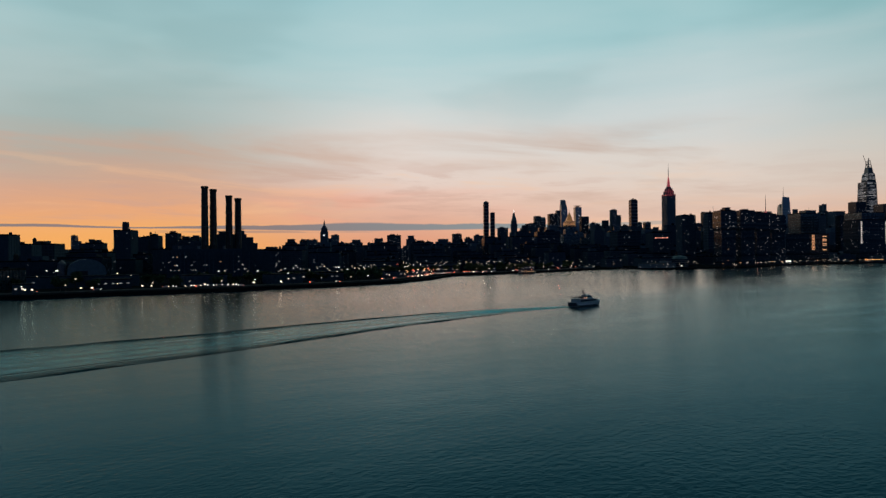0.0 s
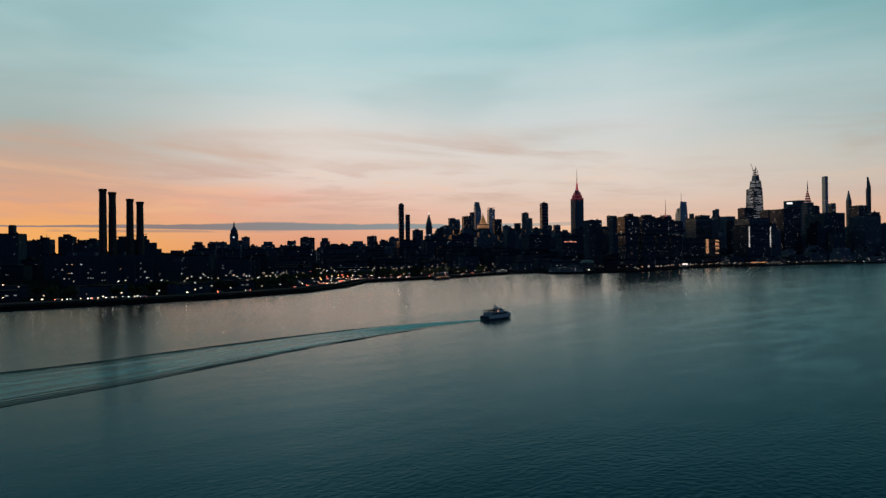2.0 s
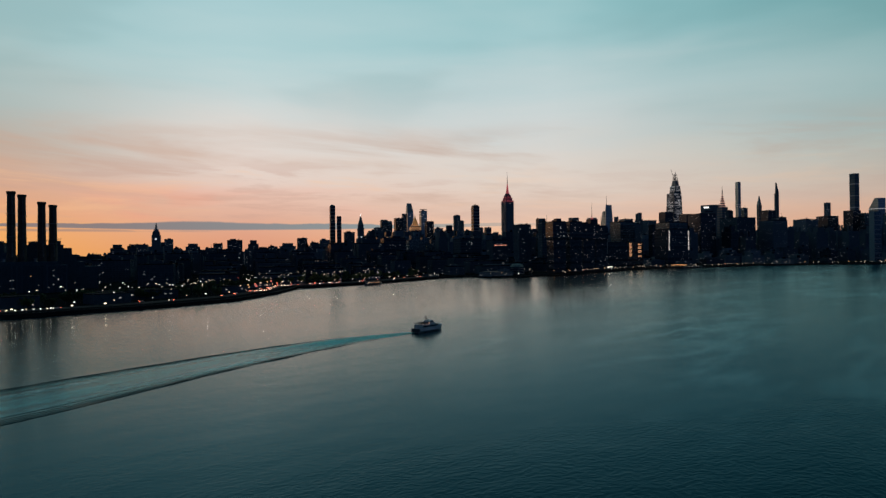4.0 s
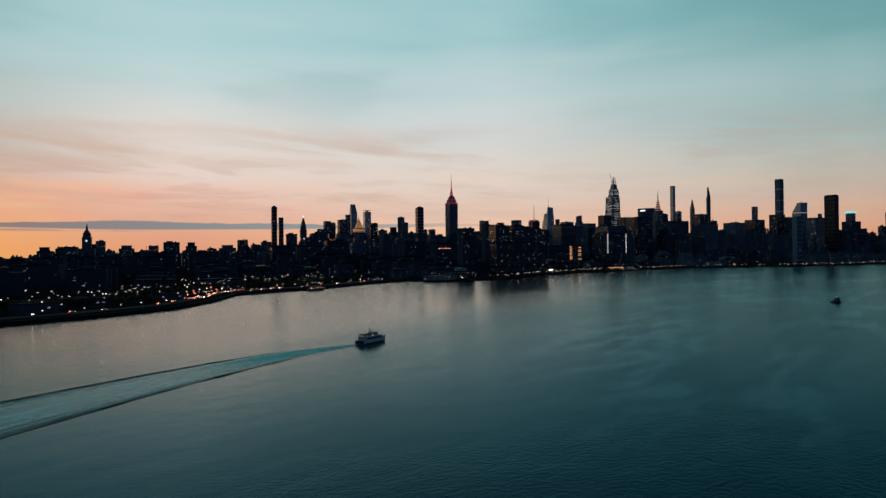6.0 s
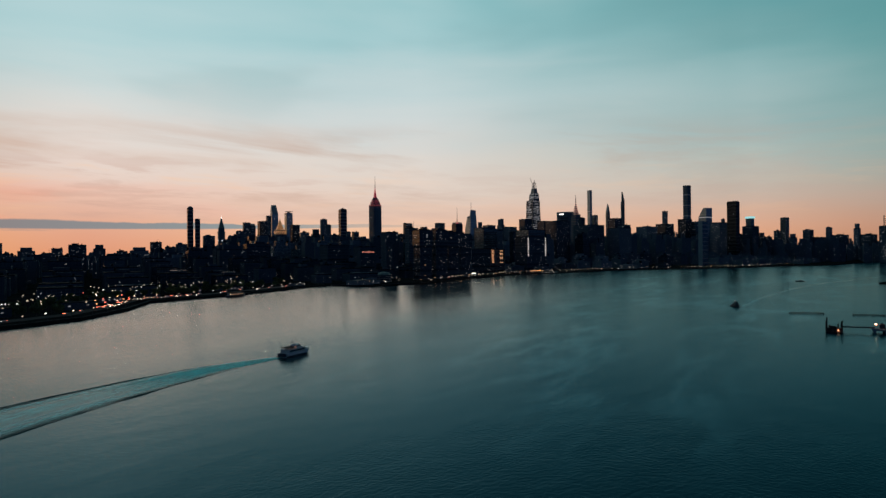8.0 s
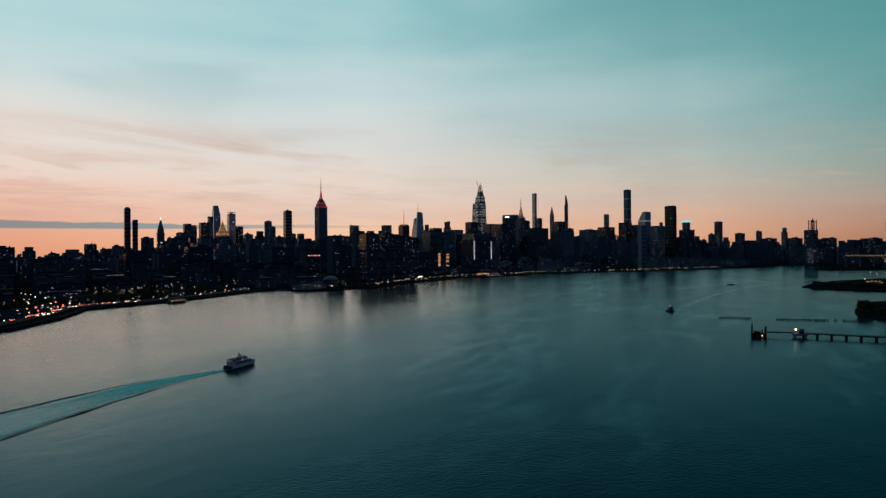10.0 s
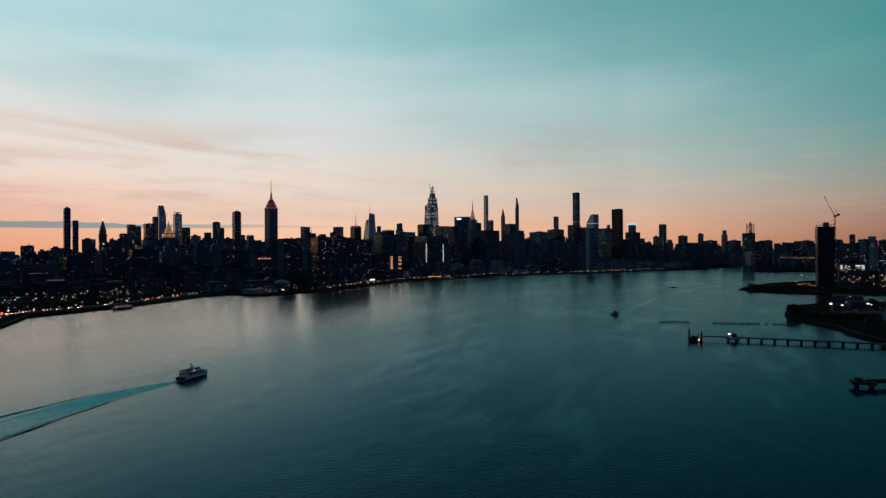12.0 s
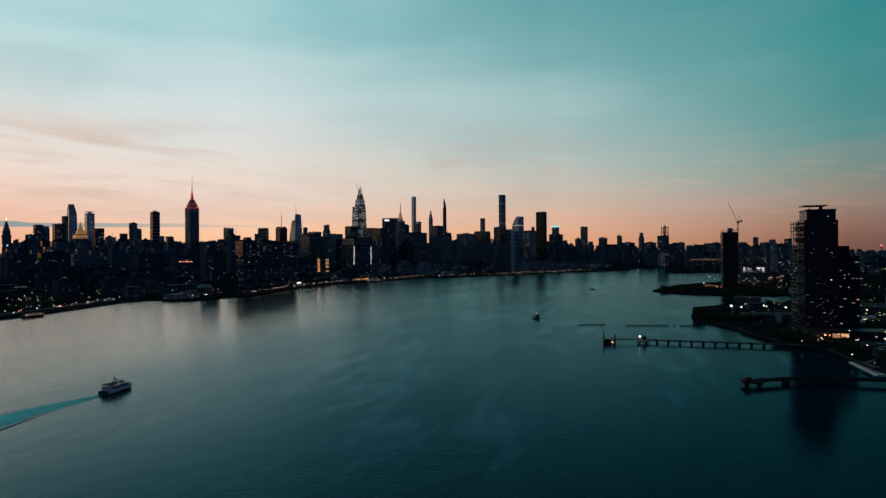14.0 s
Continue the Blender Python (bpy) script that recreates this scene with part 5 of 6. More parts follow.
    faint_windows(low, 232, 800, 24, 26, 4, 66, turn, 40, random.Random(8))
    podium = thing("podium", 226, 752, 2, turn, "low glazed shop podium glowing amber at night", "shop building")
    part("body", Geo().box(0, 0, 0, 70, 20, 7).box(0, 0, 7, 71, 21, 0.6), DARK, podium)
    glow = Geo().box(0, 0, 0, 5.2, 0.3, 3.2).mesh("shop_window", LAMP_DIM)
    for u in (-15.2, -9.2):
        piece("shop_window", glow, podium, pose(u, -10.2, 2.2))
    part("awning", Geo().box(10, -11, 6.2, 26, 3, 0.3), DARK, podium)


LAMP_DIM = glowing("amber_shop_light", (1.0, 0.5, 0.18), 0.55)
balcony_tower()


def unfinished_tower():
    ob = thing("tower_under_construction", 241, 1452, 2, 0, "dark concrete tower under construction with ragged top", "tower")
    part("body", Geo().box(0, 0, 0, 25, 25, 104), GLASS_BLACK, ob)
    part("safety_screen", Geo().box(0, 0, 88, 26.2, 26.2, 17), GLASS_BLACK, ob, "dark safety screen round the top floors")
    part("floor_relief", banded(Geo(), 25, 25, 4, 86, 3.4, 0.8, 0.22), DARK, ob, kind="stuff")
    posts = Geo().box(0, 0, 0, 1, 1, 3.4).mesh("column", CONCRETE)
    for u in (-11, -5, 1, 7, 11.5):
        for v in (-11, 11):
            piece("column", posts, ob, pose(u, v, 105 + (u % 2)))
    part("core", Geo().box(2, 0, 104, 8, 8, 8.5), CONCRETE, ob)
    crane = thing("tower_crane", 254, 1440, 2, 0, "dark luffing tower crane on a building site", "crane")
    mast = Geo()
    for u in (-0.9, 0.9):
        for v in (-0.9, 0.9):
            mast.box(u, v, 0, 0.3, 0.3, 122)
    for k in range(40):
        mast.beam((-0.9, -0.9, 3 * k), (0.9, -0.9, 3 * k + 3), 0.18).beam((0.9, 0.9, 3 * k), (-0.9, 0.9, 3 * k + 3), 0.18)
    part("mast", mast, DARK, crane)
    part("cab", Geo().box(0, 0, 121, 3.4, 3.4, 3).box(1.6, -1, 121, 1.8, 1.8, 2.6), DARK, crane)
    part("jib", Geo().beam((-1, 0, 124), (-16, -1, 158), 0.5).beam((-1, 0, 126), (-13, -1, 151), 0.25), DARK, crane)
    part("counterweight", Geo().box(5, 0, 123, 5, 3, 3).beam((0, 0, 124), (7, 0, 124), 0.9), DARK, crane)
    part("pendant", Geo().beam((6, 0, 126), (2, 0, 134), 0.3).beam((2, 0, 134), (-1, 0, 124), 0.3), DARK, crane)


unfinished_tower()


def lamp_post(x, y, z=2.2, h=9.0, mat=None, size=0.55):
    mat = mat or LAMP_WARM
    if size < 1:
        size *= 1.35
    if (Vector((x, y)) - HUB).length > 1150 and y > 900:
        far = FAR_LAMPS.setdefault(mat.name, (Geo(), Geo(), mat))
        far[0].box(x, y, z, 0.3, 0.3, h)
        far[1].taper(x, y, z + h, size * 1.4, size * 1.4, size * 0.8, size * 0.8, size * 0.8)
        return
    ob = thing("street_lamp", x, y, z, rng.uniform(0, 360), "tall steel street lamp with a glowing head", "street lamp", "street lamps")
    key = (round(h), size, mat.name)
    if key not in LAMPS:
        h = round(h)
        LAMPS[key] = (Geo().tube(0, 0, 0, 0.14, 0.08, h, 6).mesh("pole", DARK), Geo().beam((0, 0, h - 0.1), (1.4, 0, h + 0.2), 0.12).mesh("arm", DARK),
                      Geo().taper(1.5, 0, h - size * 0.3, size * 1.4, size, size * 0.8, size * 0.7, size * 0.7).mesh("lamp_head", mat))
    pole, arm, head = LAMPS[key]
    piece("pole", pole, ob, Matrix())
    piece("lamp_head", head, piece("arm", arm, ob, Matrix()), Matrix())


FAR_LAMPS = {}
LAMPS = {}
# flood-lit yard on the near bank
for x, y in ((165, 928), (170, 912), (197, 938), (216, 920)):
    lamp_post(x, y, 2.2, 11, LAMP_WHITE, 1.5)
for _ in range(16):
    lamp_post(rng.uniform(180, 300), rng.uniform(790, 1130), 2.2, 9, rng.choice((LAMP_WARM, LAMP_WARM, LAMP_WHITE)), 0.7)
for _ in range(18):
    lamp_post(rng.uniform(300, 620), rng.uniform(640, 1130), 2.2, 10, rng.choice((LAMP_WARM, LAMP_WHITE)), 0.7)
for _ in range(85):
    lamp_post(rng.uniform(235, 470), rng.uniform(1345, 1800), 2.0, rng.uniform(8, 14), rng.choice((LAMP_WARM, LAMP_WARM, LAMP_WARM, LAMP_WHITE, LAMP_RED)), rng.choice((0.5, 0.7)))
for _ in range(60):
    lamp_post(rng.uniform(470, 1200), rng.uniform(1345, 2800), 2.0, rng.uniform(8, 18), rng.choice((LAMP_WARM, LAMP_WARM, LAMP_WHITE)), 1.2)
lamp_post(200, 1480, 2.0, 9, LAMP_WHITE, 1.2)
for k in range(11):
    lamp_post(203 + 3.6 * k, 1478 + rng.uniform(-12, 8), 2.0, rng.uniform(3, 7), (LAMP_AMBER, LAMP_RED, LAMP_WARM)[k % 3], rng.choice((0.5, 0.7, 0.8)))
for _ in range(120):
    lamp_post(rng.uniform(330, 1500), rng.uniform(1345, 3600), 2.0, rng.uniform(8, 30), rng.choice((LAMP_WARM, LAMP_WARM, LAMP_AMBER, LAMP_WHITE)), rng.choice((0.8, 1.1, 1.5)))
for _ in range(26):
    lamp_post(rng.uniform(285, 450), rng.uniform(1430, 1800), 2.0, rng.uniform(6, 26), rng.choice((LAMP_WARM, LAMP_AMBER, LAMP_WARM)), rng.choice((0.5, 0.7, 0.9)))
for k in range(12):
    lamp_post(rng.uniform(172, 200), 700 + 8 * k, 2.2, 4, rng.choice((LAMP_WARM, LAMP_FAINT, LAMP_AMBER)), 0.45)
for k in range(7):
    lamp_post(188 + 2.8 * k, 742 - rng.uniform(0, 3), 2.2, rng.choice((2, 3, 4)), LAMP_AMBER, rng.choice((0.6, 0.9, 1.2)))
for k in range(100):
    # small lamps among the yards and streets behind the tower, joined as distant ones
    d = 430 + 900 * rng.random() ** 1.3
    side = rng.uniform(0.235, 0.40)
    far = FAR_LAMPS.setdefault("near " + LAMP_WARM.name if k % 3 else "near " + LAMP_WHITE.name, (Geo(), Geo(), LAMP_WARM if k % 3 else LAMP_WHITE))
    x, y, h = 49 + side * d, 180 + d * 0.95, rng.uniform(3, 10)
    if y > 1120 and y < 1340 or x < 205:
        continue
    far[0].box(x, y, 2.2, 0.2, 0.2, h)
    far[1].taper(x, y, 2.2 + h, 0.9, 0.9, 0.5, 0.5, 0.45)
for k in range(190):
    # dim yard and street lamps, joined
    x, y, h = rng.uniform(185, 520), rng.uniform(560, 1125), rng.uniform(2, 9)
    if 188 < x < 250 and 740 < y < 830:
        continue
    mat = LAMP_FAINT if k % 4 else LAMP_AMBER
    far = FAR_LAMPS.setdefault("yard " + mat.name, (Geo(), Geo(), mat))
    far[0].box(x, y, 2.2, 0.16, 0.16, h)
    far[1].taper(x, y, 2.2 + h, 0.5, 0.5, 0.3, 0.3, 0.28)
for y in (217, 222, 253, 257, 292, 297, 335, 372, 398):
    lamp_post(-490, y, 2.2, 4, LAMP_FLOOD, 0.75)


def yard_shed(x, y, w, d, h, turn, mat, label):
    ob = thing("shed", x, y, 2.2, turn, label, "shed")
    part("wall", Geo().box(0, 0, 0, w, d, h), mat, ob)
    part("roof", Geo().solid([(-w / 2 - 0.4, -d / 2 - 0.4, h), (w / 2 + 0.4, -d / 2 - 0.4, h), (w / 2 + 0.4, d / 2 + 0.4, h), (-w / 2 - 0.4, d / 2 + 0.4, h)],
                             [(-w / 2, -0.3, h + 2), (w / 2, -0.3, h + 2), (w / 2, 0.3, h + 2), (-w / 2, 0.3, h + 2)]), SHED_METAL, ob, "grey pitched metal roof")
    for k in range(int(w / 6)):
        part("door", Geo().box(-w / 2 + 3 + 6 * k, -d / 2 - 0.1, 0, 3.4, 0.3, 3.6), DARK, ob)
    return ob


yard_shed(192, 902, 44, 16, 5, 8, BRICK, "long low yard shed with grey metal roof")
yard_shed(214, 880, 26, 12, 4, -12, CONCRETE, "small yard shed with grey metal roof")
yard_shed(176, 955, 14, 10, 8, 5, BRICK, "squat dark brick shed by the water")
yard_shed(360, 1335, 90, 26, 8, 2, CONCRETE, "long grey-roofed shed beside the creek")
yard_shed(300, 1040, 30, 18, 7, 10, CONCRETE, "yard shed with grey metal roof")


LOWER = Matrix.Translation((49, 180, -2.2)) @ Matrix.Diagonal((1.030, 1.030, 1, 1)) @ Matrix.Translation((-49, -180, 0))
LOWER_NEAR = Matrix.Translation((49, 180, -2.0)) @ Matrix.Diagonal((1.031, 1.031, 1, 1)) @ Matrix.Translation((-49, -180, 0))


def finger_pier():
    ob = thing("pier", 0, 0, 0, 0, "long dark timber pier on paired piles with a lamp", "pier")
    a, b = Vector((67, 695)), Vector((170, 690))
    way = (b - a).normalized()
    ang = math.degrees(math.atan2(way.y, way.x))
    length = (b - a).length
    bent = Geo().box(0, 0, -2, 1.5, 3.2, 5.6).taper(0, 0, 3.6, 1.5, 3.2, 2.2, 4.0, 0.7).mesh("pier_bent", WOOD)
    plank = Geo().box(0, 0, 0.3, 5.6, 4.2, 0.6).mesh("deck_panel", WOOD)
    for k in range(int(length / 8.2) + 1):
        p = a + way * (8.2 * k)
        piece("pier_bent", bent, ob, pose(p.x, p.y, 0, 0, 0, ang))
    for k in range(int(length / 5.7) + 1):
        p = a + way * (5.7 * k + 1)
        piece("deck_panel", plank, ob, pose(p.x, p.y, 4.1 + 0.05 * (k % 3), 0, 0, ang))
    rail = Geo().beam((a.x, a.y - 2, 6.0), (b.x, b.y - 2, 6.0), 0.1).beam((a.x, a.y - 2, 5.6), (b.x, b.y - 2, 5.6), 0.08)
    part("rail", rail, DARK, ob)
    part("head_platform", Geo().box(65, 693, 3.6, 9, 8, 1.2).box(62, 690, -2, 1.4, 1.4, 5.6).box(68, 690, -2, 1.4, 1.4, 5.6).box(62, 696, -2, 1.4, 1.4, 5.6).box(68, 696, -2, 1.4, 1.4, 5.6), CONCRETE, ob)
    part("pier_hut", Geo().box(66, 694, 4.8, 3, 3, 2.6).taper(66, 694, 7.4, 3.4, 3.4, 0.4, 0.4, 0.9), DARK, ob)
    part("catwalk", Geo().beam((45, 691, 5.2), (62, 693, 5.2), 0.9).beam((45, 690, 6.2), (62, 692, 6.2), 0.1), DARK, ob)
    lamp_post(64.0, 706.3, 2.7, 2.6, LAMP_PIER, 0.7)
    ob.matrix_basis = LOWER
    # the outer mooring dolphin
    d = thing("mooring_dolphin", 39.8, 699, -0.8, 8, "cluster of tall dark mooring piles with a low platform", "dolphin")
    part("platform", Geo().box(0, 0, 0.6, 8.6, 5, 3.0).box(-1, 0, 3.6, 4, 3, 1.2), WOOD, d)
    for u, v, h in ((-4.4, -2, 10.5), (-4.2, 2, 8), (4.3, -2, 8.6), (4.4, 2, 7.5), (-2.6, 0, 5.6), (2.4, 1, 6.2), (0, 2, 4.6), (1.2, -2.4, 4.4), (-1.2, -2.4, 3.8)):
        part("post", Geo().tube(u, v, -2, 0.5, 0.42, h + 2, 8), WOOD, d)
    part("lamp", Geo().box(2.0, -2.9, 2.2, 0.6, 0.4, 0.5), LAMP_PIER, d, "small warm lamp")


finger_pier()


def second_pier():
    ob = thing("pier", 0, 0, 0, 0, "low dark pier on few concrete piers with an end platform", "pier")
    pts = [Vector(p) for p in ((114, 543), (132, 553), (162, 560), (200, 561))]
    for p, q in zip(pts, pts[1:]):
        way = (q - p).normalized()
        mid, ang = (p + q) / 2, math.degrees(math.atan2(way.y, way.x))
        part("deck", Geo().box(0, 0, 4.0, (q - p).length + 1.5, 3.2, 1.1), WOOD, ob).matrix_basis = pose(mid.x, mid.y, 0, 0, 0, ang)
        part("rail", Geo().box(0, -1.5, 5.2, (q - p).length, 0.12, 0.9), DARK, ob).matrix_basis = pose(mid.x, mid.y, 0, 0, 0, ang)
    part("end_platform", Geo().box(114, 542, 4.0, 10, 7, 1.3).box(112, 541, 5.3, 3, 3, 1.6), WOOD, ob)
    for x, y, s in ((111, 540, 2.0), (117, 540, 2.0), (112, 545, 2.0), (118, 545, 2.0), (132, 552, 3.4), (162, 560, 2.4)):
        part("post", Geo().box(x, y, -2, s, s, 6.4), WOOD, ob)
    ob.matrix_basis = LOWER_NEAR


second_pier()


def pile_rows():
    one = Geo().tube(0, 0, -2, 0.45, 0.4, 4.0, 8).mesh("post", WOOD)
    for label, x0, y0, x1, y1, count, keep in (("row of short weathered timber piles in the water", 8, 826, 33, 831, 15, 1.0), ("broken row of old timber piles in the water", 54, 830, 120, 839, 42, 0.8)):
        ob = thing("pile_row", x0, y0, 0, 0, label, "piles")
        for k in range(count):
            if rng.random() > keep:
                continue
            f = k / (count - 1)
            piece("post", one, ob, pose((x1 - x0) * f + rng.uniform(-0.2, 0.2), (y1 - y0) * f + rng.uniform(-0.3, 0.3), rng.uniform(-1.0, 0.1), rng.uniform(-4, 4), rng.uniform(-4, 4)))
        part("wale", Geo().beam((0, 0, 0.7), ((x1 - x0) * (1 if keep == 1 else 0.55), (y1 - y0) * (1 if keep == 1 else 0.55), 0.7), 0.4), WOOD, ob)


pile_rows()


def quay(points, label):
    ob = thing("quay", 0, 0, 0, 0, label, "quay")
    for (x0, y0), (x1, y1) in zip(points, points[1:]):
        way = Vector((x1 - x0, y1 - y0))
        part("cap_stone", Geo().box(0, 0, 0, way.length, 1.6, 0.6), QUAY, ob).matrix_basis = pose((x0 + x1) / 2, (y0 + y1) / 2, 2.2, 0, 0, math.degrees(math.atan2(way.y, way.x)))


quay(SHORE_EAST[2:], "dark stone quay edge along the near bank")
quay(SHORE_WEST[1:20], "low concrete river wall cap along the far bank")


def ferry_dock():
    ob = thing("floating_dock", 198, 622, 0, 0, "pale floating dock with gangway beside the quay", "dock")
    part("pontoon", Geo().box(-6, 0, -0.6, 5, 46, 1.6), PALE, ob)
    part("gangway", Geo().beam((-4, 12, 1.4), (5, 18, 3.0), 1.2), STEEL, ob)
    part("canopy", Geo().box(-6, -6, 3.6, 4.4, 20, 0.3).box(-7.6, -14, 1, 0.2, 0.2, 2.6).box(-7.6, 2, 1, 0.2, 0.2, 2.6).box(-4.4, -14, 1, 0.2, 0.2, 2.6).box(-4.4, 2, 1, 0.2, 0.2, 2.6), SHED_METAL, ob)


ferry_dock()
lamp_post(189, 640, 1.5, 5, LAMP_WARM, 0.5)


# ---- trees and scrub ----
def tree(x, y, h, spread, seed, label):
    r = random.Random(seed)
    ob = thing("tree", x, y, 2.0, r.uniform(0, 360), label, "tree")
    wood = Geo().tube(0, 0, -0.5, h * 0.035, h * 0.022, h * 0.4, 8)
    tips = []
    for k in range(7):
        a, b = 2 * math.pi * k / 7 + r.uniform(-0.3, 0.3), r.uniform(0.3, 0.9)
        base = Vector((0, 0, h * (0.22 + 0.03 * k)))
        end = Vector((math.cos(a) * spread * b, math.sin(a) * spread * b, h * r.uniform(0.5, 0.9)))
        wood.beam(base, end, h * 0.012)
        tips += [end, base.lerp(end, 0.65)]
    part("trunk", wood, BARK, ob)
    leaves = Geo()
    for tip in tips:
        for _ in range(95):
            p = tip + Vector((r.gauss(0, 1), r.gauss(0, 1), r.gauss(0, 0.75))) * spread * 0.22
            if p.z < h * 0.12:
                continue
            s = r.uniform(0.4, 0.95)
            u = Vector((r.gauss(0, 1), r.gauss(0, 1), r.gauss(0, 1))).normalized() * s
            w = u.cross(Vector((r.gauss(0, 1), r.gauss(0, 1), r.gauss(0, 1)))).normalized() * s * 0.7
            k = len(leaves.v)
            leaves.v += [tuple(p - u), tuple(p + w), tuple(p + u), tuple(p - w)]
            leaves.f.append((k, k + 1, k + 2, k + 3))
    part("crown", leaves, LEAF, ob)


tree(127, 908, 12, 5.5, 1, "dense dark tree at the tip of the bank")
tree(132, 912, 10, 5, 2, "dark rounded tree beside the water")
tree(129, 902, 11, 5, 3, "dense dark tree beside the water")
tree(128, 918, 9, 4.5, 4, "dark rounded tree beside the water")
for k in range(7):
    tree(140 + 7 * k, 893 - 2 * k + rng.uniform(-6, 6), rng.uniform(4, 7), 4.5, 10 + k, "low dark scrub tree on the bank")
for k in range(14):
    tree(122 + 11 * k, 1392 - 3.2 * k + rng.uniform(-8, 22), rng.uniform(5, 9), 5.5, 30 + k, "low dark tree on the river point")
for k in range(5):
    tree(172 + 5 * k, 745 - 5 * k, rng.uniform(5, 8), 4, 60 + k, "small dark tree by the esplanade")


for k in range(34):
    y = 330 + 16 * k + rng.uniform(-6, 6)
    tree(shore_x(y) - rng.uniform(46, 92), y, rng.uniform(7, 12), 5, 100 + k, "dark park tree behind the riverside highway")


def riprap():
    """Tumbled boulders along the waterline of the point, with rubble heaps behind them."""
    r = random.Random(31)
    stones = Geo()
    for (x0, y0), (x1, y1) in zip(SHORE_POINT, SHORE_POINT[1:]):
        run = math.hypot(x1 - x0, y1 - y0)
        if run > 400 or min(y0, y1) < 1200:
            continue
        for _ in range(int(run / 1.6)):
            f, out, size = r.random(), r.uniform(-1.5, 6.0), r.uniform(0.8, 2.4)
            x, y = x0 + (x1 - x0) * f - (y1 - y0) / run * out, y0 + (y1 - y0) * f + (x1 - x0) / run * out
            stones.taper(x, y, r.uniform(-0.6, 1.0), size, size * r.uniform(0.7, 1.2), size * r.uniform(0.3, 0.7), size * r.uniform(0.3, 0.7), size * r.uniform(0.6, 1.0))
    alone("riprap", stones, QUAY, "tumbled dark boulders along the edge of the point", "boulders", "stuff")
    for k in range(14):
        ob = thing("rubble_heap", 168 + 5.2 * k + r.uniform(-3, 3), 1478 + r.uniform(-16, 10), 2.0, r.uniform(0, 180), "dark heap of rubble and soil on the point", "rubble", "rubble heaps")
        heap = Geo()
        for _ in range(16):
            u, v, w = r.gauss(0, 3.0), r.gauss(0, 2.2), r.uniform(1.6, 4.0)
            heap.taper(u, v, -0.2, w, w * r.uniform(0.7, 1.2), w * 0.35, w * 0.3, max(0.6, r.uniform(1.2, 3.6) * (1 - math.hypot(u, v) / 9)))
        part("heap", heap, QUAY, ob)


riprap()


# ---- yard clutter on the near bank ----
def make_container():
    ob = thing("shipping_container", 0, 0, 0, 0, "dark weathered steel shipping container in a yard", "container", "yard containers")
    part("body", Geo().box(0, 0, 0, 12.2, 2.44, 2.6), NAVY, ob)
    rib = Geo().box(0, 0, 0.2, 0.18, 2.56, 2.5).mesh("rib", NAVY)
    for k in range(9):
        piece("rib", rib, ob, pose(-5.6 + 1.4 * k, 0, 0))
    part("door", Geo().box(6.15, 0, 0.25, 0.1, 2.3, 2.4), STEEL, ob)
    return ob


first_container = make_container()
first_container.matrix_basis = pose(186, 868, 2.2, 0, 0, 20)
for k in range(30):
    x, y = rng.uniform(180, 330), rng.uniform(800, 985)
    if abs(x - 207) < 30 and y < 800:
        continue
    copy_thing(first_container, pose(x, y, 2.2, 0, 0, rng.choice((8, 12, 98, 100, -12))))


def make_truck():
    ob = thing("box_truck", 0, 0, 0, 0, "pale box truck parked in a yard", "truck", "parked trucks")
    part("cargo_box", Geo().box(0, -0.8, 0.9, 2.3, 5.4, 2.5), PALE, ob)
    part("cab", Geo().taper(0, 2.9, 0.6, 2.1, 1.8, 2.0, 1.3, 1.9, 0, -0.2), CAR, ob)
    part("chassis", Geo().box(0, 0.3, 0.55, 1.4, 7, 0.35), DARK, ob)
    for sx in (-0.9, 0.9):
        for sy in (-2.4, 2.6):
            part("wheel", Geo().beam((sx - 0.14, sy, 0.48), (sx + 0.14, sy, 0.48), 0.66, 10), RUBBER, ob)
    return ob


first_truck = make_truck()
first_truck.matrix_basis = pose(184, 896, 2.2, 0, 0, 100)
for k in range(16):
    copy_thing(first_truck, pose(rng.uniform(172, 300), rng.uniform(880, 950), 2.2, 0, 0, rng.uniform(0, 360)))
for k in range(26):
    tree(rng.uniform(165, 330), rng.uniform(690, 1100), rng.uniform(4, 8), 4, 200 + k, "low dark tree among the yards")
for k in range(16):
    tree(rng.uniform(230, 420), rng.uniform(1320, 1420), rng.uniform(5, 9), 5, 240 + k, "dark tree behind the river point")
for k in range(18):
    riverside = Vector((rng.uniform(190, 420), rng.uniform(835, 1130)))
    yard_shed(riverside.x, riverside.y, rng.uniform(14, 34), rng.uniform(9, 16), rng.uniform(4, 9), rng.choice((8, -12, 80)), BRICK, "dark low brick workshop with a metal roof")


# parked cars and stacked crates on the quay beside the tower
def crate_stack(x, y, turn, rows):
    ob = thing("container_stack", x, y, 2.2, turn, "dark steel shipping containers stacked on the quay", "containers")
    box_mesh = Geo().box(0, 0, 0, 6.1, 2.4, 2.5).box(0, 0, 0.1, 6.2, 1.9, 0.15).mesh("container", NAVY)
    for k in range(rows):
        for level in range(1 + (k * 7 + int(x)) % 2):
            piece("container", box_mesh, ob, pose(0, 2.7 * k, 2.55 * level))


for k in range(7):
    crate_stack(rng.uniform(205, 245), 590 + 17 * k, rng.choice((8, 98, -10)), rng.randrange(2, 5))
for k in range(9):
    riverside = Vector((rng.uniform(215, 300), rng.uniform(560, 740)))
    yard_shed(riverside.x, riverside.y, rng.uniform(12, 26), rng.uniform(8, 14), rng.uniform(3, 6), rng.choice((8, -12, 80)), BRICK, "dark low brick workshop with a metal roof")
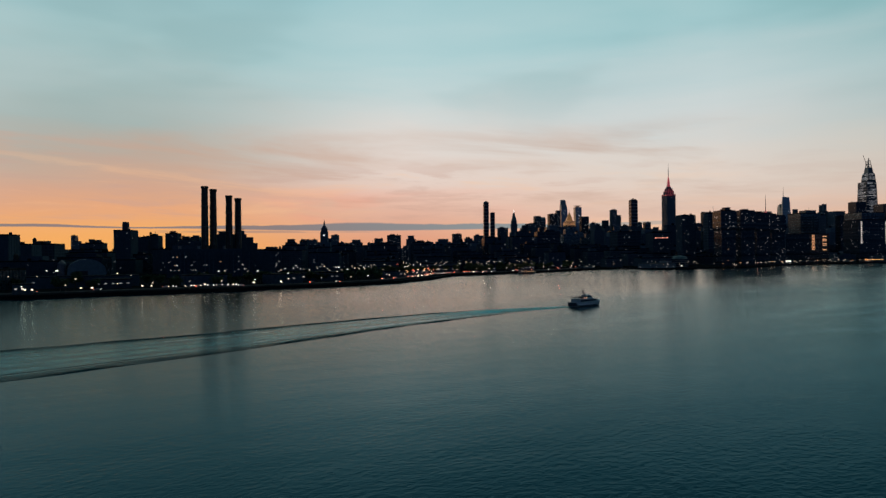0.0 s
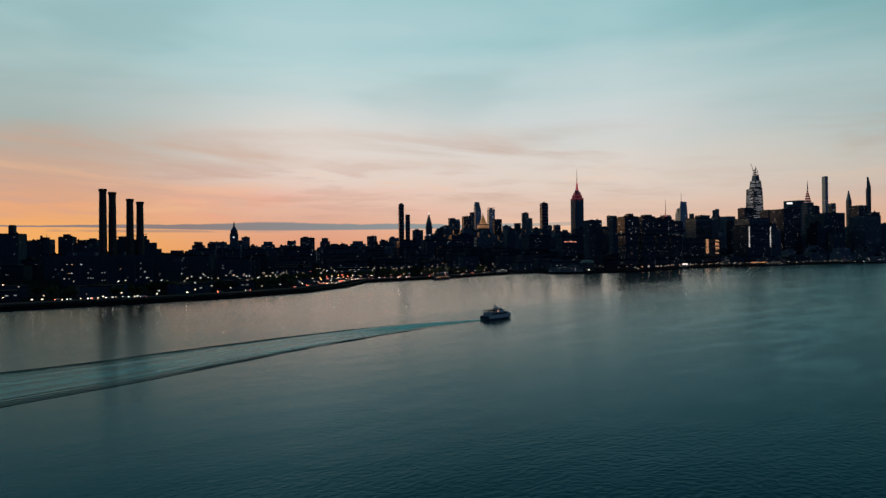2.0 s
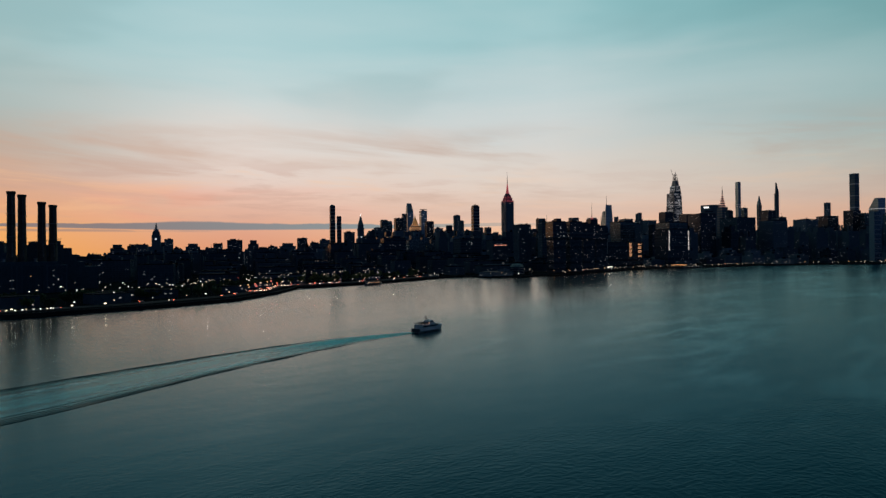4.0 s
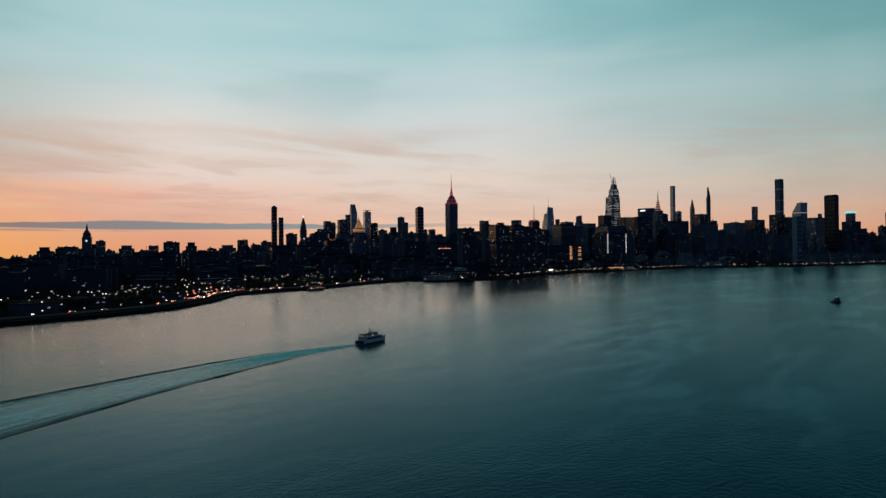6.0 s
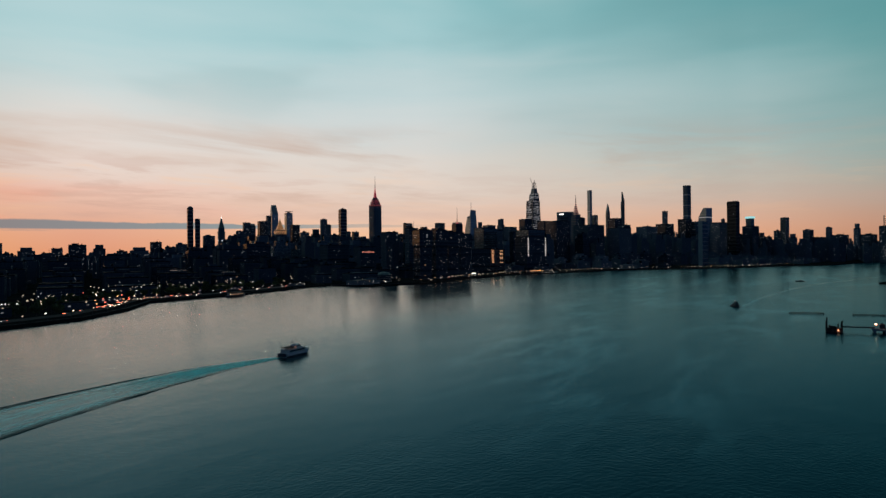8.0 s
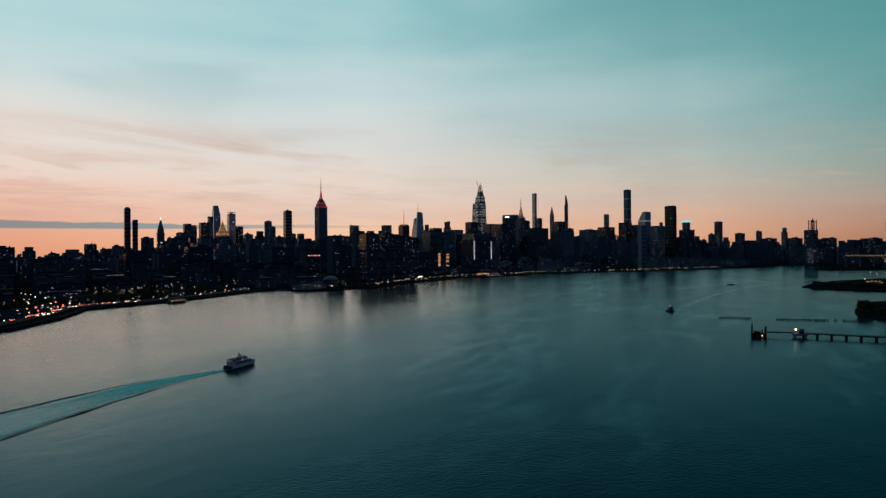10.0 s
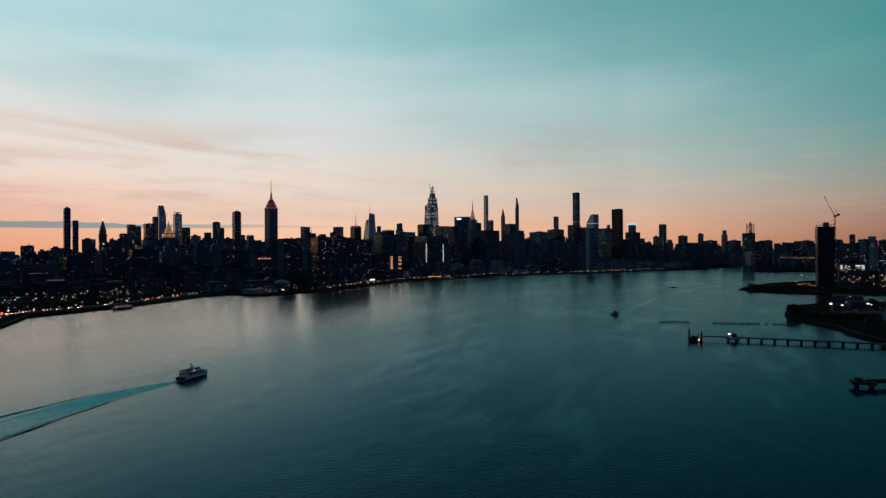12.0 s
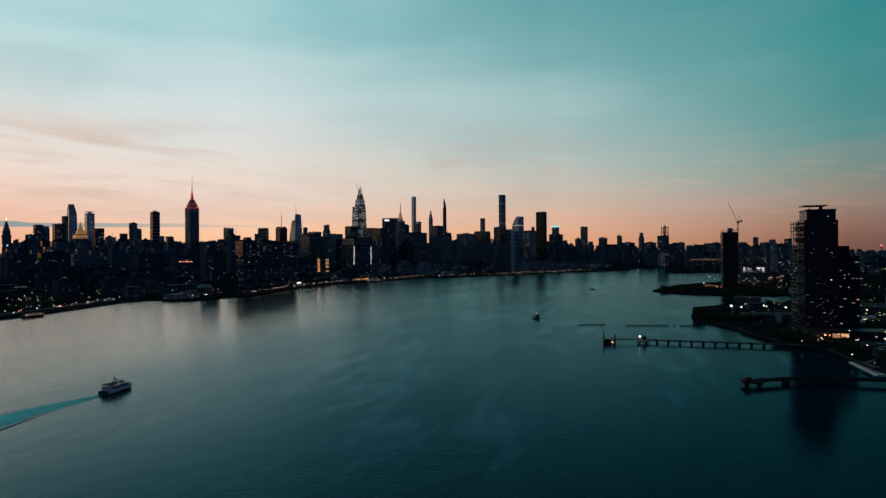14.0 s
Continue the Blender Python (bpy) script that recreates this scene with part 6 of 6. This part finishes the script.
for k in range(12):
    tree(rng.uniform(196, 232), rng.uniform(560, 720), rng.uniform(4, 7), 3.4, 400 + k, "low dark tree along the quay")


# ---- far bank: esplanade, highway, traffic ----
def along_shore(y, inland):
    return shore_x(y) - inland


for k in range(92):
    y = 110 + 27 * k + rng.uniform(-6, 6)
    if y > 2650:
        break
    lamp_post(along_shore(y, rng.uniform(4, 9)), y, 2.2, 5.5, rng.choice((LAMP_WARM, LAMP_WARM, LAMP_WHITE) if y < 1100 else (LAMP_WARM, LAMP_FAINT, LAMP_FAINT, LAMP_AMBER)), rng.uniform(0.45, 0.65) + 0.15 * (y > 1200) + 0.2 * (y > 2000))
for k in range(120):
    y = 90 + 21 * k + rng.uniform(-10, 10)
    lamp_post(along_shore(y, rng.uniform(26, 100) if y < 1200 else rng.uniform(3, 16)), y, 2.2, rng.uniform(7, 14) if y < 1200 else rng.uniform(2, 6), rng.choice((LAMP_WARM, LAMP_WHITE, LAMP_FAINT, LAMP_FAINT, LAMP_RED if k % 4 == 0 else LAMP_FAINT)), rng.uniform(0.45, 0.65) + 0.15 * (y > 1200) + 0.2 * (y > 2000))
for k in range(110):
    y = 400 + 4.6 * k
    lamp_post(along_shore(y, rng.uniform(30, 190)), y, 2.2, rng.uniform(9, 15), rng.choice((LAMP_WARM, LAMP_FAINT, LAMP_WHITE)), 0.5)
plan_slab("road", [(along_shore(y, 22), y) for y in (100, 300, 430, 520, 590, 664, 790, 900, 1000)] + [(along_shore(y, 42), y) for y in (1000, 900, 790, 664, 590, 520, 430, 300, 100)], 2.2, 2.6, ASPHALT, "dark riverside highway behind the river wall", "road")


for k in range(52):
    y = 150 + 17 * k + rng.uniform(-7, 7)
    tree(along_shore(y, rng.uniform(46, 120)), y, rng.uniform(8, 14), rng.uniform(4, 6.5), 300 + k, "dark leafy street tree behind the highway")


for k in range(12):
    y = 556 + 8.5 * k
    lamp_post(along_shore(y, (19, 44)[k % 2]), y, 2.4, 7, (LAMP_AMBER, LAMP_WARM, LAMP_RED)[k % 3], 0.8)


def make_car():
    ob = thing("car", 0, 0, 0, 0, "dark saloon car with lights on in the traffic", "car", "highway traffic")
    part("body", Geo().box(0, 0, 0.35, 1.8, 4.4, 0.6).taper(0, -0.1, 0.95, 1.7, 2.6, 1.35, 1.6, 0.55), CAR, ob)
    part("windscreen", Geo().taper(0, 1.25, 0.95, 1.5, 0.2, 1.2, 0.1, 0.5, 0, -0.45), GLASS_DARK, ob)
    for sx in (-0.82, 0.82):
        for sy in (-1.35, 1.35):
            wheel = part("wheel", Geo().beam((sx - 0.1, sy, 0.33), (sx + 0.1, sy, 0.33), 0.46, 10), RUBBER, ob)
            part("rim", Geo().beam((sx - 0.12, sy, 0.33), (sx + 0.12, sy, 0.33), 0.26, 8), STEEL, wheel)
        part("headlight", Geo().box(sx * 0.75, 2.2, 0.6, 0.5, 0.15, 0.36), CAR_WHITE, ob, "lit headlight")
        part("tail_light", Geo().box(sx * 0.8, -2.2, 0.65, 0.5, 0.15, 0.4), CAR_RED, ob, "lit red tail light")
    return ob


first_car = make_car()
first_car.matrix_basis = pose(along_shore(640, 30), 640, 2.6, 0, 0, 30)
for k in range(62):
    y = 130 + 42 * k + rng.uniform(-16, 16) if k < 11 else 565 + 190 * rng.random() ** 1.3 if k < 50 else 700 + 25 * (k - 50) + rng.uniform(-10, 10)
    slope = math.degrees(math.atan2(-(shore_x(y + 5) - shore_x(y - 5)), 10))
    lane = rng.choice((25, 29, 34, 38))
    copy_thing(first_car, pose(along_shore(y, lane), y, 2.6, 0, 0, slope + (180 if lane < 30 else 0)))


def riverside_shed(x, y, w, d, h, turn, label, lit_mat, lit_count):
    ob = thing("riverside_shed", x, y, 2.2, turn, label, "shed")
    part("wall", Geo().box(0, 0, 0, d, w, h), BRICK, ob)
    part("roof", Geo().box(0, 0, h, d + 1.2, w + 1.2, 0.5), ROOF, ob)
    pane = Geo().box(0, 0, 0, 0.3, min(2.0, w / lit_count * 0.4), 0.8).mesh("lit_window", lit_mat)
    for k in range(lit_count):
        if rng.random() < 0.6:
            piece("lit_window", pane, ob, pose(d / 2 + 0.1, -w / 2 + w * (k + 0.5) / lit_count, h * 0.5))
    return ob


for k in range(11):
    y = 120 + 74 * k + rng.uniform(-12, 12)
    riverside_shed(shore_x(y) - rng.uniform(62, 84), y, rng.uniform(22, 46), rng.uniform(14, 22), rng.uniform(5, 11), rng.uniform(-6, 6), "low dark service building behind the highway", GLOW_DIM, 5)
riverside_shed(-585, 446, 62, 22, 8, 0, "long low riverside shed with a row of lit bays", GLOW_WARM, 12)
riverside_shed(-515, 217, 12, 10, 7, 0, "small pale lit pier house at the water's edge", GLOW_WARM, 3)
landing = riverside_shed(-675, 1520, 24, 10, 6, -10, "ferry landing with a brightly lit white canopy", LAMP_WHITE, 4)
part("lit_canopy", Geo().box(5.6, 0, 3.4, 0.6, 15, 1.6), LAMP_WHITE, landing, "brightly lit canopy edge")
riverside_shed(-640, 1705, 14, 12, 5, -20, "low riverside cafe with amber lights", GLOW_ORANGE, 6)
terrace = riverside_shed(-612, 1745, 44, 14, 5, -30, "long riverside terrace strung with amber lights", GLOW_ORANGE, 16)
bulb_mesh = Geo().box(0, 0, 0, 0.4, 1.2, 0.6).mesh("festoon_bulb", LAMP_AMBER)
for k in range(24):
    piece("festoon_bulb", bulb_mesh, terrace, pose(7.6, -22 + 1.9 * k, 4.0 + 0.3 * (k % 3)))
riverside_shed(-712, 985, 26, 12, 5, 0, "riverside building with warm lit bays", GLOW_WARM, 7)
riverside_shed(-560, 1700, 60, 14, 4, -22, "long low waterfront pavilion", GLOW_WARM, 12)


riverside_shed(-604, 262, 84, 18, 9.5, 0, "long dark flat-roofed depot in front of the hall", GLOW_DIM, 9)
for k in range(14):
    lamp_post(-491, 308 + 4.1 * k, 2.2, 3, LAMP_WHITE if k % 3 else LAMP_WARM, 0.5)


def barrel_hall():
    ob = thing("industrial_hall", -664, 268, 2.2, 0, "pale industrial hall with curved gable and a silo", "industrial hall")
    half = [(16 * math.cos(math.pi * i / 12), 12 + 12 * math.sin(math.pi * i / 12)) for i in range(13)]
    ring = [(16, 0)] + half + [(-16, 0)]
    part("hall", Geo().solid([(-10, u, z) for u, z in ring], [(10, u, z) for u, z in ring]), CONCRETE, ob)
    part("silo", Geo().tube(4, -20, 0, 3.6, 3.6, 20, 16).tube(4, -20, 20, 3.6, 0.6, 3, 16), STEEL, ob, "steel silo")
    part("gate", Geo().box(10.2, -4, 8, 0.4, 9, 5), DARK, ob)
    for v in (-26, -34):
        lamp_post(-640, 268 + v, 2.2, 14, LAMP_WHITE, 1.1)


barrel_hall()


def domed_pavilion():
    ob = thing("domed_pavilion", -650, 1142, 2.2, 0, "glazed riverside pavilion under a green shallow dome", "pavilion")
    part("hall", Geo().box(0, 0, 0, 18, 20, 13), GLASS_DARK, ob)
    part("columns", banded(Geo(), 18, 20, 1, 12, 3, 0.5, 0.2), STEEL, ob, kind="stuff")
    part("dome", Geo().tube(0, 0, 13, 11.5, 11.5, 1.2, 20).dome(0, 0, 14.2, 11.5, 5, 20), COPPER, ob, "green copper shallow dome")
    part("entrance_light", Geo().box(9.4, -8, 1, 0.5, 2.4, 1.4), LAMP_WHITE, ob, "bright entrance light")
    dock = thing("marina_building", -640, 1070, 2.2, 0, "low dark marina building with pale roof volumes", "marina")
    part("wall", Geo().box(0, 0, 0, 26, 60, 7).box(4, 16, 7, 12, 16, 4), CONCRETE, dock)
    part("roof", Geo().box(0, 0, 7, 27, 61, 0.5).box(4, 16, 11, 13, 17, 0.5), SHED_METAL, dock)
    lit_windows(dock, -640, 1070, 26, 60, 1, 6, 10, 0)


domed_pavilion()


def viaduct():
    ob = thing("viaduct", 0, 0, 0, 0, "distant dark viaduct strung with amber road lamps", "bridge")
    a, b = Vector((318, 2865)), Vector((600, 2830))
    part("deck", Geo().beam((a.x, a.y, 38), (b.x, b.y, 36), 3.5), STEEL, ob)
    for k in range(8):
        p = a.lerp(b, k / 7)
        part("pier", Geo().box(p.x, p.y, 0, 5, 5, 36), CONCRETE, ob)
    bulb = Geo().box(0, 0, 0, 3.2, 1.5, 1.4).mesh("road_lamp", GLOW_ORANGE)
    for k in range(34):
        p = a.lerp(b, k / 33)
        piece("road_lamp", bulb, ob, pose(p.x, p.y - 4, 41 + rng.uniform(-0.5, 0.5)))


viaduct()


def lit_block():
    ob = tower(322, 1680, 46, 22, 42, "brick", "flat", 16, 0)
    for u, z, size in ((-19, 34, "x"), (-19, 30, "x"), (-19, 26, "l"), (-12, 34, "x"), (-12, 30, "l"), (-6, 32, "x"), (-6, 27, "l"), (6, 34, "x"), (10, 34, "x"), (10, 30, "l"),
                       (14, 34, "x"), (18, 34, "x"), (18, 30, "x"), (18, 26, "l"), (4, 26, "m")):
        piece("lit_window", LIT[(GLOW_DIM if size == "l" else GLOW_WARM).name, size], ob, pose(u, -11.2, z))


lit_block()
stack = thing("chimney", 1385, 4080, 2, 0, "distant thin chimney with a red warning lamp", "chimney")
part("shaft", Geo().tube(0, 0, 0, 5, 3, 92, 10), CONCRETE, stack)
part("warning_lamp", Geo().tube(0, 0, 92, 4, 4, 6, 8), LAMP_RED, stack, "red warning lamp")


for pole, head, mat in FAR_LAMPS.values():
    alone("distant_street_lamps", head, mat, "scattered distant street lamps along the shore", "street lamps", "stuff")
    alone("distant_lamp_poles", pole, DARK, "thin dark poles of distant street lamps", "lamp poles", "stuff")


# ---- boats ----
def hull_rings(length, beam, draft, free, bow=0.3):
    """Sections from stern to bow, each from keel to sheer on both sides."""
    rings = []
    for k in range(13):
        f = k / 12
        y = -length / 2 + length * f
        taper = 1.0 if f < 1 - bow else math.cos((f - 1 + bow) / bow * math.pi / 2) ** 0.6
        half = max(0.06, beam / 2 * (0.94 + 0.06 * min(1, f * 4)) * taper)
        sheer = free * (1 + 0.45 * max(0, f - 0.5) ** 1.5 * 2.4)
        rake = 0.05 * length * max(0, f - 0.8) * 4
        keel = -draft * (1 if f < 0.9 else 0.4)
        rings.append([(half, y + rake, sheer), (half * 0.86, y, 0.2), (half * 0.2, y, keel), (-half * 0.2, y, keel), (-half * 0.86, y, 0.2), (-half, y + rake, sheer)])
    return rings


def ferry():
    ob = thing("passenger_ferry", -211, 463, 0, 5.5, "grey passenger ferry with raked wheelhouse and dark canopy", "ferry")
    ob.matrix_basis = pose(-211, 463, 0, 0, 0, 5.5) @ Matrix.Diagonal((0.92, 0.9, 0.86, 1))
    L, B = 24.0, 7.0
    hull = part("hull", Geo().loft(hull_rings(L, B, 1.2, 2.2)), FERRY, ob)
    for sx in (-1, 1):
        part("hull_stripe", Geo().box(sx * 3.44, -3, 1.15, 0.16, 16.5, 0.5), HULL, hull, "pale stripe along the hull")
        part("rubbing_strake", Geo().box(sx * 3.46, -2.5, 0.35, 0.2, 18, 0.3), RUBBER, hull)
    part("transom", Geo().box(0, -12.05, 0.3, 6.3, 0.2, 2.2), NAVY, hull, "dark transom")
    part("main_deck", Geo().box(0, -1.8, 2.2, B * 0.97, L * 0.84, 0.16), FERRY, ob)
    part("foredeck", Geo().loft([[(2.9 * k, y, 2.3 + r), (2.7 * k, y, 2.9 + r), (-2.7 * k, y, 2.9 + r), (-2.9 * k, y, 2.3 + r)] for y, k, r in ((6.0, 1.0, 0.1), (8.0, 0.86, 0.2), (10.0, 0.6, 0.35), (11.8, 0.2, 0.5))]), FERRY, ob, "grey raised foredeck")
    cabin = part("cabin", Geo().loft([[(3.3, y, 2.3), (3.15, y - s, z), (-3.15, y - s, z), (-3.3, y, 2.3)] for y, s, z in ((-9.2, 0, 4.3), (-2, 0, 4.4), (4.0, 0.5, 4.4), (6.4, 1.2, 4.0), (9.0, 2.0, 3.2))]), FERRY, ob)
    win = Geo().box(0, 0, 0, 0.12, 1.5, 0.9).mesh("window", GLASS_DARK)
    for k in range(8):
        for sx in (-3.27, 3.27):
            piece("window", win, cabin, pose(sx, -8.0 + 1.75 * k, 3.0))
    part("windscreen", Geo().solid([(-2.7, 7.55, 3.4), (2.7, 7.55, 3.4), (2.6, 5.9, 4.0), (-2.6, 5.9, 4.0)], [(-2.7, 7.7, 3.55), (2.7, 7.7, 3.55), (2.6, 6.05, 4.15), (-2.6, 6.05, 4.15)]), GLASS_DARK, ob)
    part("upper_deck", Geo().box(0, -3.4, 4.4, 6.5, 12.4, 0.16), FERRY, ob)
    wheelhouse = part("wheelhouse", Geo().loft([[(2.3, y, 4.5), (1.8, y - s, z), (-1.8, y - s, z), (-2.3, y, 4.5)] for y, s, z in ((-2.2, -0.5, 6.3), (0.5, 0.0, 6.5), (2.6, 0.7, 6.4), (4.6, 1.9, 5.4))]), FERRY, ob)
    for sx in (-2.12, 2.12):
        part("side_window", Geo().box(sx, 0.3, 5.3, 0.12, 3.2, 0.7), GLASS_DARK, wheelhouse, "dark wheelhouse glazing")
    part("front_window", Geo().solid([(-1.7, 3.9, 5.35), (1.7, 3.9, 5.35), (1.6, 2.4, 6.2), (-1.6, 2.4, 6.2)], [(-1.7, 4.05, 5.5), (1.7, 4.05, 5.5), (1.6, 2.55, 6.35), (-1.6, 2.55, 6.35)]), GLASS_DARK, wheelhouse, "dark raked wheelhouse window")
    part("wheelhouse_roof", Geo().taper(0, 0.2, 6.45, 4.0, 4.6, 3.4, 3.8, 0.18), FERRY, ob)
    part("aft_canopy", Geo().box(0, -7.0, 5.35, 6.2, 5.6, 0.28).taper(0, -3.2, 5.35, 6.2, 2.0, 5.0, 1.6, 0.3), RUBBER, ob, "dark canopy over the upper deck")
    for u in (-2.9, 2.9):
        for v in (-9.5, -6.9, -4.4):
            part("canopy_post", Geo().tube(u, v, 4.5, 0.06, 0.06, 0.9, 6), STEEL, ob)
    for sx in (-3.2, 3.2):
        part("rail", Geo().beam((sx, -9.5, 5.4), (sx, -2.4, 5.4), 0.05).beam((sx, -9.5, 5.0), (sx, -2.4, 5.0), 0.04), STEEL, ob)
        part("bow_rail", Geo().beam((sx * 0.86, 7, 3.7), (sx * 0.15, 12.4, 4.5), 0.06), STEEL, ob)
    part("mast", Geo().beam((0, -0.6, 6.4), (0, -3.4, 9.4), 0.42).beam((-1.3, -2.2, 8.2), (1.3, -2.2, 8.2), 0.1).beam((-0.9, -1.4, 6.4), (0, -2.4, 8.4), 0.14).beam((0.9, -1.4, 6.4), (0, -2.4, 8.4), 0.14), STEEL, ob)
    part("radar", Geo().box(0, 0.6, 7.0, 1.8, 0.3, 0.25).tube(0, 0.6, 6.6, 0.15, 0.12, 0.4, 8), PALE, ob)
    part("stern_ramp", Geo().box(0, -12.4, 0.5, 5.6, 1.0, 0.4), DARK, ob)
    for u, v, z, m in ((1.2, -3.0, 5.1, LAMP_AMBER_DECK), (-1.0, -4.2, 5.1, LAMP_AMBER_DECK), (2.5, -2.6, 5.0, LAMP_AMBER_DECK)):
        part("deck_light", Geo().box(u, v, z, 0.5, 0.5, 0.35), m, ob, "warm deck light")


ferry()


def wake():
    """Churned water behind the ferry, widening astern, with a raised ridge on each side."""
    ob = thing("wake", 0, 0, 0, 0, "teal churned wake spreading behind the ferry", "wake", kind="structure")

    def middle(s):
        return -211 - 5.0 * math.sin(min(s, 180) / 180 * math.pi) * 1.2 + max(0, s - 40) * 0.172

    rows, cols = 150, 16
    bm = bmesh.new()
    uv = bm.loops.layers.uv.new("UVMap")
    grid = []
    for i in range(rows + 1):
        s = 420 * (i / rows) ** 1.15
        half = 2.6 + 5.0 * (1 - math.exp(-s / 22)) + 0.090 * s
        line = []
        for j in range(cols + 1):
            q = j / cols * 2 - 1
            lift = 0.05 + 0.14 * noise.noise((q * half * 0.5, s * 0.16, 3.1)) * max(0, 1 - s / 240) * (1 - q * q)
            line.append(bm.verts.new((middle(s) + q * half, 451 - s, max(0.03, 0.08 + lift))))
        grid.append(line)
    for i in range(rows):
        for j in range(cols):
            face = bm.faces.new((grid[i][j], grid[i + 1][j], grid[i + 1][j + 1], grid[i][j + 1]))
            for loop, (a, b) in zip(face.loops, ((i, j), (i + 1, j), (i + 1, j + 1), (i, j + 1))):
                loop[uv].uv = (b / cols, a / rows)
    for face in bm.faces:
        face.normal_update()
        if face.normal.z < 0:
            face.normal_flip()
    me = bpy.data.meshes.new("churned_water")
    bm.to_mesh(me)
    bm.free()
    me.materials.append(WAKE)
    for poly in me.polygons:
        poly.use_smooth = True
    churn = new("churned_water", me)
    churn.parent = ob
    for side in (-1, 1):
        for lane, start, high in ((1.02, 30, 0.34), (0.95, 48, 0.20), (0.88, 66, 0.24), (0.80, 84, 0.14), (0.68, 100, 0.12)):
            rings = []
            for i in range(70):
                s = start + (420 - start) * i / 69
                x = middle(s) + side * (2.0 + 5.0 * (1 - math.exp(-s / 22)) + 0.090 * s) * lane + 0.6 * noise.noise((s * 0.05, lane, side * 3.0))
                width = (0.20 + 0.0016 * s) * (1.0 if lane > 1 else 0.75)
                top = high * (0.62 + 0.75 * noise.noise((s * 0.06, lane * 7, side))) * max(0.12, 1 - s / 480) * min(1.0, (s - start) / 45 + 0.02)
                y = 451 - s
                rings.append([(x - width * 1.5, y, -0.02), (x - width * 0.6, y, top * 0.62), (x, y, top), (x + width * 0.6, y, top * 0.62), (x + width * 1.5, y, -0.02), (x, y, -0.5)])
            ridge = part("wake_ridge", Geo().loft(rings), WAVE, ob)
            for poly in ridge.data.polygons:
                poly.use_smooth = True


wake()


def tug():
    ob = thing("tugboat", -40, 880, 0, -150, "small dark tugboat with lit wheelhouse", "tugboat")
    part("hull", Geo().loft(hull_rings(18, 6.4, 1.4, 1.7, 0.4)), NAVY, ob)
    part("deckhouse", Geo().box(0, 0.5, 1.7, 4.2, 8, 2.3), NAVY, ob)
    part("wheelhouse", Geo().taper(0, 2.4, 4.0, 3.2, 3.4, 2.8, 2.8, 2.5), CONCRETE, ob)
    part("wheelhouse_window", Geo().box(0, 2.4, 5.0, 3.15, 3.3, 0.9), GLASS_DARK, ob)
    part("funnel", Geo().tube(0, -1.8, 4, 0.7, 0.6, 2.4, 10), DARK, ob)
    part("mast", Geo().tube(0, 1.8, 6.5, 0.1, 0.06, 4, 6), STEEL, ob)
    part("fender", Geo().box(0, 0, 1.1, 6.7, 15, 0.5), RUBBER, ob, "black rubber fender")
    part("work_light", Geo().box(0, -0.2, 6.0, 1.4, 0.5, 0.5), LAMP_WHITE, ob, "bright work light")
    ob.matrix_basis = ob.matrix_basis @ Matrix.Scale(0.8, 4)


tug()


def tug_wake():
    """A faint pale trail that curves away behind the tug."""
    ob = thing("tug_wake", 0, 0, 0, 0, "faint pale wake curving behind the tugboat", "wake", kind="structure")
    bm = bmesh.new()
    uv = bm.loops.layers.uv.new("UVMap")
    rows, cols, grid = 60, 6, []
    for i in range(rows + 1):
        s = i / rows
        x, y = -34 + 30 * s + 220 * s ** 2.2, 890 + 1000 * s
        half = 2.0 + 11 * s
        grid.append([bm.verts.new((x + half * (j / cols * 2 - 1), y, 0.04)) for j in range(cols + 1)])
    for i in range(rows):
        for j in range(cols):
            face = bm.faces.new((grid[i][j], grid[i][j + 1], grid[i + 1][j + 1], grid[i + 1][j]))
            for loop, (a, b) in zip(face.loops, ((i, j), (i, j + 1), (i + 1, j + 1), (i + 1, j))):
                loop[uv].uv = (b / cols, 0.25 + 0.7 * a / rows)
    me = bpy.data.meshes.new("trail")
    bm.to_mesh(me)
    bm.free()
    me.materials.append(WAKE)
    trail = new("trail", me)
    trail.parent = ob


tug_wake()


def moored_boat():
    ob = thing("excursion_boat", -626, 784, 0, 4, "grey moored excursion boat with a long flat cabin", "boat")
    part("hull", Geo().loft(hull_rings(30, 8, 1.2, 2.0, 0.2)), NAVY, ob)
    part("cabin", Geo().box(0, -1, 2.0, 6.4, 23, 2.6), CONCRETE, ob)
    part("cabin_roof", Geo().box(0, -1, 4.6, 7, 24, 0.3), SHED_METAL, ob)
    part("window_band", Geo().box(0, -1, 2.9, 6.5, 21, 0.8), GLASS_DARK, ob)
    for k in range(9):
        part("lit_window", Geo().box(3.3, -10 + 2.2 * k, 3.1, 0.2, 1.1, 0.5), GLOW_ORANGE, ob, "small amber lit cabin window")
    part("stern_light", Geo().box(2.8, -12.8, 3.0, 0.8, 0.5, 0.6), LAMP_WARM, ob, "warm stern light")


moored_boat()


def small_boat():
    ob = thing("motor_launch", -4, 1450, 0, 70, "low dark motor launch on the river", "boat")
    part("hull", Geo().loft(hull_rings(15, 4, 0.7, 1.2, 0.4)), NAVY, ob)
    part("cabin", Geo().taper(0, -0.5, 1.2, 2.8, 5, 2.3, 3.6, 1.3), DARK, ob)


small_boat()
